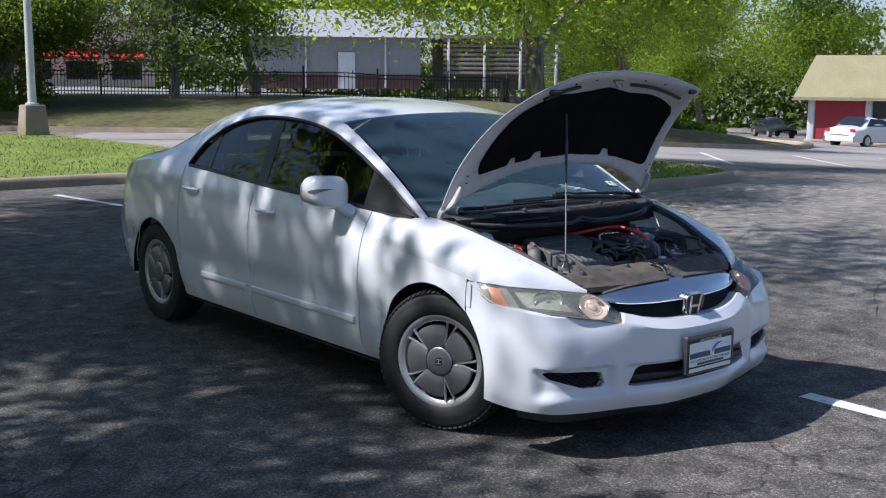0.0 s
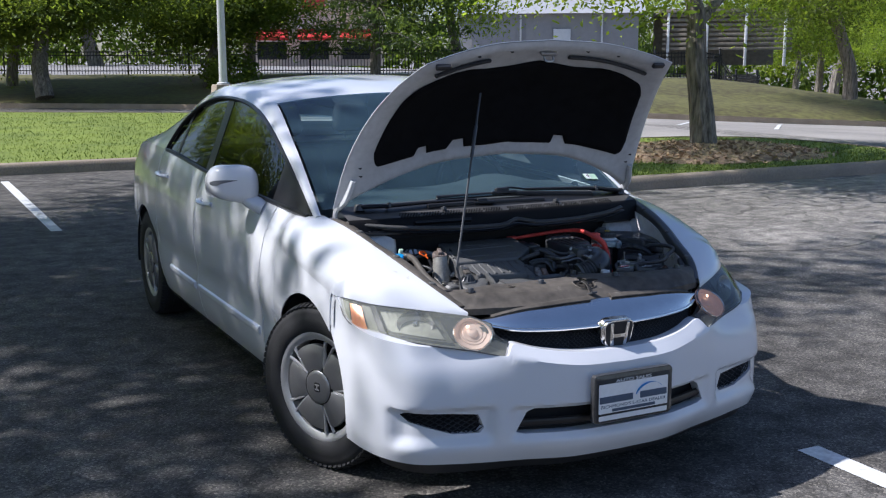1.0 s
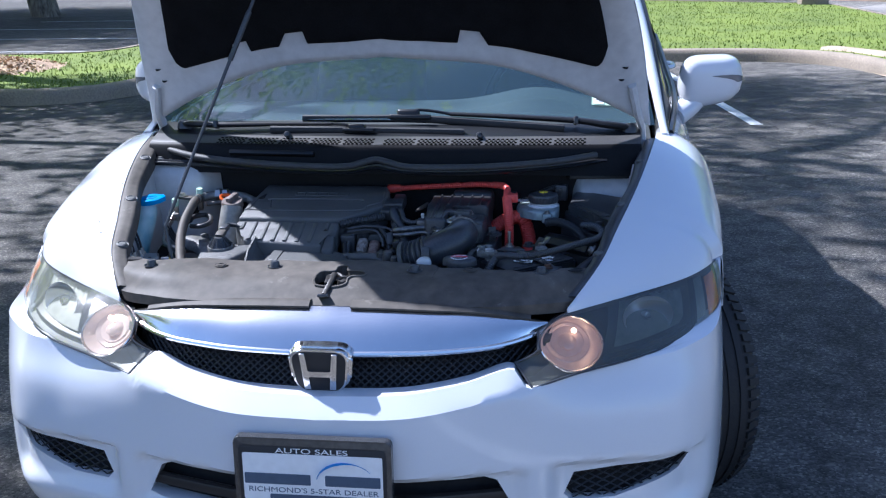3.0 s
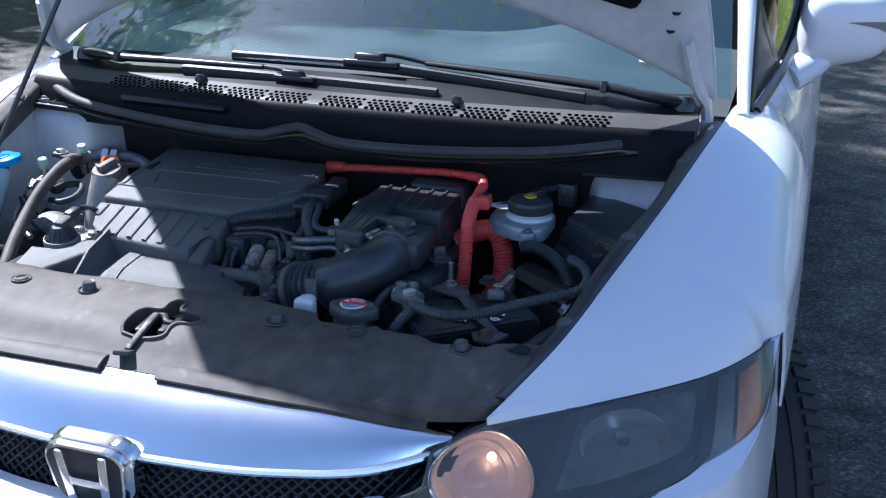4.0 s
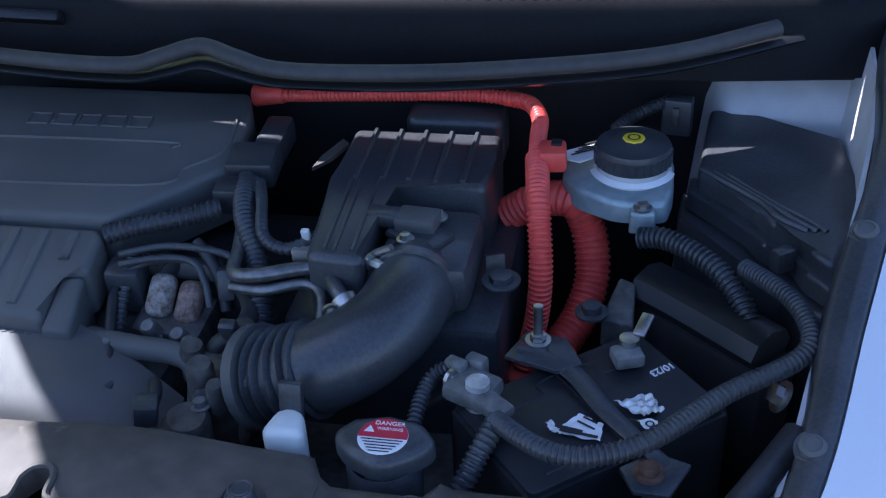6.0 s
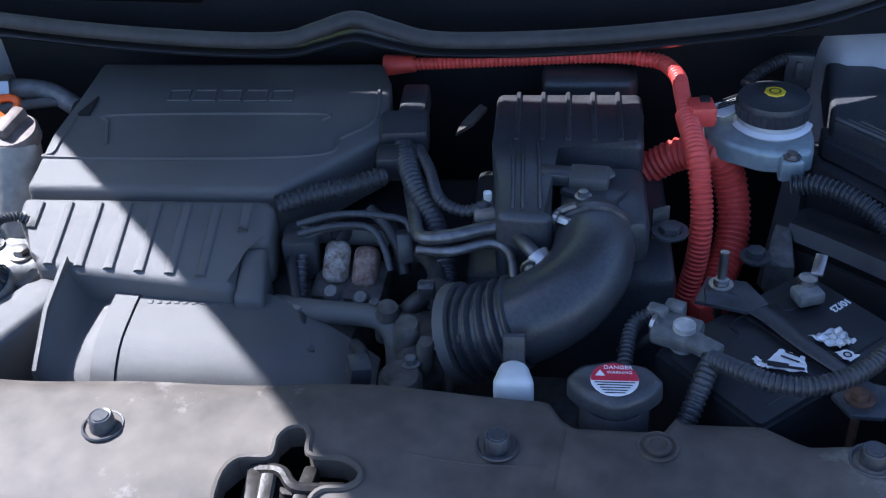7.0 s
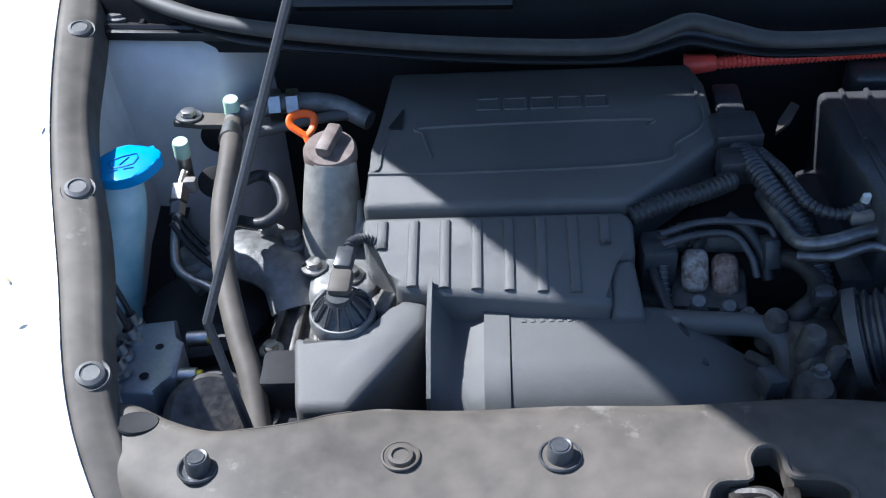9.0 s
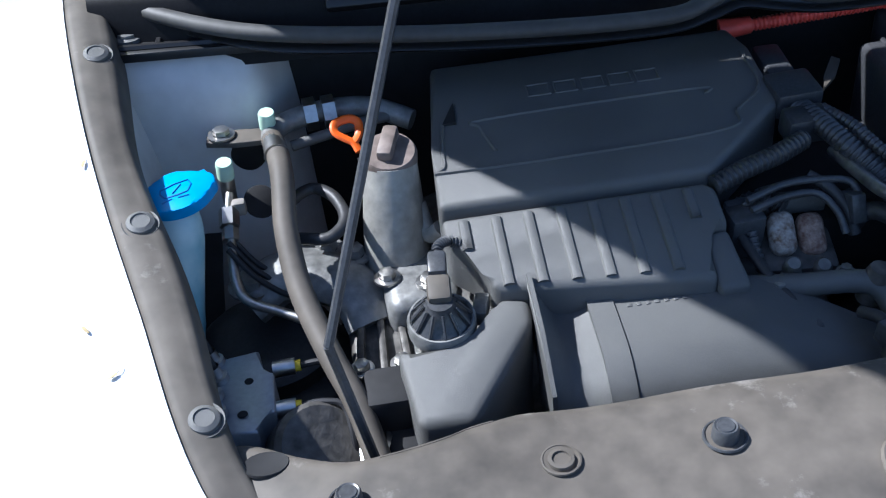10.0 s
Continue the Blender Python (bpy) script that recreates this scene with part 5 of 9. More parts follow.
def nose(u, v, grow=0.0):
    """The skin of the front bumper: u along its length from the middle, v from its foot to its rim."""
    s = 1 if u >= 0 else -1
    x, y, top, low = NOSE(abs(u))[:]
    z = low + (top - low) * v
    k = min(1, max(0, (abs(u) - 0.35) / 0.5))
    w = ease(0.36, 0.60, abs(u))
    lean = (LEAN_IN(z) + 0.95 * max(0.0, z - CREASE(abs(u)))) * (1 - w) * (1 - k) + LEAN_SIDE(z) * w * (1 - k + 0.5 * k * (1 - ease(0.75, 0.95, abs(u))))
    grow = grow + pocket(x, z)
    return Vector((s * (x - LEAN_OUT(z) * k - grow * k), y + lean + grow * (1 - k), z))


bm = bmesh.new()
us, vs = steps(-1.19, 1.19, 170), steps(0, 1, 40)
outer = sheet(bm, nose, us, vs)
inner = sheet(bm, lambda u, v: nose(u, v, 0.045), us, vs)
n, m = len(us) - 1, len(vs) - 1
for i in range(n):
    bm.faces.new((outer[i][0], outer[i + 1][0], inner[i + 1][0], inner[i][0]))
    bm.faces.new((outer[i][m], outer[i + 1][m], inner[i + 1][m], inner[i][m]))
for j in range(m):
    bm.faces.new((outer[0][j], outer[0][j + 1], inner[0][j + 1], inner[0][j]))
    bm.faces.new((outer[n][j], outer[n][j + 1], inner[n][j + 1], inner[n][j]))
bumper = part("front_bumper", bm, PAINT, car, angle=35)
ALONG_Y = Matrix(((1, 0, 0, 0), (0, 0, 1, 0), (0, 1, 0, 0), (0, 0, 0, 1)))  # outlines in x and z, pulled along y
LOWER = [(-0.365, 0.285), (-0.395, 0.292), (-0.36, 0.36), (-0.335, 0.372), (0.335, 0.372), (0.36, 0.36), (0.395, 0.292), (0.365, 0.285)]
FOG = [(0.495, 0.312), (0.51, 0.296), (0.60, 0.298), (0.735, 0.345), (0.756, 0.368), (0.735, 0.378), (0.60, 0.368), (0.515, 0.36)]
for shape in (LOWER, FOG, [(-x, z) for x, z in FOG][::-1]):
    tool = bmesh.new()
    prism(tool, shape, -0.5, 0.45, ALONG_Y)
    cut(bumper, tool)
for s in (-1, 1):
    tool = bmesh.new()
    lathe(tool, [(0.0, -0.2), (ARCH, -0.2), (ARCH, 0.2), (0.0, 0.2)], (s * 0.85, YF, TYRE - 0.01), (0, 90, 0), 72)
    cut(bumper, tool)
bumper.data.polygons.foreach_set("use_smooth", [True] * len(bumper.data.polygons))
bumper.data.set_sharp_from_angle(angle=radians(35))


def on_nose(x, z):
    """The place of the bumper's skin at a width and height."""
    s = 1 if x >= 0 else -1
    lo, hi = 0.0, 1.1
    for _ in range(30):
        u = (lo + hi) / 2
        top, low = NOSE(u)[2], NOSE(u)[3]
        if abs(nose(u, (z - low) / (top - low)).x) < abs(x):
            lo = u
        else:
            hi = u
    p = nose(lo, (z - NOSE(lo)[3]) / (NOSE(lo)[2] - NOSE(lo)[3]))
    return Vector((x, p.y, z))


# inserts behind the openings, with crossed bars
def insert(name, x0, x1, z0, z1, deep, bars, slats):
    base = bmesh.new()
    sheet(base, lambda a, b: on_nose(a, b) + Vector((0, deep + 0.02, 0)), steps(x0, x1, 10), steps(z0, z1, 3))
    ob = part(name, base, DARK, bumper)
    bm = bmesh.new()
    if bars:
        p, h = 0.03, z1 - z0
        for k in range(int((x1 - x0 + h * 2) / p)):
            for sg in (1, -1):
                a = x0 - h + k * p
                q = [(a + (t if sg > 0 else h * 1.7 - t * 1.0) * 1.0, z0 + t / 1.7) for t in steps(0, h * 1.7, 4)]
                q = [on_nose(min(max(x, x0), x1), z) + Vector((0, deep, 0)) for x, z in q if x0 <= x <= x1]
                if len(q) > 1:
                    tube(bm, q, 0.0022, 4, n=1)
    for z in slats:
        tube(bm, [on_nose(x, z) + Vector((0, deep - 0.01, 0)) for x in steps(x0, x1, 8)], 0.011, 8, n=1, flat=1.3)
    part("grille_mesh", bm, BLACK_TRIM, ob)


insert("lower_grille", -0.40, 0.40, 0.28, 0.378, 0.030, False, (0.318,))
for s in (-1, 1):
    insert("fog_grille", min(s * 0.485, s * 0.76), max(s * 0.485, s * 0.76), 0.29, 0.39, 0.014, True, ())

# upper grille with its chrome bar
CHROME_TOP = curve((0.0, (0.118, 0.694)), (0.2, (0.124, 0.690)), (0.36, (0.140, 0.678)), (0.455, (0.165, 0.655)))
CHROME_LOW = curve((0.0, (0.028, 0.618)), (0.1, (0.03, 0.620)), (0.25, (0.050, 0.622)), (0.38, (0.092, 0.630)), (0.455, (0.145, 0.642)))


def chrome(x, v):
    a, b = CHROME_TOP(abs(x)), CHROME_LOW(abs(x))
    k = math.sin(v * math.pi)
    y, z = a[0] + (b[0] - a[0]) * v, a[1] + (b[1] - a[1]) * v
    return Vector((x, y - 0.007 * k, z + 0.007 * k))


bm = bmesh.new()
sheet(bm, chrome, steps(-0.455, 0.455, 44), steps(0, 1, 8))
thick(bm, 0.012)
grille = part("grille_bar", bm, CHROME, car, "polished chrome bar", angle=50)
bm = bmesh.new()
tube(bm, [chrome(x, 1.0) + Vector((0, -0.002, -0.002)) for x in steps(-0.452, 0.452, 40)], 0.006, 8, n=1)
part("bar_lip", bm, CHROME, grille)
bm = bmesh.new()
sheet(bm, lambda x, v: Vector((x, CHROME_LOW(abs(x))[0] + 0.035 - 0.02 * v, CHROME_LOW(abs(x))[1] + (0.535 - CHROME_LOW(abs(x))[1]) * v)), steps(-0.45, 0.45, 30), steps(0, 1, 4))
mesh_back = part("grille_backing", bm, DARK, car)
bm = bmesh.new()
for k in range(-34, 35):
    for sg in (1, -1):
        x0 = k * 0.017
        q = []
        for t in steps(0, 1, 4):
            x = x0 + sg * 0.10 * t
            if abs(x) < 0.44:
                q.append(Vector((x, CHROME_LOW(abs(x))[0] + 0.022 - 0.02 * t, CHROME_LOW(abs(x))[1] + (0.535 - CHROME_LOW(abs(x))[1]) * t)))
        if len(q) > 1:
            tube(bm, q, 0.0022, 4, n=1)
part("grille_lattice", bm, BLACK_TRIM, mesh_back)
# badge: a chrome frame round a dark field with two uprights and a crossbar
BADGE = Matrix.Translation((0, 0.004, 0.590)) @ pose(0, 0, 0, 98) @ Matrix.Diagonal((1.18, 1.12, 1, 1))
bm = bmesh.new()
prism(bm, [(x * (1 + 0.10 * y / 0.05), y) for x, y in rounded(0.110, 0.090, 0.028)], -0.030, -0.006, BADGE, 0.008)
part("badge_surround", bm, CHROME, grille)
bm = bmesh.new()
outer_o = [(x * (1 + 0.10 * y / 0.042), y) for x, y in rounded(0.098, 0.086, 0.022)]
prism(bm, outer_o, -0.007, 0.006, BADGE, 0.004)
badge = part("badge", bm, CHROME, car, "chrome maker's badge")
bm = bmesh.new()
prism(bm, [(x * 0.92, y * 0.91) for x, y in outer_o], 0.0055, 0.0072, BADGE)
part("badge_field", bm, INK, badge)
bm = bmesh.new()
for s in (-1, 1):
    prism(bm, [(s * 0.016, -0.036), (s * 0.028, -0.036), (s * 0.034, 0.037), (s * 0.023, 0.037)][::s], 0.007, 0.012, BADGE, 0.002)
prism(bm, [(-0.026, -0.013), (-0.016, -0.008), (0.016, -0.008), (0.026, -0.013), (0.028, 0.008), (0.016, -0.001), (-0.016, -0.001), (-0.028, 0.008)], 0.007, 0.0115, BADGE, 0.002)
part("badge_letter", bm, CHROME, badge)

SLATE = shader("grey_blue_print", (0.07, 0.1, 0.15), 0.5)
# dealer's plate in a dark frame
PL = Matrix.Translation((0, -0.088, 0.398)) @ pose(0, 0, 0, 90)
bm = bmesh.new()
prism(bm, rounded(0.322, 0.168, 0.012), -0.012, 0.008, PL, 0.004)
plate = part("plate_frame", bm, shader("black_chrome", (0.10, 0.10, 0.10), 0.22, 0.6, vary=0.3, grain=120, blotch=12), car, "worn chrome and black plate frame with white lettering")
bm = bmesh.new()
prism(bm, rounded(0.302, 0.146, 0.008, at=(0, -0.006)), 0.004, 0.0086, PL, 0.002)
part("inner_frame", bm, INK, plate)
bm = bmesh.new()
prism(bm, rounded(0.286, 0.102, 0.004, at=(0, 0.000)), 0.006, 0.0094, PL)
card = part("plate", bm, WHITE_PRINT, plate, "white dealer plate with a blue swoosh")
bm = bmesh.new()
arc = [(0.068 + 0.060 * math.cos(a), -0.008 + 0.044 * math.sin(a)) for a in np.linspace(radians(170), radians(35), 14)]
tube(bm, [PL @ Vector((x, y, 0.0095)) for x, y in arc], lambda t: 0.0015 + 0.008 * math.sin(min(1.0, t * 1.15 + 0.1) * math.pi) ** 1.2, 8, n=1, flat=0.2)
part("swoosh", bm, BLUE_PRINT, plate)
for x, y, w, h in ((-0.072, -0.004, 0.136, 0.023), (0.082, -0.004, 0.112, 0.023), (0.0, -0.0425, 0.178, 0.010)):
    bm = bmesh.new()
    prism(bm, rounded(w, h, 0.002, 2, at=(x, y)), 0.0085, 0.0105, PL)
    part("name_bar", bm, SLATE, plate)
bm = bmesh.new()
prism(bm, rounded(0.284, 0.017, 0.004, 2, at=(0, -0.0675)), 0.0075, 0.0095, PL)
part("name_bar", bm, WHITE_PRINT, plate)
lettering("AUTO SALES", 0.0155, PL @ Matrix.Translation((0, 0.0572, 0.0088)) @ Matrix.Diagonal((1.7, 1, 1, 1)), WHITE_PRINT, plate)
lettering("RICHMOND'S 5-STAR DEALER", 0.0155, PL @ Matrix.Translation((0, -0.0285, 0.0095)) @ Matrix.Diagonal((1.3, 1, 1, 1)), SLATE, plate)

# headlights
TOP_LINE = curve((0.0, (0.438, 0.118, 0.648)), (0.12, (0.50, 0.175, 0.672)), (0.35, (0.62, 0.245, 0.684)), (0.7, (0.765, 0.365, 0.698)), (0.90, (0.817, 0.445, 0.706)), (1.0, (0.829, 0.489, 0.704)))
LOW_LINE = curve((0.0, (0.430, 0.036, 0.552)), (0.2, (0.52, 0.074, 0.573)), (0.45, (0.66, 0.136, 0.596)), (0.7, (0.77, 0.252, 0.613)), (0.88, (0.829, 0.365, 0.630)), (0.96, (0.841, 0.437, 0.658)), (1.0, (0.835, 0.490, 0.702)))
RIM_AT = curve((0.0, 0.435), (0.2, 0.53), (0.45, 0.67), (0.7, 0.80), (0.88, 0.97), (0.96, 1.06), (1.0, 1.13))  # the bumper's station below the lamp


def lamp_skin(u, v, sink=0.0, flare=1.0):
    """The lens from its inner end to its outer tip and from its upper to its lower edge; flare is the inner corner's point."""
    a, b = TOP_LINE(u), LOW_LINE(u)
    p = a.lerp(b, v)
    k = math.sin(v * math.pi) * math.sin(min(1, u * 1.3 + 0.12) * math.pi * 0.9)
    w = max(0.0, (v - 0.34) / 0.26) ** 1.4 if v < 0.6 else (1 - v) / 0.4
    p = p + Vector((-0.043, 0.012, 0.0)) * (flare * w * max(0.0, 1 - u / 0.11))
    return p + Vector((0.55, -0.8, 0.25)) * (0.016 * k) + Vector((-0.45, 0.85, -0.15)) * sink


def lamp_disc(u0, v0, rings, flip, n=40):
    """Rings of (radius, depth) behind the lens, following its skin."""
    c = lamp_skin(u0, v0, 0, 0)
    pu, pv = (lamp_skin(u0 + 0.03, v0, 0, 0) - c) / 0.03, (lamp_skin(u0, v0 + 0.1, 0, 0) - c) / 0.1
    e = pu.normalized()
    across = (pv - e * pv.dot(e)).length
    bm = bmesh.new()
    loops = []
    for r, sink in rings:
        loop = []
        for k in range(n):
            g = 2 * math.pi * k / n
            b = r * math.sin(g) / across
            loop.append(bm.verts.new(lamp_skin(u0 + (r * math.cos(g) - b * pv.dot(e)) / pu.length, v0 + b, sink, 0) * flip))
        loops.append(loop)
    for p, q in zip(loops, loops[1:]):
        for k in range(n):
            bm.faces.new((p[k], p[k - 1], q[k - 1], q[k]))
    return bm


BEZEL = shader("dark_bezel", (0.022, 0.023, 0.024), 0.35, 0.1, vary=0.2)
HOUSING = shader("lamp_housing", (0.10, 0.105, 0.095), 0.4, 0.1, vary=0.15)
SIDE_AMBER = shader("amber_reflector", (0.68, 0.27, 0.11), 0.25, 0.1, vary=0.2, grain=90)
LAMP_MIRROR = shader("lamp_reflector", (0.25, 0.26, 0.22), 0.6, 0.1, vary=0.25, grain=60, blotch=20)
PINK = shader("pink_reflector", (0.56, 0.47, 0.42), 0.18, 0.1, vary=0.15, grain=60)
BULB = shader("pale_amber_bulb", (0.85, 0.5, 0.3), 0.25, vary=0.1)
BULB.node_tree.nodes["Principled BSDF"].inputs["Emission Color"].default_value = (1.0, 0.62, 0.36, 1)
BULB.node_tree.nodes["Principled BSDF"].inputs["Emission Strength"].default_value = 3.0
# the parking light behind the round lens is on
PINK.node_tree.nodes["Principled BSDF"].inputs["Emission Color"].default_value = (1.0, 0.52, 0.36, 1)
PINK.node_tree.nodes["Principled BSDF"].inputs["Emission Strength"].default_value = 0.05
for s in (-1, 1):
    flip = Vector((s, 1, 1))
    bm = bmesh.new()
    sheet(bm, lambda u, v: lamp_skin(u, v, 0.010 + 0.045 * math.sin(min(1, v) * math.pi) ** 0.7 * math.sin(math.pi * min(1, u) ** 0.6)) * flip, steps(0, 1, 24), steps(0, 1, 10))
    lamp = part("headlight", bm, HOUSING, car, "hazed clear headlight with an amber side marker")
    bm = bmesh.new()
    sheet(bm, lambda u, v: lamp_skin(u, v) * flip, steps(0, 0.12, 6)[:-1] + steps(0.12, 1, 30), steps(0, 1, 20))
    part("lens", bm, LENS if s > 0 else SUN_MILKY_LENS, lamp, "clear lens" if s > 0 else "hazed clear lens with painted sun scatter").visible_shadow = False
    turn_lamp = part("turn_lamp", lamp_disc(0.143, 0.51, [(0.063, 0.018), (0.063, 0.010), (0.060, 0.008), (0.056, 0.013), (0.052, 0.022), (0.047, 0.027), (0.044, 0.024), (0.036, 0.029), (0.033, 0.026), (0.020, 0.029), (0.016, 0.020), (0.009, 0.016), (0.0002, 0.015)], flip), PINK, lamp, "pinkish round turn lamp")
    part("ring", lamp_disc(0.143, 0.51, [(0.0645, 0.012), (0.0655, 0.006), (0.0635, 0.004), (0.061, 0.007)], flip), CHROME, turn_lamp)
    bm = bmesh.new()
    lathe(bm, [(0.0, 0.004), (0.005, 0.003), (0.006, 0.0), (0.0, -0.004)], lamp_skin(0.15, 0.34, 0.012, 0) * flip, (60, 0, s * 22), 14)
    part("bulb", bm, BULB, turn_lamp, "lit pale amber bulb")
    bm = bmesh.new()
    def flute(u, v):
        k = max(0.0, 1 - v / 0.5)
        return 0.024 + 0.012 * math.sin(v * math.pi) + k * (0.0012 * math.sin(u * 190) + 0.0012 * math.sin(u * 83 + v * 9))
    sheet(bm, lambda u, v: lamp_skin(u, v, flute(u, v)) * flip, steps(0.34, 0.67, 66), steps(0.08, 0.80, 16))
    part("main_reflector", bm, LAMP_MIRROR, lamp, angle=20)
    bowl_at = lamp_skin(0.46, 0.44, 0.030) * flip
    bowl = part("reflector_bowl", one(lathe, [(0.010, -0.016), (0.022, -0.014), (0.036, -0.008), (0.046, 0.001), (0.050, 0.007)], bowl_at, (74, 0, s * 30), 24, 0, (1.25, 0.85)), MIRROR, lamp, "bright reflector bowl", angle=20)
    part("bulb_shield", one(lathe, [(0.0, 0.006), (0.008, 0.004), (0.011, -0.004), (0.010, -0.016)], bowl_at, (74, 0, s * 30), 16), CHROME, bowl)
    bm = bmesh.new()
    sheet(bm, lambda u, v: lamp_skin(u, v, 0.004) * flip, steps(0.79, 0.89, 6), steps(0.14, 0.92, 6))
    part("side_marker", bm, SIDE_AMBER, lamp, "amber side marker")
    bm = bmesh.new()
    sheet(bm, lambda u, v: lamp_skin(u, v, 0.012) * flip, steps(0.90, 0.985, 4), steps(0.1, 0.9, 4))
    sheet(bm, lambda u, v: lamp_skin(u, v, 0.012) * flip, steps(0.72, 0.785, 4), steps(0.1, 0.9, 4))
    part("clear_marker", bm, LAMP_MIRROR, lamp)
    bm = bmesh.new()
    tube(bm, [lamp_skin(u, 1.0) * flip for u in steps(0, 1, 24)], 0.0022, 6, n=1)
    tube(bm, [lamp_skin(u, 0.0) * flip for u in steps(0, 1, 24)], 0.0012, 6, n=1)
    tube(bm, [lamp_skin(0.0, v) * flip for v in (0, 0.2, 0.34, 0.42, 0.5, 0.56, 0.6, 0.64, 0.7, 0.8, 0.9, 1)], 0.0022, 6, n=1)
    part("gasket", bm, SATIN, lamp)
    bm = bmesh.new()
    sheet(bm, lambda u, v: lamp_skin(u, v, 0.034 - 0.024 * max(0.0, 1 - u / 0.1)) * flip, steps(0.0, 0.30, 12), steps(0.03, 0.98, 20))
    sheet(bm, lambda u, v: lamp_skin(u, v, 0.006) * flip, steps(0.675, 0.715, 2), steps(0.04, 0.96, 5))
    sheet(bm, lambda u, v: lamp_skin(u, v, 0.020) * flip, steps(0.30, 0.675, 12), steps(0.86, 0.985, 3))
    part("bezel", bm, BEZEL, lamp)
    bm = bmesh.new()
    sheet(bm, lambda t, v: (nose(RIM_AT(t), 1.0).lerp(LOW_LINE(t) + Vector((0, 0, -0.004)), v) + Vector((0, 0, 0.004 * math.sin(v * math.pi)))) * flip, steps(0, 1, 40), steps(0, 1, 5))
    part("lamp_ledge", bm, PAINT, bumper, angle=60)


BLADE = shader("brushed_alloy", (0.36, 0.36, 0.365), 0.33, 0.85, vary=0.1, grain=300, blotch=10)
# underbody and the black air dam below the bumper
bm = bmesh.new()
sheet(bm, lambda y, u: Vector((u * 0.56, y, 0.20 + 0.05 * max(0.0, (y - 3.2)))), steps(0.30, 4.25, 12), (-1, -0.5, 0, 0.5, 1))
part("underbody", thick(bm, 0.01), DARK, car, "black underbody")
for s in (-1, 1):
    bm = bmesh.new()
    sheet(bm, lambda y, v: Vector((s * (0.55 + 0.26 * v), y, 0.20 + 0.012 * v)), steps(YF + 0.37, YR - 0.37, 8), steps(0, 1, 3))
    part("sill_floor", thick(bm, 0.008), DARK, car)
bm = bmesh.new()
sheet(bm, lambda u, v: nose(u, 0.02, 0.020 + 0.03 * v) + Vector((0, 0.02 * v, -0.055 * v)), steps(-0.93, 0.93, 50), steps(0, 1, 4))
part("air_dam", thick(bm, 0.004), RUBBER, bumper, "black rubber air dam")

# wheels: tyre and a silver disc wheel with five broad blades
def wheel(s, y, steer):
    at = Matrix.Translation((s * (0.748 if steer else 0.745), y, TYRE)) @ pose(0, 0, 0, 0, 0, steer) @ pose(0, 0, 0, 0, s * 90, 0)
    hub = part("wheel", lathe(bmesh.new(), [(0.19, 0.0), (0.198, 0.075), (0.214, 0.090), (0.214, 0.082), (0.2, 0.06), (0.19, -0.085), (0.207, -0.09)], n=48), SILVER, car)
    hub.matrix_local = at
    tyre = lathe(bmesh.new(), [(0.203, -0.085), (0.23, -0.098), (0.27, -0.1), (0.30, -0.09), (0.312, -0.07), (0.315, -0.03), (0.315, 0.03), (0.312, 0.07), (0.30, 0.09), (0.28, 0.099), (0.268, 0.0985), (0.262, 0.102), (0.23, 0.1), (0.21, 0.092), (0.203, 0.085)], n=64)
    tyre = part("tyre", tyre, TYRE_RUBBER, hub)
    bm = bmesh.new()
    for h in (-0.045, -0.015, 0.015, 0.045):
        lathe(bm, [(0.3155, h - 0.009), (0.3185, h - 0.008), (0.3185, h + 0.008), (0.3155, h + 0.009)], n=64)
    part("tread", bm, TYRE_RUBBER, tyre, smooth=False)
    bm = bmesh.new()
    for k in range(72):
        for side in (-1, 1):
            block(bm, (0.008, 0.018, 0.034), pose(0, 0, 0, 0, 0, 5 * k + side) @ Vector((0.3085, 0, side * 0.078)), 0, (0, side * -22, 5 * k + side))
    tagged(part("tread_lug", bm, TYRE_RUBBER, tyre, smooth=False), kind="stuff")
    bm = bmesh.new()
    lathe(bm, [(0.0, 0.02), (0.12, 0.02), (0.19, 0.0)], n=40)
    part("brake_disc", bm, DARK, hub)
    bm = bmesh.new()
    lathe(bm, [(0.176, 0.055), (0.180, 0.078), (0.192, 0.086), (0.208, 0.0905), (0.214, 0.088), (0.215, 0.080)], n=56)
    part("rim", bm, SILVER, hub)
    lip = [(0.066, -0.56), (0.088, -0.575), (0.158, -0.49), (0.162, -0.40)] + [(0.163, a) for a in (-0.25, -0.1, 0.1, 0.25)] + [(0.162, 0.40), (0.158, 0.49), (0.088, 0.575), (0.066, 0.56)]
    for k in range(5):
        a0 = 2 * math.pi * k / 5 + 0.3
        bm = bmesh.new()
        prism(bm, [(r * math.cos(t), r * math.sin(t)) for r, t in lip], 0.070, 0.0885, pose(0, 0, 0, 0, 0, math.degrees(a0)), 0.003)
        part("blade", bm, BLADE, hub, "brushed silver blade")
        for e in (-1, 1):
            bm = bmesh.new()
            q = [(r * math.cos(a0 + e * t), r * math.sin(a0 + e * t), h) for r, t, h in ((0.075, 0.585, 0.078), (0.12, 0.555, 0.081), (0.18, 0.50, 0.082))]
            tube(bm, q, 0.0055, 6, n=3, flat=1.4)
            part("spoke", bm, SILVER, hub)
    bm = bmesh.new()
    lathe(bm, [(0.0, 0.095), (0.050, 0.0945), (0.060, 0.0925), (0.064, 0.089), (0.066, 0.070)], n=44)
    cap = part("hub_cap", bm, BLADE, hub)
    part("ring", one(lathe, [(0.0635, 0.0900), (0.0655, 0.0908), (0.0675, 0.0895), (0.0675, 0.085)], n=44), DARK, cap)
    bm = bmesh.new()
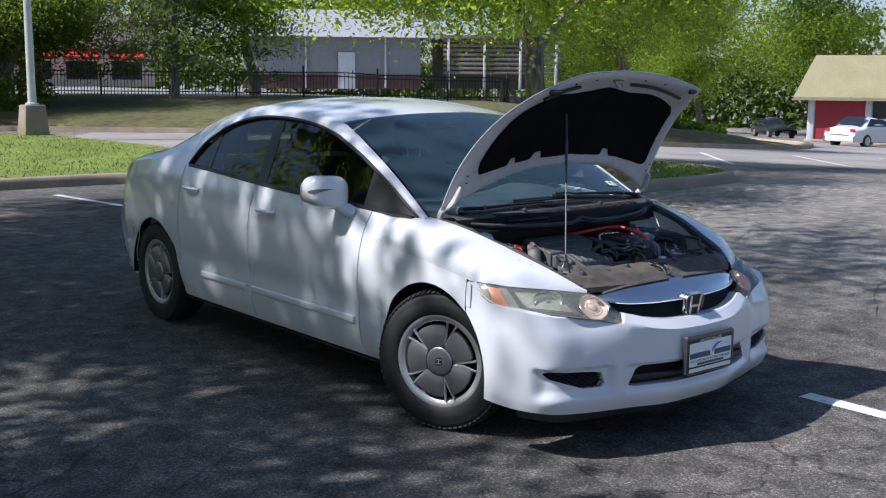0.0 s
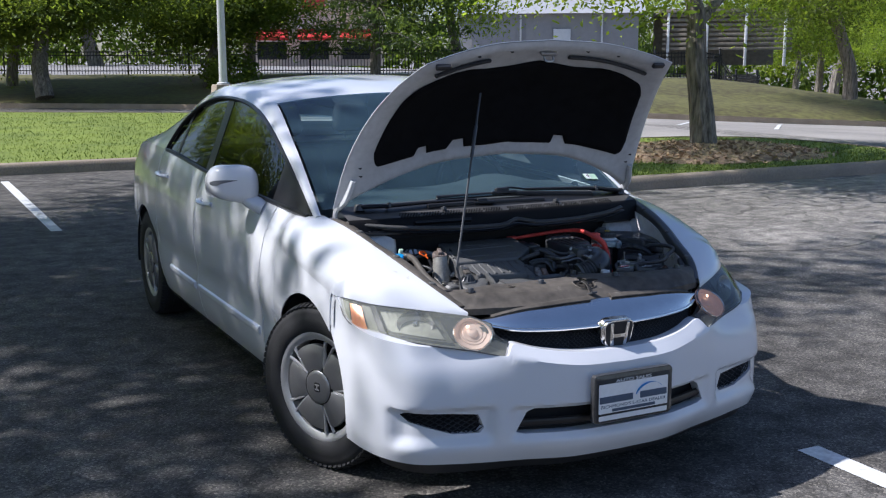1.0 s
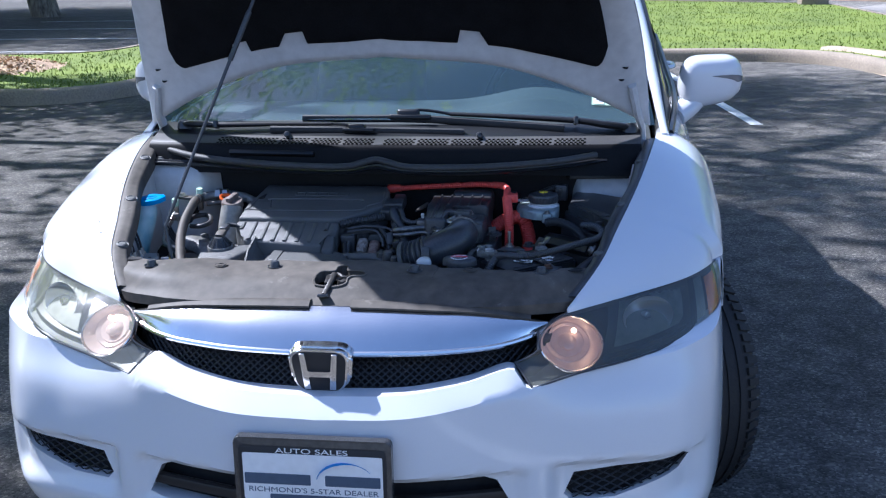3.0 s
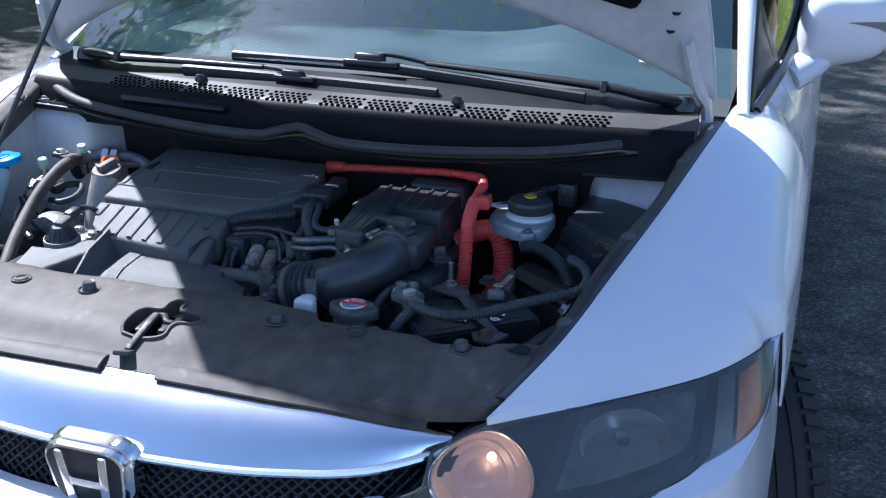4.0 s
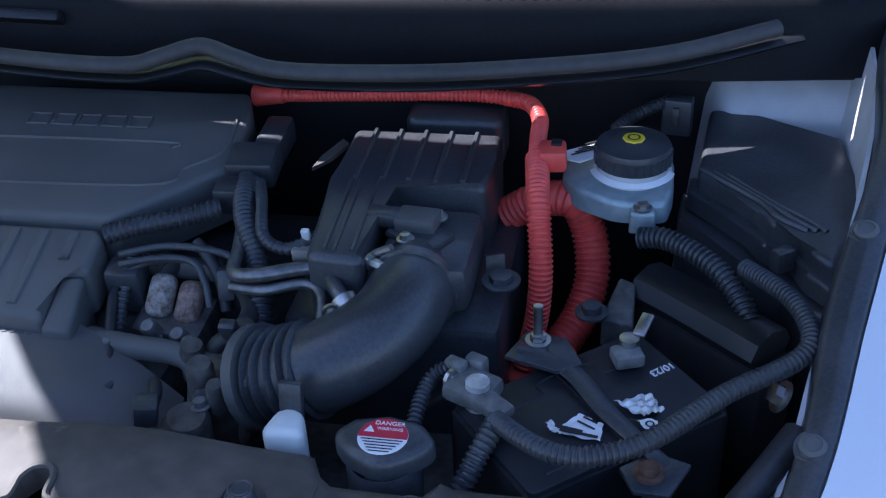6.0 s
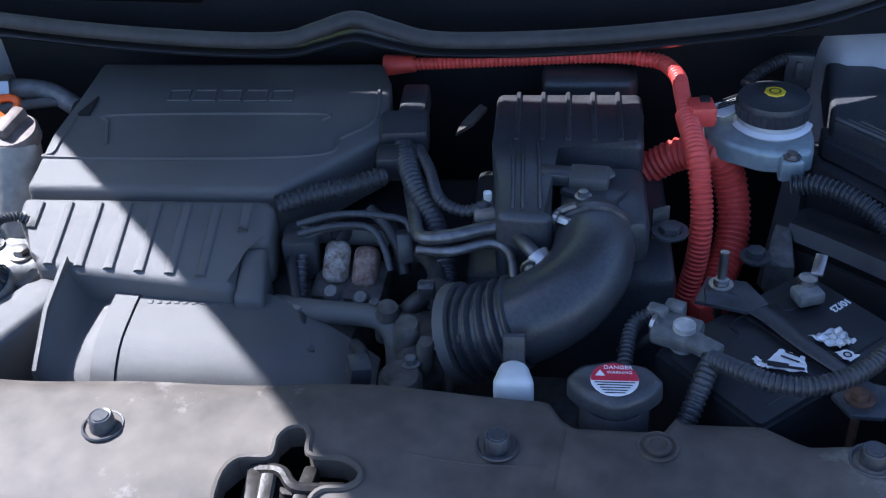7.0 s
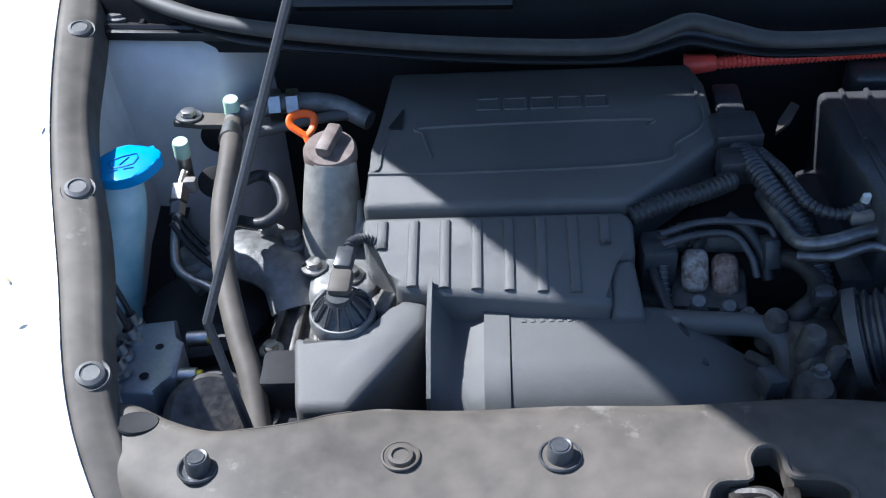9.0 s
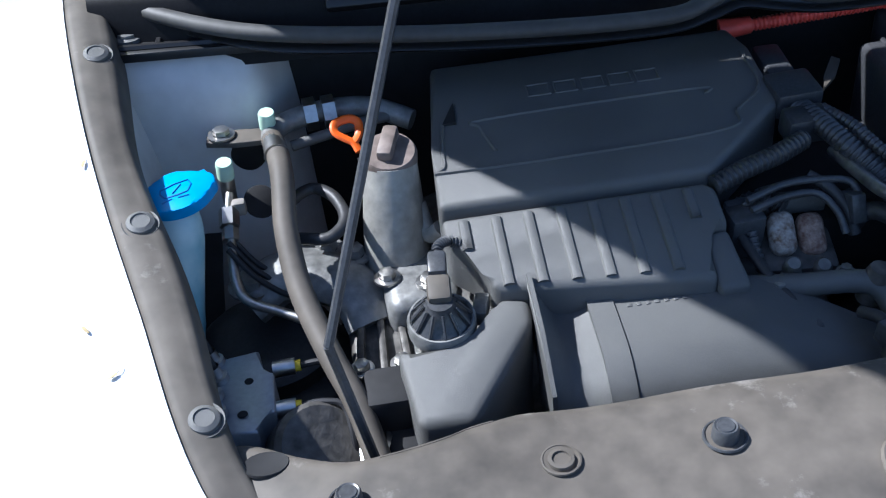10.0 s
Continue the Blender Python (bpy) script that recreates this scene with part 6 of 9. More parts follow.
    prism(bm, rounded(0.036, 0.032, 0.009), 0.0943, 0.0960)
    emblem = part("emblem", bm, INK, cap)
    for x in (-0.009, 0.009):
        part("emblem_bar", one(block, (0.005, 0.023, 0.0012), (x, 0, 0.0964)), SILVER, emblem)
    part("emblem_bar", one(block, (0.014, 0.005, 0.0012), (0, 0, 0.0964)), SILVER, emblem)
    return hub


for s in (-1, 1):
    wheel(s, YF, 23)
    wheel(s, YR, 0)
    # mirrors on the doors
    def shell(t, a, grow=0.0, s=s):
        full = max(0.03, 1 - abs(2 * t - 1) ** 4.5) ** 0.5
        h, d = 0.088 * full * (1 - 0.12 * t) + grow, 0.072 * max(0.05, 1 - abs(2 * t - 1) ** 4) ** 0.5 + grow
        up = math.copysign(abs(math.sin(a)) ** 0.6, math.sin(a))
        c = Vector((s * (0.80 + 0.205 * t), 1.50 + 0.05 * t, 1.005 - 0.012 * (1 - t)))
        return c + Vector((0, -d * math.copysign(abs(math.cos(a)) ** 0.6, math.cos(a)), h * up + (0.018 * t if up < 0 else 0.0) * -up))
    bm = bmesh.new()
    rings = [[bm.verts.new(shell(k / 20, 2 * math.pi * j / 28)) for j in range(28)] for k in range(21)]
    for p, q in zip(rings, rings[1:]):
        for j in range(28):
            bm.faces.new((p[j], p[(j + 1) % 28], q[(j + 1) % 28], q[j]))
    bm.faces.new(rings[0]), bm.faces.new(rings[-1][::-1])
    mirror = part("side_mirror", bm, PAINT, car, angle=60)
    bm = bmesh.new()
    tube(bm, [(s * 0.79, 1.44, 0.90), (s * 0.84, 1.48, 0.93), (s * 0.87, 1.50, 0.965)], lambda t: 0.045 - 0.01 * t, 12, flat=0.8)
    part("mirror_foot", bm, PAINT, mirror)
    bm = bmesh.new()
    sheet(bm, lambda t, v: shell(t, 0.02 + (0.10 - v * (0.012 + 0.30 * (t - 0.5))), 0.0025), steps(0.50, 0.985, 16), steps(0, 1, 4))
    part("turn_signal", bm, shader("grey_signal_lens", (0.16, 0.17, 0.19), 0.15, 0.3, vary=0.2), mirror, "grey turn signal strip")
    bm = bmesh.new()
    prism(bm, rounded(0.17, 0.12, 0.04), 0, 0.004, Matrix.Translation((s * 0.92, 1.585, 1.0)) @ pose(0, 0, 0, 90))
    part("mirror_glass", bm, MIRROR, mirror)

# ---- the open hood ----
REAR_EDGE = curve((0.0, (0.80, 1.150)), (0.5, (0.822, 1.11)), (0.8, (0.862, 1.03)), (1.0, (0.905, 0.955)))
FRONT_EDGE = curve((0.0, (0.440, 1.590)), (0.5, (0.432, 1.572)), (0.85, (0.418, 1.53)), (1.0, (0.415, 1.505)))
HALF = curve((0.0, 0.690), (0.3, 0.665), (0.6, 0.62), (0.85, 0.565), (1.0, 0.525))
BULGE = Vector((0, 0.70, 0.71))


def hood_skin(u, v, drop=0.0):
    a, b = REAR_EDGE(abs(u)), FRONT_EDGE(abs(u))
    p = Vector((u * HALF(v), a[0] + (b[0] - a[0]) * v, a[1] + (b[1] - a[1]) * v))
    return p + BULGE * (0.075 * 4 * v * (1 - v) * (0.95 + 0.05 * (1 - u * u)) - drop)


bm = bmesh.new()
us, vs = steps(-1, 1, 40), steps(0, 1, 24)
sheet(bm, hood_skin, us, vs)
thick(bm, 0.003)
hood = part("hood", bm, PAINT, car, "white hood, propped open", angle=60)
bm = bmesh.new()


def inner_skin(u, v):
    r = min(1, (1 - abs(u)) / 0.05, v / 0.03 + 0.0, (1 - v) / 0.04)
    return hood_skin(u * 0.995, 0.004 + 0.992 * v, 0.006 + 0.020 * max(0, min(1, r)))


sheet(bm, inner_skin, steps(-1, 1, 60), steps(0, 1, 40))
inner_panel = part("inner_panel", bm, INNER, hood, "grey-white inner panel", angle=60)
bm = bmesh.new()


def pad(u, v):
    """The felt pad: u across, v from its lower rim to its upper rim."""
    low = 0.105 + 0.07 * (abs(u) ** 3)
    low = low + (0.055 if 0.335 < abs(u) < 0.455 else 0.0) * (1 if 0.345 < abs(u) < 0.445 else 0.5)
    if -0.70 < u < -0.60:
        low += 0.05
    high = 0.775 - 0.035 * abs(u) + 0.018 * math.cos(u * 9)
    if abs(u) > 0.93:
        k = (abs(u) - 0.93) / 0.07
        low, high = low + 0.10 * k * k, high - 0.08 * k * k
    w = low + (high - low) * v
    edge = max(0, min(1, min(v, 1 - v) / 0.03, (1 - abs(u)) / 0.03))
    return hood_skin(u * 0.86, w, 0.028 + 0.012 * edge + 0.002 * noise.noise(Vector((u * 8, v * 6, 0))))


sheet(bm, pad, steps(-1, 1, 120), steps(0, 1, 26))
part("insulation_pad", bm, FELT, hood, "black felt insulation pad", angle=70)
for s in (-1, 1):
    bm = bmesh.new()
    block(bm, (0.055, 0.016, 0.02), hood_skin(s * 0.86, 0.965, 0.035), 0.004, (45, 0, s * 8))
    part("rubber_bumper", bm, RUBBER, hood)
for a, b in ((-0.80, -0.42), (0.18, 0.80)):
    bm = bmesh.new()
    tube(bm, [hood_skin(u, 0.865 - 0.03 * u * u, 0.036) for u in steps(a, b, 8)], 0.011, 8, n=1, flat=0.7)
    part("seal_strip", bm, RUBBER, hood)
bm = bmesh.new()
block(bm, (0.07, 0.03, 0.012), hood_skin(0, 0.90, 0.03), 0.003, (42, 0, 0))
tube(bm, [hood_skin(-0.03, 0.89, 0.025), hood_skin(-0.03, 0.875, 0.062), hood_skin(0.03, 0.875, 0.062), hood_skin(0.03, 0.89, 0.025)], 0.004, 8, n=3)
part("striker", bm, STEEL, hood)
for u, v in ((-0.92, 0.22), (-0.9, 0.16), (0.92, 0.22), (0.9, 0.16), (-0.55, 0.93), (0.55, 0.93), (-0.3, 0.93), (0.3, 0.93), (-0.64, 0.26), (-0.62, 0.86), (0.62, 0.86)):
    bm = bmesh.new()
    lathe(bm, [(0.0, 0.0015), (0.006, 0.0015), (0.0075, 0.0)], hood_skin(u, v, 0.0275), (225, 0, 0), 10)
    part("panel_hole", bm, DARK, hood)
for s in (-1, 1):
    bm = bmesh.new()
    tube(bm, [(s * 0.672, 0.93, 0.90), (s * 0.668, 0.918, 0.95), hood_skin(s * 0.955, 0.06, 0.03), hood_skin(s * 0.94, 0.16, 0.03)], 0.011, 8, flat=1.5)
    block(bm, (0.02, 0.06, 0.03), (s * 0.672, 0.935, 0.90), 0.004)
    part("hinge", bm, INNER, hood)
bm = bmesh.new()
tube(bm, [(-0.424, 0.326, 0.68), (-0.436, 0.335, 0.745), (-0.447, 0.345, 0.80)], 0.0042, 8)
tube(bm, [(-0.447, 0.345, 0.80), (-0.337, 0.460, 1.10), (-0.228, 0.574, 1.395)], 0.0042, 8, n=4)
tube(bm, [(-0.311, 0.488, 1.17), (-0.270, 0.530, 1.28)], 0.0068, 8, n=3)
part("prop_rod", bm, SATIN, car, "dark hood prop rod")

# dry seed husks lying on the fenders
HUSK = shader("dry_husk", (0.45, 0.36, 0.2), 0.8, vary=0.3)
for x, y, z, a in ((-0.624, 0.375, 0.776, 20), (-0.655, 0.585, 0.852, 80), (0.596, 0.272, 0.724, 50), (-0.648, 0.42, 0.791, 130)):
    bm = bmesh.new()
    lathe(bm, [(0.0, 0.0), (0.0022, 0.0004), (0.0026, 0.001), (0.0, 0.0018)], (0, 0, 0), (0, 0, 0), 8, 0, (1.9, 0.7))
    tube(bm, [(0.004, 0, 0.001), (0.007, 0.001, 0.0016), (0.010, 0.003, 0.001)], 0.0004, 5, 3)
    husk = part("seed_husk", bm, HUSK)
    husk.matrix_world = pose(x, y, z, 0, 14 if x > 0 else -14, a)
    tagged(husk, "tiny dry seed husk lying on the white fender", "husk", group="husks on the fender")

# ---- the engine bay ----
def slab(outline, top, deep, bevel=0.006, slope=0.0, y0=0.5, slope_x=0.0, x0=0.0, seg=3):
    """A moulded lid: an outline seen from above, whose top leans with y and x."""
    bm = bmesh.new()
    prism(bm, outline, top - deep, top, None, bevel, 0, seg)
    for v in bm.verts:
        v.co.z += (v.co.y - y0) * slope + (v.co.x - x0) * slope_x
    return bm


def bolt(at, parent, r=0.009, h=0.008, material=None, turn=(0, 0, 0), name="bolt"):
    bm = bmesh.new()
    lathe(bm, [(r * 1.5, 0), (r * 1.5, h * 0.25), (r * 0.95, h * 0.3)], at, turn, 16)
    lathe(bm, [(r * 0.95, h * 0.25), (r * 0.92, h * 0.95), (r * 0.75, h), (0, h)], at, turn, 6)
    return part(name, bm, material or STEEL, parent)


def slab_at(outline, s, lo, hi):
    """A flat plate on one side of the car."""
    return one(prism, [(s * x, y) for x, y in outline][::s], lo, hi, None, 0.003)


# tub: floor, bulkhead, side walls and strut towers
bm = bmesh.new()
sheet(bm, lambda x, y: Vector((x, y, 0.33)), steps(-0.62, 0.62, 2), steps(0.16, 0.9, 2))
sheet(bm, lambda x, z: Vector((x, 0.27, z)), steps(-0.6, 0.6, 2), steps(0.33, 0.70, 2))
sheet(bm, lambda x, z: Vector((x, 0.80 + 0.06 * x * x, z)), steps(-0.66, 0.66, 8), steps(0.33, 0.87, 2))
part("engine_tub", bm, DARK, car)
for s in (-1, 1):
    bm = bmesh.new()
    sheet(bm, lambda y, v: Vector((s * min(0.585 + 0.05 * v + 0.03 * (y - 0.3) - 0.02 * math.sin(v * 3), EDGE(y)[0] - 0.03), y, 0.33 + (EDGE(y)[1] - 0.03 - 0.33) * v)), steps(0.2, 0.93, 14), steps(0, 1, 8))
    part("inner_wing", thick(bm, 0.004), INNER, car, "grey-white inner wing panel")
    bm = bmesh.new()
    x_in, x_out, y_top, z_top = (0.472, 0.66, 0.752, 0.863) if s < 0 else (0.478, 0.66, 0.792, 0.830)
    def tower(u, v, s=s):
        """u from the inner corner to the wing, v from the foot to the top; the inner corner turns back."""
        back = max(0.0, 1 - u / 0.22) ** 1.6
        x = x_in + (x_out - x_in) * u - 0.014 * (1 - v)
        y = y_top - 0.050 * (1 - v) + 0.075 * back - 0.014 * math.sin(math.pi * min(1, u * 1.1)) * (0.4 + 0.6 * (1 - v))
        return Vector((s * x, y + 0.03 * max(0, v - 0.93) / 0.07 * 0.6, 0.47 + (z_top - 0.47) * v))
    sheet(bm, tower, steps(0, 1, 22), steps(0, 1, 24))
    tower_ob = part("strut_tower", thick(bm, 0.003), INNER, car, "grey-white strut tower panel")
    part("panel_seam", one(tube, [tower(u, 0.90 + 0.03 * u) + Vector((0, -0.001, 0)) for u in steps(0.22, 0.97, 10)], 0.0016, 6, 2), INNER, tower_ob)
    if s < 0:
        q = tower(0.30, 0.72)
        part("grommet_hole", one(lathe, [(0.0, 0.0015), (0.016, 0.0015), (0.019, 0.0)], q + Vector((0, -0.004, 0)), (84, 0, 0), 20), DARK, tower_ob)
    bm = slab_at([(0.665, y_top + 0.006), (x_in + 0.005, y_top - 0.014), (x_in - 0.01, y_top + 0.055), (0.655, y_top + 0.088)], s, z_top + 0.002, z_top + 0.012)
    shelf = part("cowl_shelf", bm, BLACK_TRIM, car, "black pressed shelf below the cowl")
    part("clip", one(lathe, [(0.017, 0.0), (0.0165, 0.004), (0.012, 0.005), (0.011, 0.008), (0.0, 0.009)], (s * 0.628, y_top + 0.038, z_top + 0.012), (0, 0, 0), 20), PLASTIC, shelf)
    part("shelf_rib", one(tube, [(s * 0.595, y_top + 0.012, z_top + 0.013), (s * 0.597, y_top + 0.07, z_top + 0.013)], 0.004, 6, 2), BLACK_TRIM, shelf)
    part("shelf_rib", one(tube, [(s * 0.655, y_top + 0.016, z_top + 0.013), (s * 0.50, y_top - 0.002, z_top + 0.013)], 0.004, 6, 2), BLACK_TRIM, shelf)
    bm = bmesh.new()
    for k in range(17):
        a0, a1 = math.pi * (k - 0.5) / 16, math.pi * (k + 0.5) / 16
        q = [Vector((s * w, YF + 0.37 * math.cos(a), 0.30 + 0.37 * math.sin(a))) for w, a in ((0.57, a0), (0.84, a0), (0.84, a1), (0.57, a1))]
        bm.faces.new([bm.verts.new(p) for p in q])
    part("wheel_liner", bm, DARK, car)
    bm = bmesh.new()
    for k in range(17):
        a0, a1 = math.pi * (k - 0.5) / 16, math.pi * (k + 0.5) / 16
        q = [Vector((s * w, YR + 0.37 * math.cos(a), 0.30 + 0.37 * math.sin(a))) for w, a in ((0.57, a0), (0.84, a0), (0.84, a1), (0.57, a1))]
        bm.faces.new([bm.verts.new(p) for p in q])
    part("wheel_liner", bm, DARK, car)
    # plastic cover along the rim of the fender
    bm = bmesh.new()
    def strip(y, v, s=s):
        e = EDGE(y)
        w = curve((0.0, (0.003, -0.012)), (0.12, (-0.003, 0.0)), (0.3, (-0.012, 0.001)), (0.6, (-0.028, -0.002)), (0.85, (-0.042, -0.010)), (1.0, (-0.046, -0.035)))(v)
        wob = 0.004 * math.sin(y * 23) * v * v
        return Vector((s * (e[0] + w[0] * (1.0 if s < 0 else 0.72) + wob), y, e[1] + w[1] + 0.004 * math.sin(y * 17) * v))
    sheet(bm, strip, steps(0.20, 0.90, 40), steps(0, 1, 12))
    rail_cover = part("fender_trim", thick(bm, 0.004), DUSTY if s < 0 else SATIN, car, "dusty black plastic trim along the fender")
    for y in (0.328, 0.513, 0.733):
        p = strip(y, 0.55)
        bm = bmesh.new()
        k = 0.78 if s < 0 else 0.62
        lathe(bm, [(r * k, h * k) for r, h in ((0.022, -0.008), (0.021, -0.001), (0.017, -0.003), (0.016, 0.002), (0.011, 0.0045), (0.0105, 0.003), (0.0, 0.003))], p, (14, s * -8, 0), 22)
        part("clip", bm, PLASTIC, rail_cover)
    bm = bmesh.new()
    sheet(bm, lambda y, v: Vector((s * (EDGE(y)[0] + 0.001 - 0.012 * v), y, EDGE(y)[1] - 0.003 - 0.012 * v)), steps(0.19, 0.92, 20), steps(0, 1, 2))
    part("fender_gap", bm, RUBBER, car)

# radiator cover between the headlights
REAR_RIM = curve((-0.545, 0.328), (-0.52, 0.322), (-0.48, 0.300), (-0.433, 0.285), (-0.38, 0.290), (-0.33, 0.302), (-0.30, 0.308), (-0.08, 0.308), (0.195, 0.300), (0.215, 0.270), (0.285, 0.268), (0.30, 0.286), (0.36, 0.286), (0.40, 0.262), (0.46, 0.268), (0.50, 0.290), (0.545, 0.310))
FRONT_RIM = curve((0.0, 0.112), (0.25, 0.122), (0.40, 0.146), (0.50, 0.195), (0.545, 0.235))
COVER_Z = curve((0.0, 0.692), (0.10, 0.700), (0.30, 0.722), (0.6, 0.734), (0.92, 0.738), (1.0, 0.732))


def slam(x, v):
    a, b = FRONT_RIM(abs(x)), REAR_RIM(x)
    z = COVER_Z(v) - 0.05 * max(0, abs(x) - 0.42)
    z += 0.0025 * math.sin(x * 14 + 1) * v + 0.002 * math.sin(x * 31) * v
    if 0.05 < x < 0.22 and v < 0.75:
        z -= 0.005 * math.sin((x - 0.05) / 0.17 * math.pi) * math.sin(v / 0.75 * math.pi)
    if 0.30 < abs(x) < 0.47 and v > 0.7 and x > 0:
        z -= 0.006 * (v - 0.7) / 0.3
    return Vector((x, a + (b - a) * v, z))


bm = bmesh.new()
us, vs = steps(-0.545, 0.545, 110), steps(0, 1, 26)
a = sheet(bm, slam, us, vs)
b = sheet(bm, lambda x, v: slam(x, v) + Vector((0, 0, -0.022)), us, vs)
for i in range(len(us) - 1):
    bm.faces.new((a[i][0], a[i + 1][0], b[i + 1][0], b[i][0]))
    bm.faces.new((a[i][-1], a[i + 1][-1], b[i + 1][-1], b[i][-1]))
for j in range(len(vs) - 1):
    bm.faces.new((a[0][j], a[0][j + 1], b[0][j + 1], b[0][j]))
    bm.faces.new((a[-1][j], a[-1][j + 1], b[-1][j + 1], b[-1][j]))
cover = part("radiator_cover", bm, DUSTY, car, "dusty grey plastic radiator cover with a latch opening", angle=35)
tool = bmesh.new()
LOBES = [(-0.044, 0.165), (-0.052, 0.18), (-0.051, 0.209), (-0.040, 0.2235), (-0.018, 0.2245), (-0.0145, 0.231), (-0.0145, 0.243), (-0.007, 0.2535), (0.006, 0.2545), (0.0125, 0.245), (0.013, 0.233), (0.018, 0.2255), (0.042, 0.2235), (0.056, 0.215), (0.0565, 0.205), (0.047, 0.198), (0.03, 0.196), (0.022, 0.186), (0.02, 0.168), (-0.01, 0.16)]
prism(tool, LOBES, 0.6, 0.8)
cut(cover, tool)
cover.data.polygons.foreach_set("use_smooth", [True] * len(cover.data.polygons))
cover.data.set_sharp_from_angle(angle=radians(35))


def smooth_flat(q):
    return [(p.x, p.y) for p in smooth_line([(x, y, 0) for x, y in q], 6)]


def on_cover(x, y):
    a, b = FRONT_RIM(abs(x)), REAR_RIM(x)
    return slam(x, min(max((y - a) / (b - a), 0), 1))


rim = bmesh.new()
tube(rim, [on_cover(x, y) + Vector((0, 0, 0.001)) for x, y in LOBES + LOBES[:1]], 0.0028, 6, n=3)
part("latch_rim", rim, DUSTY, cover)
for x, y, kind in ((-0.445, 0.244, 1), (-0.284, 0.252, 0), (-0.158, 0.250, 1), (0.159, 0.246, 1), (0.281, 0.247, 0), (0.437, 0.24, 1)):
    p = on_cover(x, y)
    bm = bmesh.new()
    if kind:
        lathe(bm, [(0.0175, 0.0), (0.0168, 0.0016), (0.0155, 0.0014), (0.0135, -0.0015), (0.0105, -0.0015)], p, n=28)
        lathe(bm, [(0.0108, -0.004), (0.0100, 0.010), (0.0088, 0.0118), (0.0072, 0.0112), (0.0066, 0.0122), (0.0, 0.0122)], p, n=24)
    else:
        lathe(bm, [(r * 0.84, h) for r, h in ((0.019, 0.0), (0.0185, 0.0015), (0.0168, 0.0018), (0.0145, -0.0015), (0.013, -0.001), (0.012, 0.0025), (0.0085, 0.003), (0.008, 0.0012), (0.0, 0.0012))], p, n=28)
    part("grommet", bm, DUSTY if kind == 0 else SATIN, cover)
for x, y in ((-0.508, 0.300), (0.506, 0.278)):
    bm = one(lathe, [(0.0, 0.001), (0.014, 0.001), (0.0165, 0.0018), (0.0175, 0.0)], on_cover(x, y - 0.006), (0, 0, 0), 20, 0, (1.1, 0.75))
    part("hole", bm, DARK, cover)
for s in (-1, 1):
    bm = bmesh.new()
    sheet(bm, lambda x, v: Vector((s * x, FRONT_RIM(x) - 0.012 + 0.03 * v, CHROME_TOP(min(x, 0.45))[1] + 0.0 + 0.008 * math.sin(v * 2.0))), steps(0.045, 0.42, 20), steps(0, 1, 5))
    part("cover_lip", thick(bm, 0.006), DUSTY, cover)
bm = bmesh.new()
for k in range(6):
    block(bm, (0.004, 0.010, 0.003), (-0.345 + k * 0.010, 0.150, 0.697), 0.001, (0, 0, 25))
part("vent_slot", bm, DARK, cover)
for q in ([(-0.419, 0.281), (-0.374, 0.287), (-0.342, 0.301), (-0.328, 0.305)], [(0.213, 0.301), (0.210, 0.255), (0.203, 0.207)], [(0.084, 0.234), (0.140, 0.229), (0.197, 0.228)]):
    part("moulded_ridge", one(tube, [on_cover(x, y) for x, y in smooth_flat(q)], 0.0010, 6, 1), DUSTY, cover)
# latch
bm = bmesh.new()
block(bm, (0.075, 0.05, 0.008), (-0.003, 0.205, 0.700), 0.002)
block(bm, (0.012, 0.055, 0.03), (-0.024, 0.195, 0.712), 0.003, (0, 0, 8))
block(bm, (0.012, 0.05, 0.03), (0.014, 0.2, 0.712), 0.003, (0, 0, -6))
tube(bm, [(-0.03, 0.222, 0.722), (-0.005, 0.214, 0.73), (0.01, 0.2, 0.728), (0.045, 0.205, 0.724)], 0.005, 8)
tube(bm, [(-0.012, 0.205, 0.735), (-0.012, 0.175, 0.728), (-0.02, 0.14, 0.708)], 0.0065, 8, flat=0.6)
GREASE = shader("greasy_steel", (0.022, 0.02, 0.018), 0.45, 0.1, vary=0.5, grain=120, blotch=30, bump=0.2, second=(0.05, 0.045, 0.04), spec=0.35)
latch = part("hood_latch", bm, GREASE, car, "greasy steel hood latch")
bm = bmesh.new()
block(bm, (0.024, 0.034, 0.007), (-0.02, 0.135, 0.706), 0.002, (-20, 0, 8))
part("release_lever", bm, SATIN, latch)
bm = bmesh.new()
lathe(bm, [(0.0, 0.012), (0.008, 0.011), (0.010, 0.0)], (0.002, 0.208, 0.708), (0, 0, 0), 14)
part("pivot", bm, GREASE, latch)

# cowl with its vents, seal and wipers
COWL = curve((0.0, (0.722, 0.852)), (0.3, (0.728, 0.884)), (0.5, (0.735, 0.912)), (0.56, (0.739, 0.921)), (0.62, (0.746, 0.926)), (0.8, (0.785, 0.938)), (1.0, (0.868, 0.960)))


def cowl(x, v):
    c = COWL(v)
    return Vector((x, c[0] + (0.10 + 0.04 * v) * x * x + 0.10 * abs(x) ** 5, c[1] - 0.02 * x * x * (1 - 0.5 * v)))


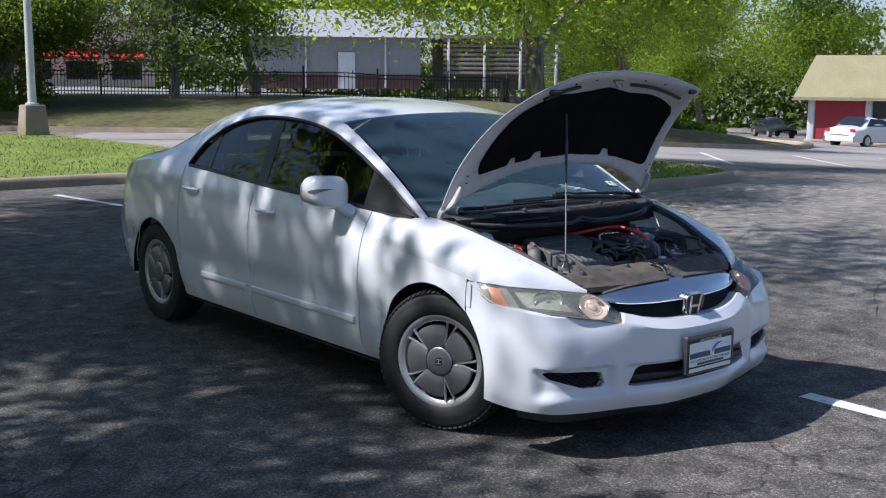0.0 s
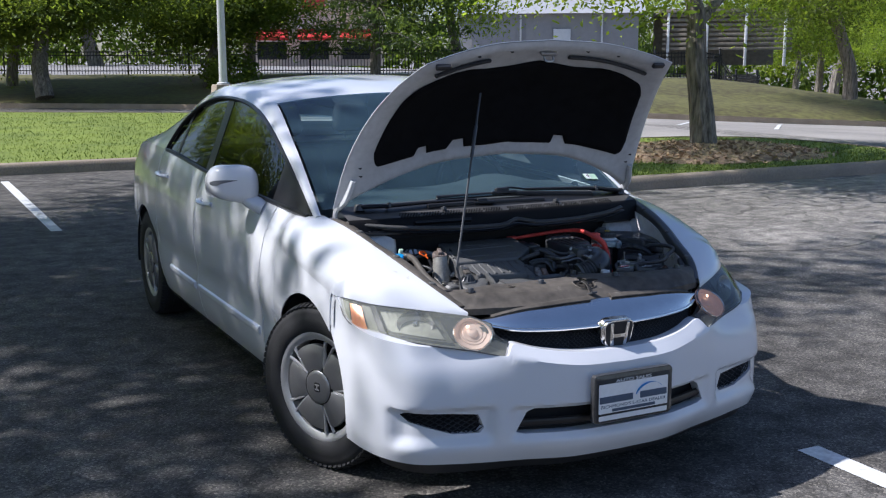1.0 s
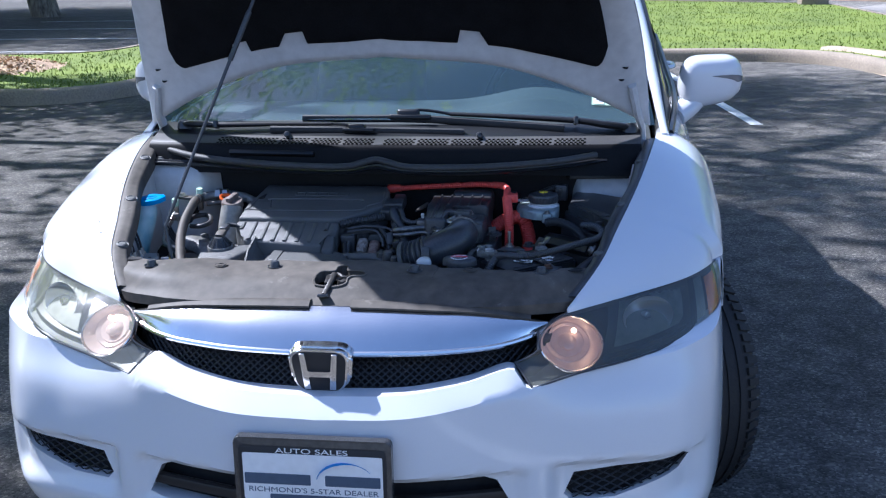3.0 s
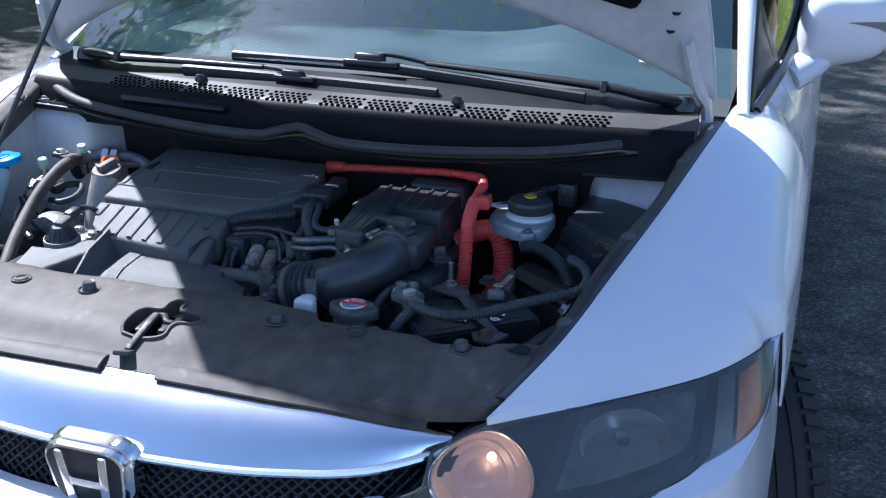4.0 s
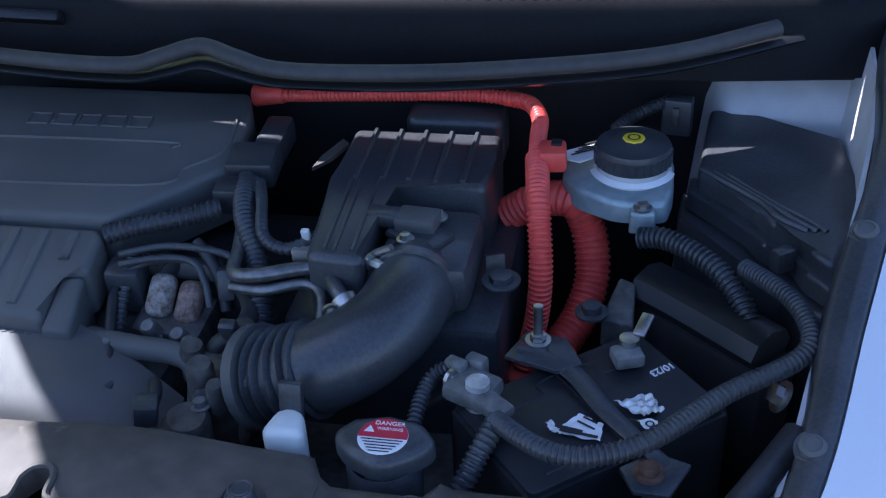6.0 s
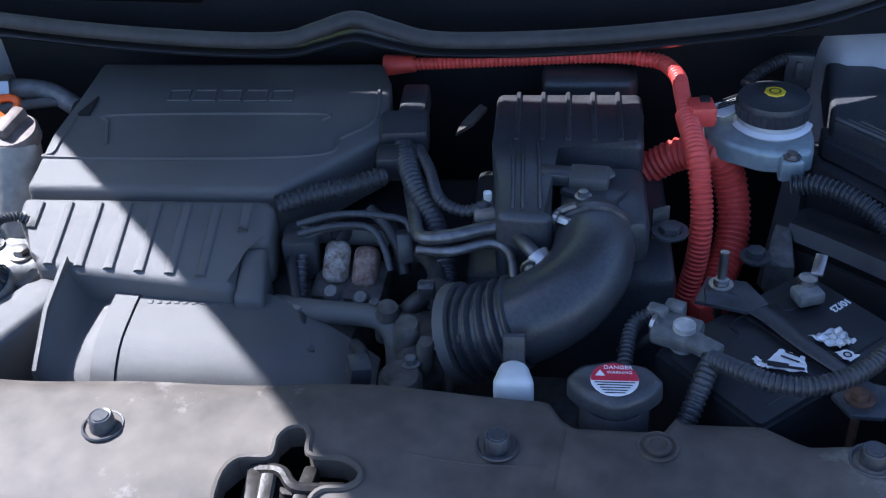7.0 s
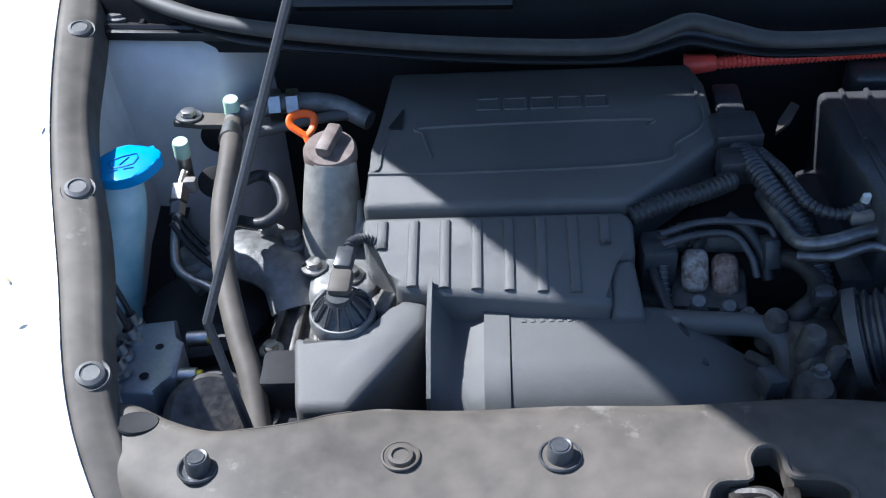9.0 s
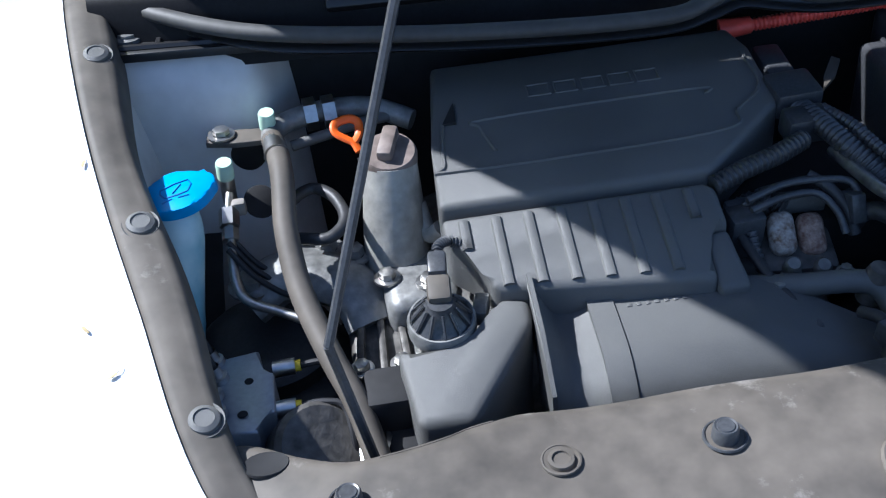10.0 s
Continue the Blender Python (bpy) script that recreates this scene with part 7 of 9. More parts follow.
bm = bmesh.new()
# front below the vents: base colour deepened to carry the hood's shade
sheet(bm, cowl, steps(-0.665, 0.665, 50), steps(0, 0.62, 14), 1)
sheet(bm, cowl, steps(-0.665, 0.665, 50), steps(0.62, 0.82, 8))
sheet(bm, cowl, steps(-0.665, 0.665, 50), steps(0.82, 1, 4), 2)
bmesh.ops.remove_doubles(bm, verts=bm.verts, dist=0.0005)
cowl_panel = part("cowl_panel", bm, [shader("dusty_cowl_plastic", (0.075, 0.072, 0.068), 0.5, vary=0.3, grain=300, blotch=9), shader("cowl_black_shaded", (0.009, 0.009, 0.010), 0.5, vary=0.3, grain=260, blotch=14, spec=0.15), shader("black_glass_border", (0.014, 0.015, 0.017), 0.4, vary=0.3, grain=200, blotch=20, spec=0.3)], car, "dusty black plastic cowl panel with vents", angle=50)
bm = bmesh.new()
for g in range(11):
    x0 = -0.46 + g * 0.0885 + (0.02 if g > 4 else 0)
    for i in range(7):
        for j in range(4):
            x = x0 + i * 0.0115 + (j % 2) * 0.0057
            p = cowl(x, 0.635 + j * 0.042)
            lathe(bm, [(0.0, 0.0005), (0.0043, 0.0005)], p, (16.5, 0, 0), 10)
tagged(part("vent_hole", bm, shader("open_hole", (0.003, 0.003, 0.003), 1.0, vary=0.2, spec=0.0), cowl_panel), kind="stuff")
for x in (-0.27, 0.247):
    bm = one(block, (0.014, 0.03, 0.016), cowl(x, 0.80) + Vector((0, 0, 0.006)), 0.005, (-16, 0, 0))
    part("washer_nozzle", bm, SATIN, cowl_panel)
bm = bmesh.new()
tube(bm, [(-0.655, 0.85, 0.905), (-0.592, 0.785, 0.900), (-0.488, 0.727, 0.892), (-0.335, 0.692, 0.885), (-0.187, 0.669, 0.882), (-0.085, 0.658, 0.884), (-0.045, 0.664, 0.892), (-0.008, 0.676, 0.899), (0.03, 0.666, 0.893), (0.08, 0.658, 0.884), (0.19, 0.664, 0.882), (0.30, 0.678, 0.884), (0.44, 0.702, 0.892), (0.55, 0.758, 0.900)], 0.0098, 10, flat=0.85)
seal_lip = bmesh.new()
tube(seal_lip, [(-0.655, 0.862, 0.888), (-0.488, 0.742, 0.876), (-0.335, 0.707, 0.869), (-0.187, 0.684, 0.866), (-0.085, 0.673, 0.868), (-0.045, 0.676, 0.874), (-0.008, 0.684, 0.879), (0.03, 0.678, 0.874), (0.08, 0.673, 0.868), (0.19, 0.679, 0.866), (0.30, 0.693, 0.868), (0.44, 0.717, 0.876), (0.57, 0.785, 0.884)], 0.018, 10, flat=0.35)
part("seal_channel", seal_lip, BLACK_TRIM, cowl_panel, angle=60)
part("bonnet_seal", bm, shader("grey_rubber_seal", (0.055, 0.054, 0.052), 0.6, vary=0.25, grain=90, blotch=12), car, "grey rubber seal along the cowl", angle=60)
bm = bmesh.new()
block(bm, (0.235, 0.02, 0.012), cowl(-0.30, 0.42) + Vector((0, -0.002, 0.003)), 0.003, (-38, 0, -4))
part("filter_flap", bm, BLACK_TRIM, cowl_panel)
# each wiper: the arm from its pivot, the thin stalk, the blade and the clip that joins them
WIPERS = (
    ([(0.636, 0.890, 0.950), (0.600, 0.878, 0.957), (0.564, 0.872, 0.962), (0.495, 0.873, 0.971), (0.319, 0.880, 0.980), (0.157, 0.888, 0.986)], [(0.157, 0.888, 0.986), (0.105, 0.889, 0.994), (0.066, 0.889, 0.996), (0.035, 0.889, 0.986)], [(-0.252, 0.893, 0.972), (-0.09, 0.886, 0.973), (0.076, 0.882, 0.973), (0.28, 0.870, 0.962), (0.465, 0.856, 0.952)], (0.050, 0.885, 0.980), 1.0),
    ([(-0.590, 0.885, 0.958), (-0.560, 0.868, 0.961), (-0.485, 0.846, 0.962), (-0.318, 0.841, 0.965), (-0.157, 0.838, 0.966)], [(-0.157, 0.838, 0.966), (-0.115, 0.826, 0.966), (-0.080, 0.816, 0.962), (-0.06, 0.815, 0.955)], [(-0.325, 0.826, 0.951), (-0.19, 0.824, 0.951), (-0.051, 0.823, 0.950), (0.203, 0.816, 0.947)], (-0.080, 0.818, 0.955), 0.75),
)
for way, stalk, edge, joint, k in WIPERS:
    arm = part("wiper", one(tube, way, lambda t: (0.017 if t < 0.35 else 0.017 - 0.008 * (t - 0.35) / 0.65) * (0.8 + 0.2 * k), 12, flat=0.6), BLACK_TRIM, car, "black windscreen wiper")
    part("pivot_cap", one(lathe, [(0.0, 0.016), (0.016, 0.014), (0.021, 0.0), (0.021, -0.012)], Vector(way[0]) - Vector((0, 0, 0.004)), (-14, 0, 0), 20), SATIN, arm)
    part("knuckle", one(block, (0.012, 0.036, 0.022), Vector(way[3 if k == 1 else 2]), 0.004, (-14, 0, 4)), SATIN, arm)
    part("stalk", one(tube, stalk, 0.0042, 8, 6), BLACK_TRIM, arm)
    part("blade", one(tube, edge, 0.0085, 8, flat=1.25), INK, arm)
    bm = bmesh.new()
    block(bm, (0.115 * k, 0.034 * k, 0.014 * k), Vector(joint) - Vector((0, 0, 0.003)), 0.005 * k, (-14, 0, -4), 3)
    block(bm, (0.062 * k, 0.026 * k, 0.026 * k), Vector(joint) + Vector((-0.006, 0, 0.006 * k)), 0.009 * k, (-14, 0, -4), 3)
    part("blade_clip", bm, BLACK_TRIM, arm)

# engine cover, in two lids
lid = part("engine_cover", slab([(-0.338, 0.5455), (-0.334, 0.625), (-0.319, 0.75), (0.007, 0.75), (0.020, 0.716), (0.023, 0.628), (-0.072, 0.5455)], 0.774, 0.06, 0.007, 0.20, 0.54), PLASTIC, car, "black moulded engine cover")
def on_lid(x, y, up=0.0):
    return Vector((x, y, 0.774 + (y - 0.54) * 0.20 + up))
for k in range(5):
    x = -0.2125 + k * 0.0288
    part("raised_mark", one(tube, [on_lid(x + a * 0.0115, 0.690 + b * 0.0085, 0.0006) for a, b in ((-1, -1), (-1, -0.98), (-1, 1), (-0.98, 1), (1, 1), (1, 0.98), (1, -1), (0.98, -1), (-1, -1))], 0.0013, 6, 1), PLASTIC, lid)
for q in ([(-0.318, 0.660), (-0.324, 0.600), (-0.312, 0.589), (-0.055, 0.594), (-0.022, 0.622), (0.010, 0.652), (0.008, 0.706)], [(-0.271, 0.610), (-0.280, 0.645), (-0.272, 0.657), (-0.058, 0.660), (-0.046, 0.650)]):
    part("moulded_line", one(tube, [on_lid(x, y, 0.0003) for x, y in q], 0.0022, 6, 6), PLASTIC, lid)
bm = slab([(-0.318, 0.655), (-0.304, 0.655), (-0.303, 0.685)], 0.803, 0.004, 0.0, 0.2, 0.67)
part("pocket", bm, DARK, lid)
ribbed = part("front_cover", slab([(-0.338, 0.5385), (-0.336, 0.512), (-0.322, 0.502), (-0.309, 0.490), (-0.302, 0.474), (-0.303, 0.460), (-0.288, 0.455), (-0.099, 0.435), (-0.101, 0.484), (-0.074, 0.489), (-0.074, 0.531), (-0.084, 0.5385)], 0.769, 0.05, 0.007, 0.33, 0.54), PLASTIC, car, "black ribbed front engine cover")
for k in range(8):
    x = -0.317 + k * 0.0307
    y1 = 0.510 if k == 0 else 0.503 if k == 7 else 0.460 - 0.002 * k
    bm = bmesh.new()
    tube(bm, [(x, y, 0.7685 + (y - 0.54) * 0.33) for y in (0.530, 0.5, y1)], 0.0058, 8, n=4, flat=0.7)
    part("rib", bm, PLASTIC, ribbed)
resonator = part("resonator_box", slab([(-0.396, 0.420), (-0.386, 0.338), (-0.337, 0.336), (-0.272, 0.425), (-0.270, 0.452), (-0.298, 0.458), (-0.306, 0.444), (-0.320, 0.414), (-0.350, 0.399)], 0.712, 0.13, 0.009, 0.22, 0.37), PLASTIC, car, "black plastic resonator box")
SECTION = curve((0.0, (0.330, 0.612)), (0.18, (0.337, 0.655)), (0.34, (0.352, 0.688)), (0.5, (0.376, 0.706)), (0.75, (0.415, 0.714)), (1.0, (0.454, 0.717)))


def intake_skin(x, v, up=0.0):
    """The section of the air intake, which drops and narrows towards its far end."""
    c = SECTION(v)
    end = max(0.0, (x + 0.075) / 0.115)
    y = c[0] + 0.010 * max(0.0, (-0.20 - x) / 0.07) - 0.045 * end * v
    return Vector((x, y, c[1] - 0.040 * end ** 1.4 + up))


bm = bmesh.new()
sheet(bm, lambda x, v: intake_skin(x, v, -0.004 + 0.030 * max(0.0, 1 - (x + 0.268) / 0.022) ** 1.6 * (0.35 + 0.65 * v) - 0.008 * math.sin(math.pi * min(1.0, max(0.0, (x + 0.262) / 0.045)))), steps(-0.268, -0.216, 18), steps(0, 1, 20))
part("intake_scoop", thick(bm, 0.004), PLASTIC, car, "black plastic intake scoop", angle=60)
part("scoop_cheek", one(prism, [(0.342, 0.625), (0.352, 0.70), (0.40, 0.733), (0.462, 0.750), (0.462, 0.640)], -0.2705, -0.2665, Matrix(((0, 0, 1, 0), (1, 0, 0, 0), (0, 1, 0, 0), (0, 0, 0, 1)))), PLASTIC, car, "upright cheek of the intake scoop")
bm = bmesh.new()
sheet(bm, lambda x, v: intake_skin(x, v, 0.002), steps(-0.219, -0.1955, 6), steps(0, 1, 20))
part("scoop_band", thick(bm, 0.006), PLASTIC, car, angle=60)
bm = bmesh.new()
sheet(bm, lambda x, v: intake_skin(x, v), steps(-0.1945, 0.04, 30), steps(0, 1, 20))
sheet(bm, lambda x, v: intake_skin(x, 1) + Vector((0, 0, -0.08 * v)), steps(-0.1945, 0.04, 30), steps(0, 1, 2))
bmesh.ops.remove_doubles(bm, verts=bm.verts, dist=0.0004)
intake = part("intake_duct", bm, PLASTIC, car, "black plastic intake duct", angle=60)
bm = bmesh.new()
for k in range(9):
    block(bm, (0.0045, 0.0045, 0.0014), (-0.182 + k * 0.0085, 0.436, 0.7160), 0.0004, (0, 0, 10 * (k % 3)))
part("moulded_code", bm, PLASTIC, intake)
part("duct_wall", slab([(-0.1, 0.43), (-0.1, 0.485), (-0.076, 0.487), (-0.07, 0.43)], 0.745, 0.06, 0.005, 0.4, 0.48), PLASTIC, car)

# air box with its sensor and the intake hose
airbox = part("air_box", slab([(0.146, 0.474), (0.136, 0.60), (0.136, 0.702), (0.290, 0.702), (0.289, 0.65), (0.287, 0.597), (0.194, 0.597), (0.198, 0.470)], 0.800, 0.13, 0.008, 0.03, 0.6), SATIN, car, "black ribbed air filter box")
for x in (0.160, 0.186, 0.212, 0.238, 0.264):
    bm = one(tube, [(x, y, 0.8005 + (y - 0.6) * 0.03) for y in (0.697, 0.65, 0.603)], 0.003, 6, 4)
    part("rib", bm, SATIN, airbox)
for x in (0.158, 0.167, 0.183):
    bm = one(tube, [(x - (y - 0.6) * 0.03, y, 0.8 + (y - 0.6) * 0.03) for y in (0.60, 0.54, 0.482)], 0.0022, 6, 4)
    part("rib", bm, SATIN, airbox)
part("air_box_base", one(block, (0.20, 0.20, 0.14), (0.215, 0.575, 0.655), 0.01), SATIN, airbox)
part("sensor_seat", one(block, (0.085, 0.105, 0.05), (0.245, 0.535, 0.758), 0.012), SATIN, airbox)
part("rear_box", one(block, (0.105, 0.05, 0.06), (0.235, 0.748, 0.778), 0.012, (0, 0, 0), 3), SATIN, airbox)
sensor = part("air_flow_sensor", one(block, (0.038, 0.028, 0.016), (0.232, 0.545, 0.792), 0.003, (0, 0, -6)), PLASTIC, car, "black air flow sensor with two screws")
part("plug", one(block, (0.034, 0.02, 0.014), (0.199, 0.548, 0.793), 0.003, (0, 0, -6)), SATIN, sensor)
part("flange", one(block, (0.055, 0.034, 0.006), (0.236, 0.532, 0.785), 0.002, (0, 0, -30)), SATIN, sensor)
bolt((0.249, 0.558, 0.788), sensor, 0.0055, 0.007)
bolt((0.226, 0.518, 0.788), sensor, 0.0055, 0.007)
GREASY = shader("greasy_pipe", (0.17, 0.17, 0.17), 0.36, 0.7, vary=0.6, grain=90, blotch=25)
HOSE = [(0.236, 0.515, 0.752), (0.236, 0.478, 0.757), (0.229, 0.444, 0.754), (0.211, 0.417, 0.748), (0.186, 0.403, 0.738), (0.168, 0.400, 0.730)]
hose = part("intake_hose", one(tube, HOSE, lambda t: 0.038 + 0.001 * t, 22, 10), SATIN, car, "smooth black rubber intake hose")
bm = bmesh.new()
tube(bm, [(0.172, 0.401, 0.732), (0.148, 0.402, 0.722), (0.122, 0.407, 0.712)], 0.0405, 24, 10, 0.006, 0.0105)
part("bellows", bm, SATIN, hose)
bm = bmesh.new()
tube(bm, [(0.123, 0.407, 0.712), (0.113, 0.409, 0.708)], 0.047, 28, 2)
part("hose_collar", bm, PLASTIC, hose)
bm = bmesh.new()
tube(bm, [(0.236, 0.492, 0.756), (0.236, 0.483, 0.757)], 0.0415, 28, 2)
tube(bm, [(0.19, 0.493, 0.775), (0.205, 0.492, 0.789), (0.22, 0.49, 0.797)], 0.004, 8, 4)
clamp = part("hose_clamp", bm, GREASY, hose, "dull steel band clamp")
bolt((0.2, 0.486, 0.785), clamp, 0.005, 0.016, turn=(90, 0, 60))

# throttle body, valves and pipework behind the radiator
throttle = part("throttle_body", one(block, (0.06, 0.075, 0.085), (0.080, 0.416, 0.672), 0.012, (0, 10, 12)), OILY, car, "oily cast alloy throttle body")
for x, y, z, r, h in ((0.070, 0.392, 0.722, 0.012, 0.014), (0.092, 0.444, 0.724, 0.011, 0.016), (0.066, 0.358, 0.690, 0.020, 0.016), (0.046, 0.430, 0.704, 0.012, 0.020), (0.088, 0.376, 0.716, 0.008, 0.012)):
    bm = one(lathe, [(r, -0.02), (r, h * 0.6), (r * 0.8, h), (0.0, h)], (x, y, z), (8, 6, 0), 16)
    part("boss", bm, OILY, throttle)
part("flange", one(block, (0.010, 0.080, 0.075), (0.108, 0.410, 0.700), 0.006, (0, 10, 6)), OILY, throttle)
valves = part("valve_block", one(block, (0.075, 0.055, 0.06), (0.0, 0.505, 0.675), 0.008, (14, 0, -6)), OILY, car, "cast alloy valve block with two solenoids")
CHALK = shader("corroded_can", (0.20, 0.12, 0.07), 0.75, vary=0.4, grain=260, blotch=90, second=(0.46, 0.42, 0.37), bump=0.3)
RUSTY_CAN = shader("rust_stained_can", (0.17, 0.065, 0.035), 0.8, vary=0.5, grain=260, blotch=70, second=(0.33, 0.25, 0.20), bump=0.3)
for x, y, z, m in ((-0.014, 0.506, 0.706, CHALK), (0.015, 0.504, 0.701, RUSTY_CAN)):
    sol = part("solenoid", one(block, (0.026, 0.022, 0.044), (x, y, z + 0.010), 0.0100, (-50, 0, -4), 4), m, valves, "chalky solenoid can" if m is CHALK else "rust-stained solenoid can")
    part("terminal", one(lathe, [(0.0085, -0.01), (0.0085, 0.012), (0.006, 0.015), (0.0, 0.015)], (x, y - 0.030, z - 0.010), (30, 0, -6), 14), ALLOY, sol)
    part("collar", one(lathe, [(0.0105, -0.006), (0.0105, 0.0), (0.008, 0.002)], (x, y - 0.030, z - 0.012), (30, 0, -6), 14), ALLOY, sol)
part("bracket", one(block, (0.085, 0.014, 0.02), (-0.005, 0.535, 0.73), 0.003, (0, 0, -3)), PLASTIC, valves)
for q, r, rd, m, name, lab in (
    ([(-0.075, 0.535, 0.762), (-0.045, 0.545, 0.768), (-0.005, 0.558, 0.772), (0.03, 0.575, 0.775)], 0.0095, 0.002, SATIN, "wiring_loom", "black corrugated wiring loom"),
    ([(0.035, 0.665, 0.775), (0.048, 0.60, 0.782), (0.062, 0.555, 0.776), (0.085, 0.515, 0.757), (0.098, 0.47, 0.725), (0.100, 0.44, 0.69)], 0.0105, 0.002, SATIN, "wiring_loom", "black corrugated wiring loom"),
    ([(0.06, 0.61, 0.785), (0.075, 0.57, 0.786), (0.09, 0.525, 0.779), (0.115, 0.508, 0.777), (0.138, 0.512, 0.785), (0.165, 0.532, 0.79), (0.186, 0.545, 0.793)], 0.0055, 0.0015, SATIN, "sensor_cable", "thin black sheathed cable"),
    ([(-0.006, 0.522, 0.735), (-0.016, 0.532, 0.738), (-0.03, 0.54, 0.735), (-0.06, 0.53, 0.73)], 0.009, 0.003, SATIN, "wiring_loom", "black corrugated wiring loom"),
    ([(-0.045, 0.525, 0.745), (-0.046, 0.48, 0.71), (-0.036, 0.44, 0.68), (-0.025, 0.41, 0.66)], 0.0055, 0.0018, SATIN, "wiring_loom", "thin black corrugated loom"),
):
    part(name, one(tube, q, r, 12, 8, rd, 0.0058), m, car, lab)
for q, r, m, name, lab in (
    ([(0.055, 0.565, 0.765), (0.064, 0.525, 0.762), (0.074, 0.484, 0.764), (0.100, 0.478, 0.768), (0.138, 0.490, 0.770), (0.158, 0.488, 0.771), (0.176, 0.462, 0.769), (0.19, 0.446, 0.762)], 0.0068, GREASY, "coolant_pipe", "bent bright metal pipe"),
    ([(0.072, 0.476, 0.754), (0.105, 0.470, 0.757), (0.140, 0.480, 0.760), (0.158, 0.470, 0.757), (0.164, 0.445, 0.745)], 0.005, GREASY, "coolant_pipe", "bent bright metal pipe"),
    ([(0.060, 0.512, 0.710), (0.067, 0.507, 0.727), (0.078, 0.494, 0.734), (0.090, 0.470, 0.732), (0.087, 0.448, 0.728), (0.071, 0.436, 0.720), (0.058, 0.440, 0.700)], 0.0092, RUBBER, "coolant_hose", "black rubber coolant hose"),
    ([(-0.066, 0.455, 0.700), (-0.018, 0.440, 0.706), (0.030, 0.432, 0.708), (0.049, 0.424, 0.702), (0.057, 0.408, 0.688), (0.058, 0.385, 0.660)], 0.0112, PLASTIC, "coolant_hose", "black rubber coolant hose"),
    ([(0.0, 0.41, 0.68), (0.0, 0.375, 0.665), (0.012, 0.34, 0.64)], 0.0095, RUBBER, "coolant_hose", "black rubber coolant hose"),
    ([(-0.03, 0.53, 0.752), (0.01, 0.533, 0.756), (0.035, 0.535, 0.75), (0.05, 0.515, 0.735)], 0.0036, SATIN, "fuel_line", "black plastic line"),
    ([(-0.05, 0.505, 0.74), (-0.02, 0.518, 0.748), (0.015, 0.52, 0.75)], 0.0036, SATIN, "fuel_line", "black plastic line"),
):
    part(name, one(tube, q, r, 12), m, car, lab)
part("pipe_clamp", one(tube, [(0.184, 0.453, 0.766), (0.192, 0.444, 0.760)], 0.0125, 14, 2), STEEL, car, "steel band clamp")
bolt((0.176, 0.437, 0.765), car, 0.005, 0.012, turn=(90, 0, 30))
part("cable_clip", one(block, (0.024, 0.016, 0.014), (0.136, 0.506, 0.776), 0.003), TAN, car, "pale plastic cable clip")
part("clip_tab", one(block, (0.008, 0.006, 0.022), (0.137, 0.511, 0.789), 0.002, (20, 0, 0)), WHITE_PLASTIC, car)
for at, sz, tn in (((0.045, 0.70, 0.78), (0.03, 0.07, 0.03), 0), ((0.042, 0.645, 0.785), (0.05, 0.045, 0.03), 4), ((0.04, 0.60, 0.775), (0.045, 0.03, 0.03), 2), ((-0.05, 0.515, 0.72), (0.035, 0.03, 0.05), 5)):
    part("connector", one(block, sz, at, 0.005, (6, 0, tn)), SATIN, car, "black wiring connector")
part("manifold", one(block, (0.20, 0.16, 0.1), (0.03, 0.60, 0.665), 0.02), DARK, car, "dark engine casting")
part("gearbox", one(block, (0.34, 0.3, 0.2), (0.25, 0.47, 0.50), 0.05, (0, 0, 0), 3), OILY, car, "dull alloy gearbox casing")
part("engine_block", one(block, (0.38, 0.30, 0.32), (-0.17, 0.57, 0.53), 0.03), OILY, car, "dull alloy engine block")
part("foil_shield", slab([(0.092, 0.675), (0.110, 0.690), (0.124, 0.712), (0.116, 0.718), (0.098, 0.692)], 0.775, 0.004, 0.0, 0.3, 0.7), DUSTY, car, "bent dull heat shield")

# orange high-voltage conduits
HV = [(0.005, 0.768, 0.803), (0.055, 0.762, 0.808), (0.112, 0.757, 0.813), (0.237, 0.751, 0.821), (0.290, 0.744, 0.822)]
conduit = part("power_conduit", one(tube, HV, 0.0070, 14, 10, 0.0015, 0.0048), ORANGE, car, "orange corrugated high-voltage conduit")
part("bend", one(tube, [(0.286, 0.745, 0.822), (0.312, 0.734, 0.822), (0.326, 0.705, 0.820), (0.328, 0.672, 0.816), (0.330, 0.640, 0.810)], 0.0080, 16, 8, 0.0014, 0.0048), ORANGE, conduit)
part("down_run", one(tube, [(0.330, 0.642, 0.810), (0.335, 0.602, 0.800), (0.339, 0.574, 0.783), (0.343, 0.554, 0.74), (0.340, 0.546, 0.69), (0.328, 0.542, 0.635)], 0.0108, 14, 10, 0.0018, 0.0048), ORANGE, conduit)
part("clamp_block", one(block, (0.026, 0.03, 0.022), (0.345, 0.642, 0.812), 0.004, (0, 0, 6)), ORANGE, conduit)
part("clamp_slot", one(block, (0.010, 0.012, 0.003), (0.348, 0.648, 0.8235), 0.001), DARK, conduit)
part("boot", one(block, (0.032, 0.03, 0.03), (0.326, 0.540, 0.618), 0.005, (0, 0, 20)), ORANGE, conduit)
part("boot", one(tube, [(0.006, 0.768, 0.803), (0.022, 0.766, 0.805), (0.04, 0.764, 0.807)], lambda t: 0.0125 - 0.003 * t, 12), ORANGE, conduit)
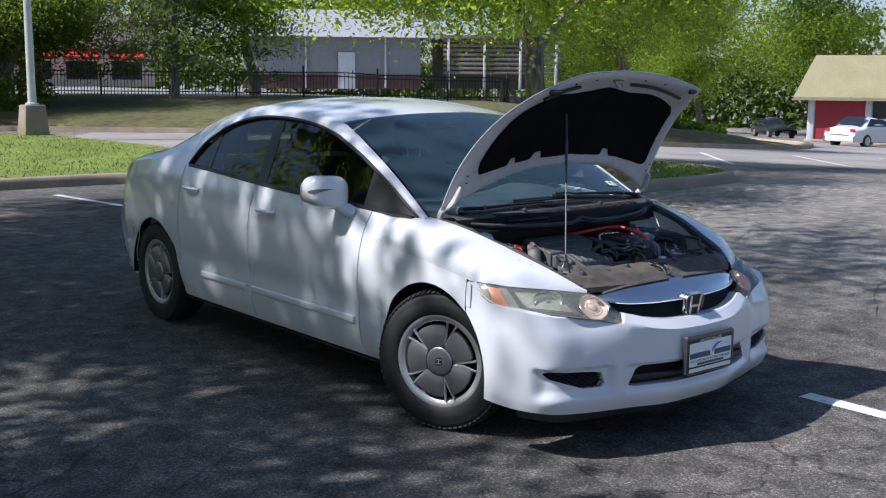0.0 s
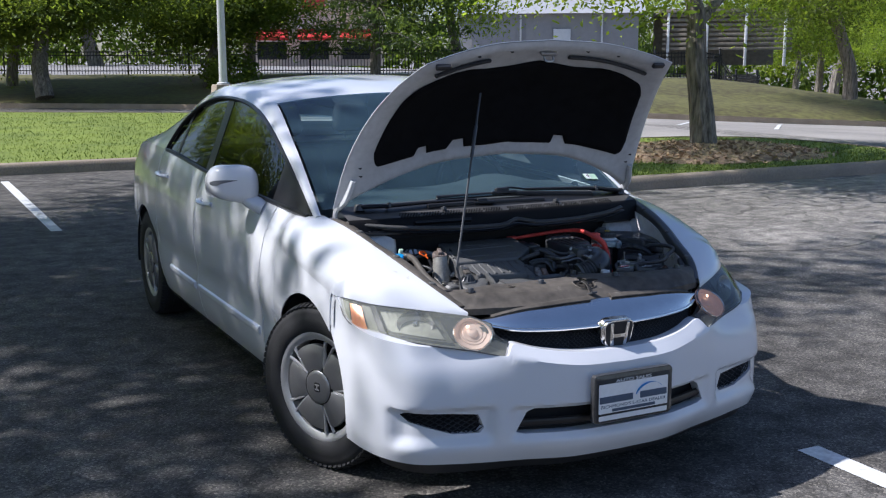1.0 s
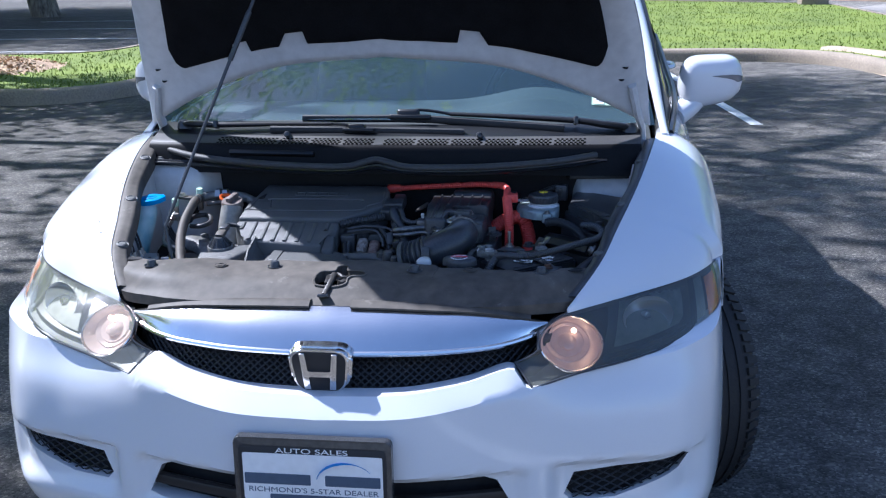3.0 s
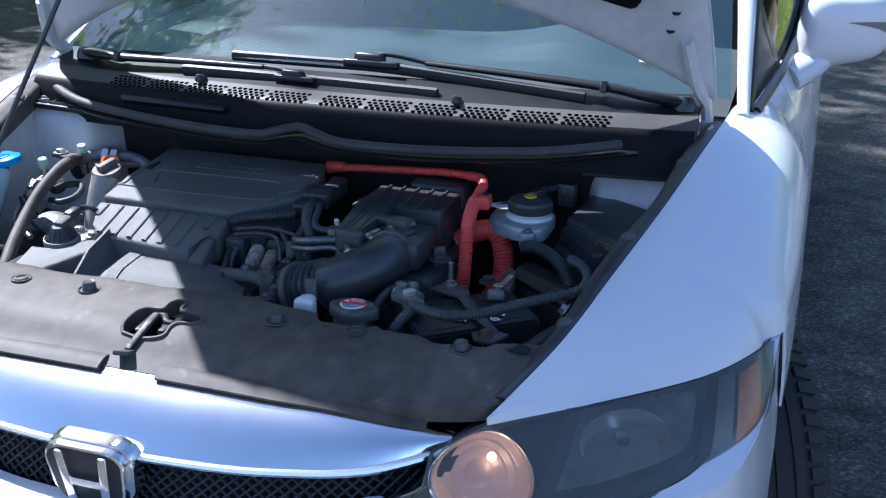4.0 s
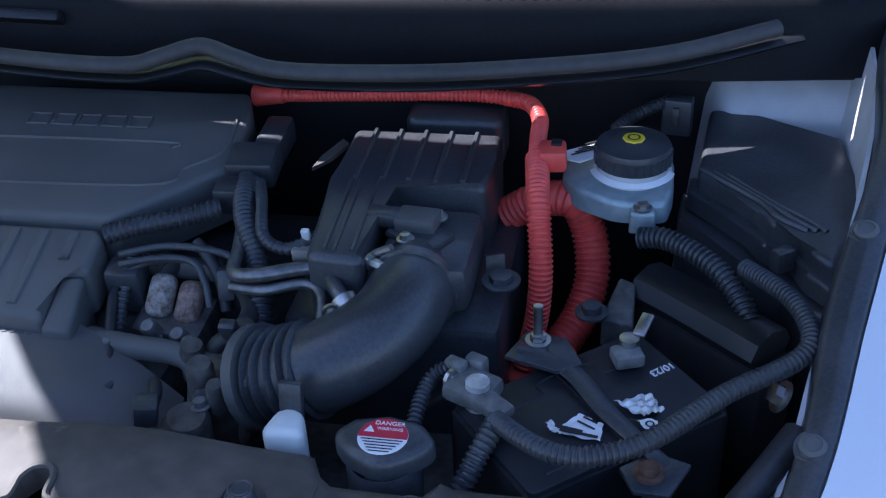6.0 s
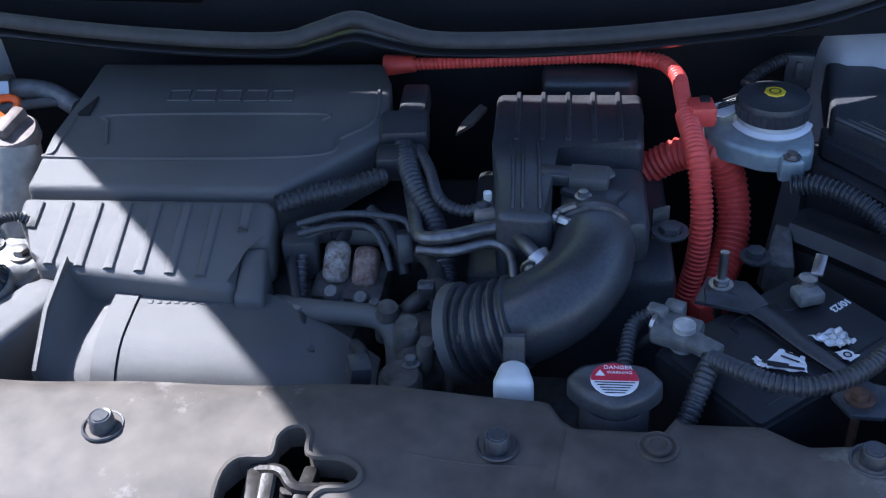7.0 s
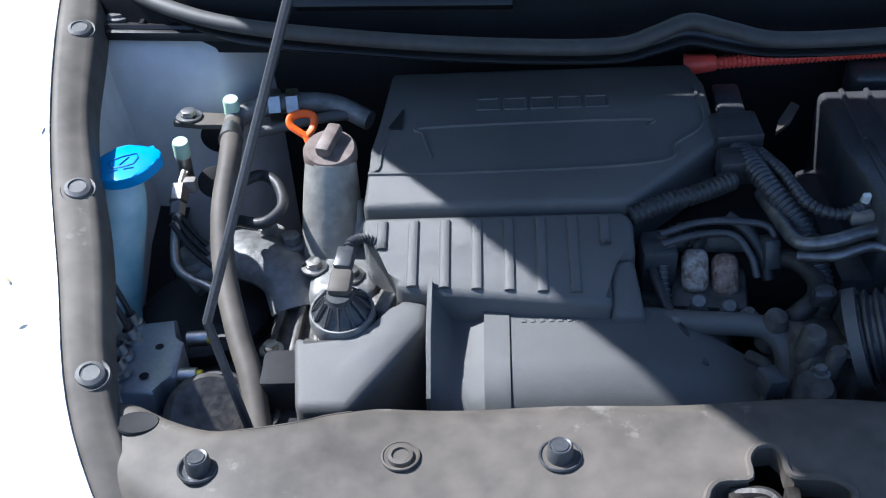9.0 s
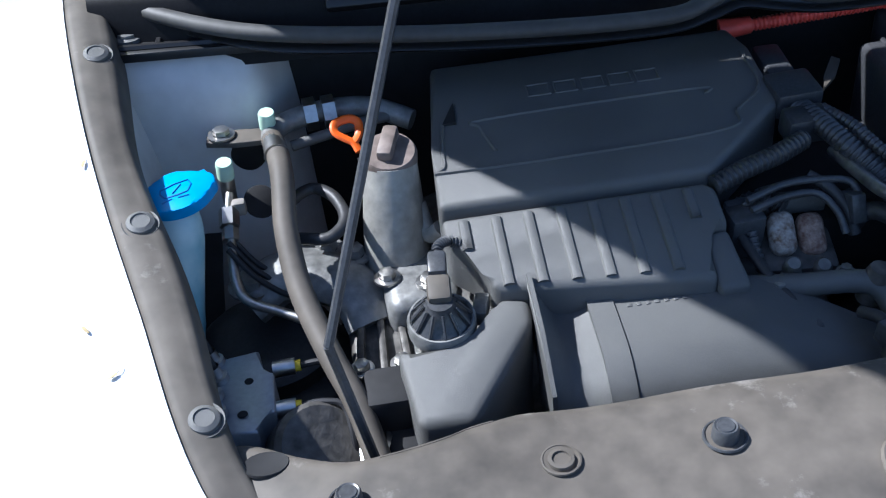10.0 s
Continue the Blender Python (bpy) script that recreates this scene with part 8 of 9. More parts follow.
fat = part("power_conduit", one(tube, [(0.296, 0.668, 0.728), (0.330, 0.664, 0.750), (0.366, 0.650, 0.758), (0.382, 0.642, 0.728), (0.387, 0.622, 0.69), (0.378, 0.592, 0.663), (0.358, 0.556, 0.645)], 0.0170, 18, 10, 0.0024, 0.0062), ORANGE, car, "thick orange corrugated high-voltage conduit")
part("boot", one(block, (0.045, 0.04, 0.04), (0.352, 0.546, 0.638), 0.006, (0, 0, 35)), ORANGE, fat)

# brake fluid reservoir
TANK = shader("grey_metal_tank", (0.30, 0.36, 0.37), 0.4, 0.35, vary=0.2, grain=80, blotch=20)
tank = part("brake_reservoir", slab([(0.353, 0.652), (0.370, 0.628), (0.404, 0.610), (0.428, 0.608), (0.454, 0.612), (0.460, 0.64), (0.460, 0.69), (0.44, 0.708), (0.39, 0.708), (0.355, 0.69)], 0.786, 0.022, 0.006, 0.06, 0.64), TANK, car, "pale grey brake fluid reservoir with a black cap")
part("tab", slab([(0.420, 0.596), (0.421, 0.615), (0.443, 0.617), (0.445, 0.598)], 0.781, 0.022, 0.004), TANK, tank)
bolt((0.432, 0.606, 0.781), tank, 0.006, 0.006)
part("neck", one(lathe, [(0.040, 0.780), (0.038, 0.788), (0.0345, 0.790), (0.0335, 0.802)], (0.420, 0.668, 0.0), (0, 0, 0), 32), WHITE_PLASTIC, tank)
bm = bmesh.new()
lathe(bm, [(0.034, 0.796), (0.0362, 0.797), (0.0368, 0.812), (0.035, 0.8165), (0.018, 0.818), (0.014, 0.8205), (0.0, 0.821)], (0.420, 0.668, 0.0), (0, 0, 0), 32)
teeth = [((0.0378 if k % 3 else 0.0366) * math.cos(2 * math.pi * k / 90), (0.0378 if k % 3 else 0.0366) * math.sin(2 * math.pi * k / 90)) for k in range(90)]
prism(bm, teeth, 0.7985, 0.811, Matrix.Translation((0.420, 0.668, 0)))
part("cap", bm, SATIN, tank, "black ribbed screw cap")
part("cap_print", one(lathe, [(0.0, 0.8222), (0.0105, 0.8222), (0.0108, 0.8205)], (0.420, 0.668, 0.0), (0, 0, 0), 8), YELLOW, tank)
part("cap_ring", one(lathe, [(0.0065, 0.8226), (0.0048, 0.8226)], (0.420, 0.668, 0.0), (0, 0, 0), 8), INK, tank)
bm = bmesh.new()
sheet(bm, lambda a, v: Vector((0.420 + (0.0412 - 0.006 * v) * math.cos(a), 0.668 + (0.0412 - 0.006 * v) * math.sin(a), 0.7885 + 0.003 * v)), steps(radians(190), radians(350), 20), steps(0, 1, 1))
part("paper_ring", bm, WHITE_PRINT, tank, "white paper ring")
part("warning_tag", slab([(0.348, 0.662), (0.352, 0.675), (0.41, 0.715), (0.418, 0.70), (0.385, 0.668), (0.37, 0.655)], 0.800, 0.0015, 0.0), WHITE_PRINT, tank, "white paper warning tag")
for k in range(5):
    part("tag_line", one(block, (0.034, 0.0016, 0.0005), (0.375 + k * 0.003, 0.676 + k * 0.006, 0.8012), 0, (0, 0, 34)), INK, tank)

part("loop_hose", one(tube, [(-0.484, 0.60, 0.755), (-0.478, 0.621, 0.757), (-0.457, 0.637, 0.757), (-0.436, 0.618, 0.755), (-0.428, 0.585, 0.75), (-0.445, 0.565, 0.745), (-0.475, 0.575, 0.742)], 0.0062, 10), RUBBER, car, "looped black rubber hose")
# small lines and brackets round the valves
for q, r, m, name, lab in (
    ([(-0.058, 0.520, 0.728), (-0.055, 0.49, 0.722), (-0.045, 0.455, 0.71), (-0.032, 0.42, 0.70), (-0.03, 0.40, 0.68)], 0.005, RUBBER, "vacuum_hose", "thin black rubber hose"),
    ([(-0.05, 0.51, 0.758), (-0.01, 0.522, 0.762), (0.03, 0.524, 0.76), (0.056, 0.522, 0.754), (0.062, 0.505, 0.742)], 0.0036, SATIN, "fuel_line", "black plastic line"),
    ([(-0.048, 0.502, 0.752), (-0.012, 0.512, 0.755), (0.02, 0.514, 0.752), (0.036, 0.50, 0.738), (0.042, 0.488, 0.72)], 0.0036, SATIN, "fuel_line", "black plastic line"),
    ([(0.018, 0.535, 0.76), (0.034, 0.522, 0.752), (0.048, 0.508, 0.735), (0.055, 0.495, 0.712)], 0.006, RUBBER, "vacuum_hose", "short black rubber hose"),
    ([(0.10, 0.43, 0.745), (0.112, 0.43, 0.742), (0.12, 0.44, 0.735)], 0.004, GREASY, "clip_wire", "bent steel clip"),
    ([(0.02, 0.40, 0.70), (0.03, 0.38, 0.705), (0.028, 0.36, 0.695), (0.02, 0.345, 0.675)], 0.006, RUBBER, "vacuum_hose", "thin black rubber hose"),
    ([(0.26, 0.40, 0.70), (0.285, 0.388, 0.728), (0.296, 0.392, 0.742)], 0.0045, RUBBER, "sense_wire", "thin black wire"),
):
    part(name, one(tube, q, r, 10), m, car, lab)
for at, sz, tn in (((-0.052, 0.525, 0.735), (0.026, 0.018, 0.022), (10, 0, 6)), ((0.055, 0.508, 0.735), (0.016, 0.024, 0.03), (-20, 0, 10)), ((-0.035, 0.395, 0.69), (0.036, 0.018, 0.02), (0, 0, 12)), ((0.03, 0.36, 0.705), (0.02, 0.024, 0.02), (0, 10, 20)), ((0.085, 0.43, 0.742), (0.016, 0.012, 0.02), (20, 0, 0))):
    part("connector", one(block, sz, at, 0.003, tn), SATIN, car, "black wiring connector")
for x, y, z in ((-0.04, 0.44, 0.705), (0.075, 0.37, 0.705), (0.03, 0.455, 0.70), (0.1, 0.38, 0.72)):
    bolt((x, y, z), car, 0.006, 0.008, ALLOY)

# battery
BT = pose(0.398, 0.389, 0, 0, 0, 39)
BATTERY = shader("battery_case", (0.018, 0.02, 0.024), 0.45, vary=0.3, grain=120, blotch=14)
battery = part("battery", one(prism, rounded(0.188, 0.122, 0.006), 0.55, 0.720, BT, 0.004), BATTERY, car, "dusty black car battery with torn labels")
part("battery_lid", one(prism, rounded(0.182, 0.116, 0.006), 0.719, 0.7245, BT, 0.002), BATTERY, battery)
for q in ([(-0.07, -0.045), (-0.02, -0.045), (-0.012, -0.03), (0.02, -0.03), (0.024, -0.045), (0.07, -0.045)], [(-0.07, 0.03), (-0.025, 0.03), (-0.018, 0.045), (0.03, 0.045), (0.036, 0.028), (0.075, 0.028)], [(0.0, -0.06), (0.0, 0.06)]):
    part("lid_groove", one(tube, [BT @ Vector((x, y, 0.7246)) for x, y in q], 0.0013, 5, 4), INK, battery)
strap = part("battery_strap", one(tube, [(0.335, 0.440, 0.735), (0.36, 0.438, 0.7325), (0.385, 0.420, 0.731), (0.41, 0.382, 0.731), (0.44, 0.348, 0.729), (0.462, 0.332, 0.722)], lambda t: 0.0125 - 0.006 * t, 8, 6, flat=0.3), SATIN, car, "black steel battery hold-down strap")
part("strap_plate", slab([(0.325, 0.432), (0.34, 0.468), (0.375, 0.462), (0.39, 0.43), (0.37, 0.418)], 0.735, 0.004, 0.001), SATIN, strap)
part("strap_plate", slab([(0.425, 0.325), (0.45, 0.345), (0.478, 0.335), (0.462, 0.30), (0.436, 0.302)], 0.724, 0.004, 0.001), SATIN, strap)
part("stud", one(lathe, [(0.0042, 0.70), (0.0042, 0.772), (0.0, 0.773)], (0.351, 0.455, 0), (0, 0, 0), 10), STEEL, strap)
bolt((0.351, 0.455, 0.735), strap, 0.0075, 0.008)
bolt((0.447, 0.321, 0.724), strap, 0.008, 0.008, RUST)
part("stud", one(lathe, [(0.004, 0.62), (0.004, 0.724)], (0.447, 0.321, 0), (0, 0, 0), 8), RUST, strap)
neg = part("battery_terminal", one(block, (0.04, 0.036, 0.016), (0.306, 0.385, 0.737), 0.005, (0, 0, -25)), ALLOY, battery, "corroded lead terminal clamp")
part("post", one(lathe, [(0.0105, 0.72), (0.0098, 0.750), (0.0, 0.751)], (0.311, 0.379, 0), (0, 0, 0), 16), FOIL, neg)
part("ear", one(block, (0.018, 0.012, 0.02), (0.29, 0.401, 0.742), 0.003, (0, 0, -25)), ALLOY, neg)
part("ear", one(block, (0.018, 0.012, 0.02), (0.306, 0.407, 0.742), 0.003, (0, 0, -25)), ALLOY, neg)
part("lug", one(block, (0.03, 0.02, 0.01), (0.326, 0.362, 0.74), 0.003, (0, 0, -40)), ALLOY, neg)
bolt((0.286, 0.392, 0.74), neg, 0.006, 0.014, turn=(90, 0, 60))
pos = part("battery_terminal", one(block, (0.026, 0.022, 0.013), (0.426, 0.446, 0.733), 0.004, (0, 0, 20)), ALLOY, battery, "corroded positive terminal clamp")
part("post", one(lathe, [(0.009, 0.72), (0.0084, 0.745), (0.0, 0.7465)], (0.427, 0.456, 0), (0, 0, 0), 16), STEEL, pos)
part("cable_lug", one(block, (0.011, 0.024, 0.004), (0.438, 0.468, 0.750), 0.0015, (18, 0, -20)), STEEL, pos)
def torn(name, corners, material, label, up=0.0, fold=0.0022):
    """A crumpled scrap of paper between four corners, with a ragged rim."""
    p = [Vector((*c, 0.7268 + up)) for c in corners]
    bm = bmesh.new()
    def f(u, v):
        q = p[0].lerp(p[1], u).lerp(p[3].lerp(p[2], u), v)
        rag = 0.0007 * math.sin(u * 9 + v * 11) + 0.0003 * math.sin(u * 17 - v * 13)
        return q + Vector((rag, rag * 0.7, fold * (0.5 + 0.5 * math.sin(u * 11 + v * 7) * math.cos(v * 13 - u * 5))))
    sheet(bm, f, steps(0, 1, 14), steps(0, 1, 12))
    return part(name, bm, material, battery, label, angle=25)


torn("torn_label", [(0.372, 0.352), (0.410, 0.347), (0.411, 0.366), (0.392, 0.376)], WHITE_PRINT, "torn pale label")
torn("torn_label", [(0.366, 0.362), (0.374, 0.352), (0.380, 0.352), (0.371, 0.366)], WHITE_PRINT, "torn pale label")
torn("torn_label", [(0.416, 0.392), (0.442, 0.378), (0.457, 0.388), (0.446, 0.405)], FOIL, "crumpled silvery label", 0.0, 0.005)
torn("torn_label", [(0.436, 0.374), (0.447, 0.362), (0.457, 0.371), (0.447, 0.378)], WHITE_PRINT, "torn pale label", 0.0006, 0.0006)
for k, (x, y, w, r) in enumerate(((0.385, 0.3565, 0.022, -12), (0.393, 0.352, 0.03, -10), (0.398, 0.362, 0.016, -30), (0.401, 0.368, 0.013, -30))):
    part("label_line", one(block, (w, 0.0028 if k < 2 else 0.0015, 0.0006), (x, y, 0.7294), 0, (0, 0, r)), INK, battery)
part("label_sign", one(lathe, [(0.0038, 0.7286), (0.0022, 0.7286)], (0.4465, 0.3705, 0), (0, 0, 0), 12), INK, battery)
lettering("10/23", 0.0105, pose(0.455, 0.442, 0.7252, 0, 0, -140), WHITE_PRINT, battery)
part("battery_tray", one(block, (0.20, 0.14, 0.03), (0.398, 0.389, 0.545), 0.005, (0, 0, 39)), PLASTIC, car)
part("battery_cable", one(tube, [(0.33, 0.345, 0.742), (0.352, 0.318, 0.752), (0.375, 0.302, 0.755), (0.405, 0.299, 0.757), (0.445, 0.317, 0.76), (0.50, 0.372, 0.763), (0.552, 0.408, 0.77), (0.566, 0.432, 0.776), (0.558, 0.468, 0.78), (0.542, 0.498, 0.778), (0.52, 0.535, 0.77)], 0.0075, 12, 8, 0.0016, 0.0045), SATIN, car, "black corrugated battery cable")
part("ground_cable", one(tube, [(0.332, 0.35, 0.74), (0.318, 0.318, 0.725), (0.30, 0.29, 0.69)], 0.0085, 12, 8, 0.0018, 0.005), SATIN, car, "black corrugated ground cable")
part("sense_wire", one(tube, [(0.288, 0.402, 0.745), (0.27, 0.396, 0.735), (0.262, 0.365, 0.72), (0.262, 0.33, 0.70)], 0.006, 10, 8, 0.002, 0.004), SATIN, car, "thin black corrugated wire")

# radiator cap and the overflow neck
cap = part("radiator_cap", slab([(0.209, 0.312), (0.222, 0.330), (0.25, 0.337), (0.278, 0.330), (0.292, 0.310), (0.279, 0.294), (0.252, 0.279), (0.224, 0.292)], 0.748, 0.018, 0.008), SATIN, car, "black radiator cap with a red warning label")
part("cap_base", one(lathe, [(0.029, 0.69), (0.029, 0.722), (0.026, 0.731)], (0.25, 0.305, 0), (0, 0, 0), 28), SATIN, cap)
part("label", one(lathe, [(0.0, 0.7486), (0.0192, 0.7486), (0.0195, 0.747)], (0.250, 0.309, 0), (0, 0, 0), 32), WHITE_PRINT, cap, "round white label")
bm = bmesh.new()
o = [(0.250 + 0.019 * math.cos(a), 0.309 + 0.019 * math.sin(a)) for a in np.linspace(radians(-5), radians(185), 20)]
prism(bm, o, 0.7486, 0.7490)
part("label_field", bm, RED_PRINT, cap, "red warning field")
lettering("DANGER", 0.0058, pose(0.253, 0.3225, 0.7492), WHITE_PRINT, cap, 0.0002)
lettering("WARNING", 0.0042, pose(0.254, 0.3165, 0.7492), WHITE_PRINT, cap, 0.0002)
part("warning_sign", one(prism, [(0.2345, 0.3125), (0.2425, 0.3125), (0.2385, 0.3195)], 0.749, 0.7493), WHITE_PRINT, cap)
for k in range(5):
    part("label_line", one(block, (0.032 - 0.004 * k, 0.0008, 0.0004), (0.25, 0.305 - 0.003 * k, 0.7489), 0), INK, cap)
bottle = part("overflow_neck", slab([(0.150, 0.311), (0.156, 0.337), (0.168, 0.344), (0.180, 0.337), (0.187, 0.311)], 0.741, 0.05, 0.007), WHITE_PLASTIC, car, "milky plastic overflow bottle neck")
part("clip", one(block, (0.019, 0.008, 0.034), (0.168, 0.343, 0.745), 0.002, (-12, 0, 0)), SATIN, bottle)

# fuse box, coolant box and what lies beside the left wing
fuse = part("fuse_box", slab([(0.496, 0.790), (0.532, 0.792), (0.566, 0.760), (0.622, 0.745), (0.636, 0.62), (0.595, 0.535), (0.578, 0.552), (0.570, 0.578), (0.546, 0.592), (0.535, 0.615), (0.482, 0.668)], 0.786, 0.04, 0.006, 0.08, 0.65), SATIN, car, "black fuse box with a stepped lid")
part("flange", slab([(0.476, 0.690), (0.474, 0.664), (0.527, 0.608), (0.540, 0.584), (0.566, 0.570), (0.575, 0.545), (0.595, 0.522), (0.62, 0.56), (0.6, 0.66)], 0.768, 0.02, 0.004, 0.08, 0.65), SATIN, fuse)
part("base", slab([(0.470, 0.70), (0.466, 0.655), (0.52, 0.60), (0.533, 0.574), (0.56, 0.56), (0.57, 0.535), (0.60, 0.51), (0.62, 0.56), (0.6, 0.68)], 0.744, 0.16, 0.004, 0.08, 0.65), SATIN, fuse)
for k in range(3):
    part("lid_step", one(tube, [(0.486 + 0.012 * k, 0.672 - 0.004 * k, 0.789), (0.538 + 0.006 * k, 0.622, 0.785), (0.552 + 0.012 * k, 0.600, 0.783), (0.577 + 0.008 * k, 0.582, 0.781)], 0.003, 6, 3), SATIN, fuse)
part("catch", one(block, (0.02, 0.014, 0.022), (0.556, 0.563, 0.762), 0.003, (0, 0, 35)), SATIN, fuse)
part("relay_box", one(tube, [(0.440, 0.572, 0.722), (0.48, 0.54, 0.722), (0.545, 0.482, 0.722)], 0.026, 8, 4, flat=0.75), BLACK_TRIM, car, "black elongated relay box")
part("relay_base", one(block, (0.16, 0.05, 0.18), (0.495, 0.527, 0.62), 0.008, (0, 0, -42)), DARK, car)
part("wiring_loom", one(tube, [(0.430, 0.585, 0.762), (0.455, 0.575, 0.768), (0.49, 0.55, 0.764), (0.515, 0.525, 0.75), (0.53, 0.50, 0.73)], 0.009, 12, 8, 0.003, 0.005), SATIN, car, "black corrugated wiring loom")
part("relay", one(block, (0.03, 0.02, 0.04), (0.462, 0.765, 0.80), 0.003, (0, 0, -8)), SATIN, car, "small black relay")
part("relay_pins", one(block, (0.007, 0.004, 0.02), (0.460, 0.754, 0.803), 0.001, (0, 0, -8)), OILY, car)
part("wiring_loom", one(tube, [(0.40, 0.725, 0.80), (0.415, 0.742, 0.806), (0.435, 0.755, 0.812), (0.452, 0.765, 0.815)], 0.006, 10, 6, 0.002, 0.0045), SATIN, car, "thin black corrugated loom")
part("washer_bottle", slab([(0.515, 0.30), (0.52, 0.35), (0.545, 0.38), (0.575, 0.37), (0.57, 0.29)], 0.715, 0.1, 0.012), WHITE_PLASTIC, car, "milky plastic bottle beside the wing")
part("drain_hose", one(tube, [(0.49, 0.28, 0.70), (0.525, 0.32, 0.725), (0.555, 0.365, 0.735)], 0.012, 10), RUBBER, car, "short black rubber hose")
bolt((0.545, 0.395, 0.745), car, 0.009, 0.01, turn=(0, -60, 0))
part("bracket", slab([(0.40, 0.52), (0.415, 0.56), (0.43, 0.555), (0.43, 0.515)], 0.725, 0.03, 0.003, 0.5, 0.54), OILY, car, "pressed grey metal bracket")
part("bracket", one(block, (0.018, 0.004, 0.05), (0.302, 0.545, 0.735), 0.001, (0, 0, 20)), OILY, car, "bent metal tab")
bolt((0.392, 0.52, 0.72), car, 0.01, 0.01, SATIN)
bolt((0.31, 0.525, 0.745), car, 0.012, 0.008, SATIN)

# beside the right wing: washer filler, air-conditioning lines, oil filler, mounts
neck = part("washer_filler", one(tube, [(-0.583, 0.578, 0.798), (-0.590, 0.570, 0.775), (-0.606, 0.556, 0.735), (-0.622, 0.54, 0.69), (-0.632, 0.53, 0.63)], lambda t: 0.024 + 0.026 * min(1, t * 1.4), 18, flat=0.8), BLUE_TANK, car, "pale blue washer fluid filler neck")
part("bracket", one(tube, [(-0.622, 0.612, 0.785), (-0.618, 0.59, 0.765), (-0.612, 0.572, 0.745)], 0.016, 10, flat=0.7), WHITE_PLASTIC, neck)
bm = bmesh.new()
o = [(0.034 * math.cos(a), 0.027 * math.sin(a)) for a in np.linspace(radians(30), radians(330), 26)] + [(0.037, -0.006), (0.0385, 0.004), (0.0355, 0.011)]
prism(bm, o, -0.003, 0.009, Matrix.Translation((-0.578, 0.579, 0.806)) @ pose(0, 0, 0, 8, -5, 14), 0.003)
wcap = part("cap", bm, BLUE_CAP, neck, "blue flip-up cap with a wiper sign")
bm = bmesh.new()
for q in ([(-0.012, -0.006), (-0.014, 0.006), (0.014, 0.009), (0.010, -0.006), (-0.012, -0.006)], [(-0.004, -0.003), (0.006, 0.006)], [(-0.016, -0.012), (-0.006, -0.010)], [(0.0, -0.011), (0.010, -0.012)]):
    tube(bm, [Matrix.Translation((-0.578, 0.579, 0.806)) @ pose(0, 0, 0, 8, -5, 14) @ Vector((x, y, 0.0092)) for x, y in q], 0.0009, 5, 2)
part("wiper_sign", bm, shader("deep_blue_print", (0.005, 0.12, 0.36), 0.5), neck)
for at, r in (((-0.496, 0.710, 0.797), 0.0088), ((-0.541, 0.648, 0.782), 0.0088)):
    line = part("service_port", one(lathe, [(0.0075, -0.045), (0.008, -0.002), (0.0, -0.002)], at, (10, 4, 0), 14), STEEL, car, "air-conditioning service port with a pale green cap")
    part("cap", one(lathe, [(r, -0.004), (r, 0.013), (r * 0.9, 0.0155), (0.0, 0.0155)], at, (10, 4, 0), 18), LIME, line, "pale green screw cap")
AC = [(-0.492, 0.688, 0.790), (-0.486, 0.650, 0.792), (-0.483, 0.612, 0.785), (-0.484, 0.562, 0.762), (-0.476, 0.505, 0.732), (-0.455, 0.44, 0.706), (-0.435, 0.39, 0.685), (-0.42, 0.33, 0.655)]
achose = part("refrigerant_hose", one(tube, AC, 0.0118, 16), DUSTY, car, "thick grey rubber refrigerant hose")
part("crimp", one(tube, [(-0.493, 0.690, 0.790), (-0.489, 0.668, 0.792), (-0.487, 0.652, 0.792)], lambda t: 0.0105 + 0.003 * t, 18, 5), STEEL, achose)
part("bend", one(tube, [(-0.492, 0.685, 0.788), (-0.493, 0.705, 0.786), (-0.48, 0.722, 0.788), (-0.455, 0.73, 0.79), (-0.425, 0.735, 0.79), (-0.385, 0.735, 0.785), (-0.345, 0.715, 0.775)], 0.0115, 12), ALLOY, achose)
for x in (-0.458, -0.438):
    bm = one(tube, [(x, 0.7295, 0.79), (x + 0.013, 0.731, 0.79)], 0.018, 6, 1)
    part("hex_nut", bm, STEEL, achose)
part("line", one(tube, [(-0.475, 0.70, 0.772), (-0.44, 0.708, 0.775), (-0.40, 0.715, 0.78), (-0.35, 0.725, 0.78)], 0.006, 10), PLASTIC, achose)
acl = part("refrigerant_line", one(tube, [(-0.541, 0.642, 0.76), (-0.543, 0.618, 0.752), (-0.543, 0.59, 0.735), (-0.541, 0.555, 0.715), (-0.530, 0.535, 0.705), (-0.50, 0.518, 0.70), (-0.468, 0.50, 0.695)], 0.0052, 10), STEEL, car, "thin bent aluminium refrigerant line")
part("hex_nut", one(tube, [(-0.5425, 0.622, 0.755), (-0.543, 0.606, 0.746)], 0.0105, 6, 1), STEEL, acl)
part("hex_nut", one(tube, [(-0.5425, 0.604, 0.745), (-0.543, 0.594, 0.738)], 0.0085, 6, 1), STEEL, acl)
part("port_clip", one(block, (0.014, 0.012, 0.016), (-0.532, 0.625, 0.755), 0.003), TAN, acl)
plate_b = part("line_bracket", slab([(-0.562, 0.700), (-0.560, 0.724), (-0.505, 0.716), (-0.495, 0.690), (-0.53, 0.692)], 0.790, 0.006, 0.001), DUSTY, car, "black steel line bracket")
bolt((-0.545, 0.708, 0.791), plate_b, 0.0095, 0.009)
part("grommet_hole", one(lathe, [(0.0, 0.001), (0.016, 0.001), (0.018, 0.0)], (-0.512, 0.645, 0.745), (40, 20, 0), 18), DARK, car)
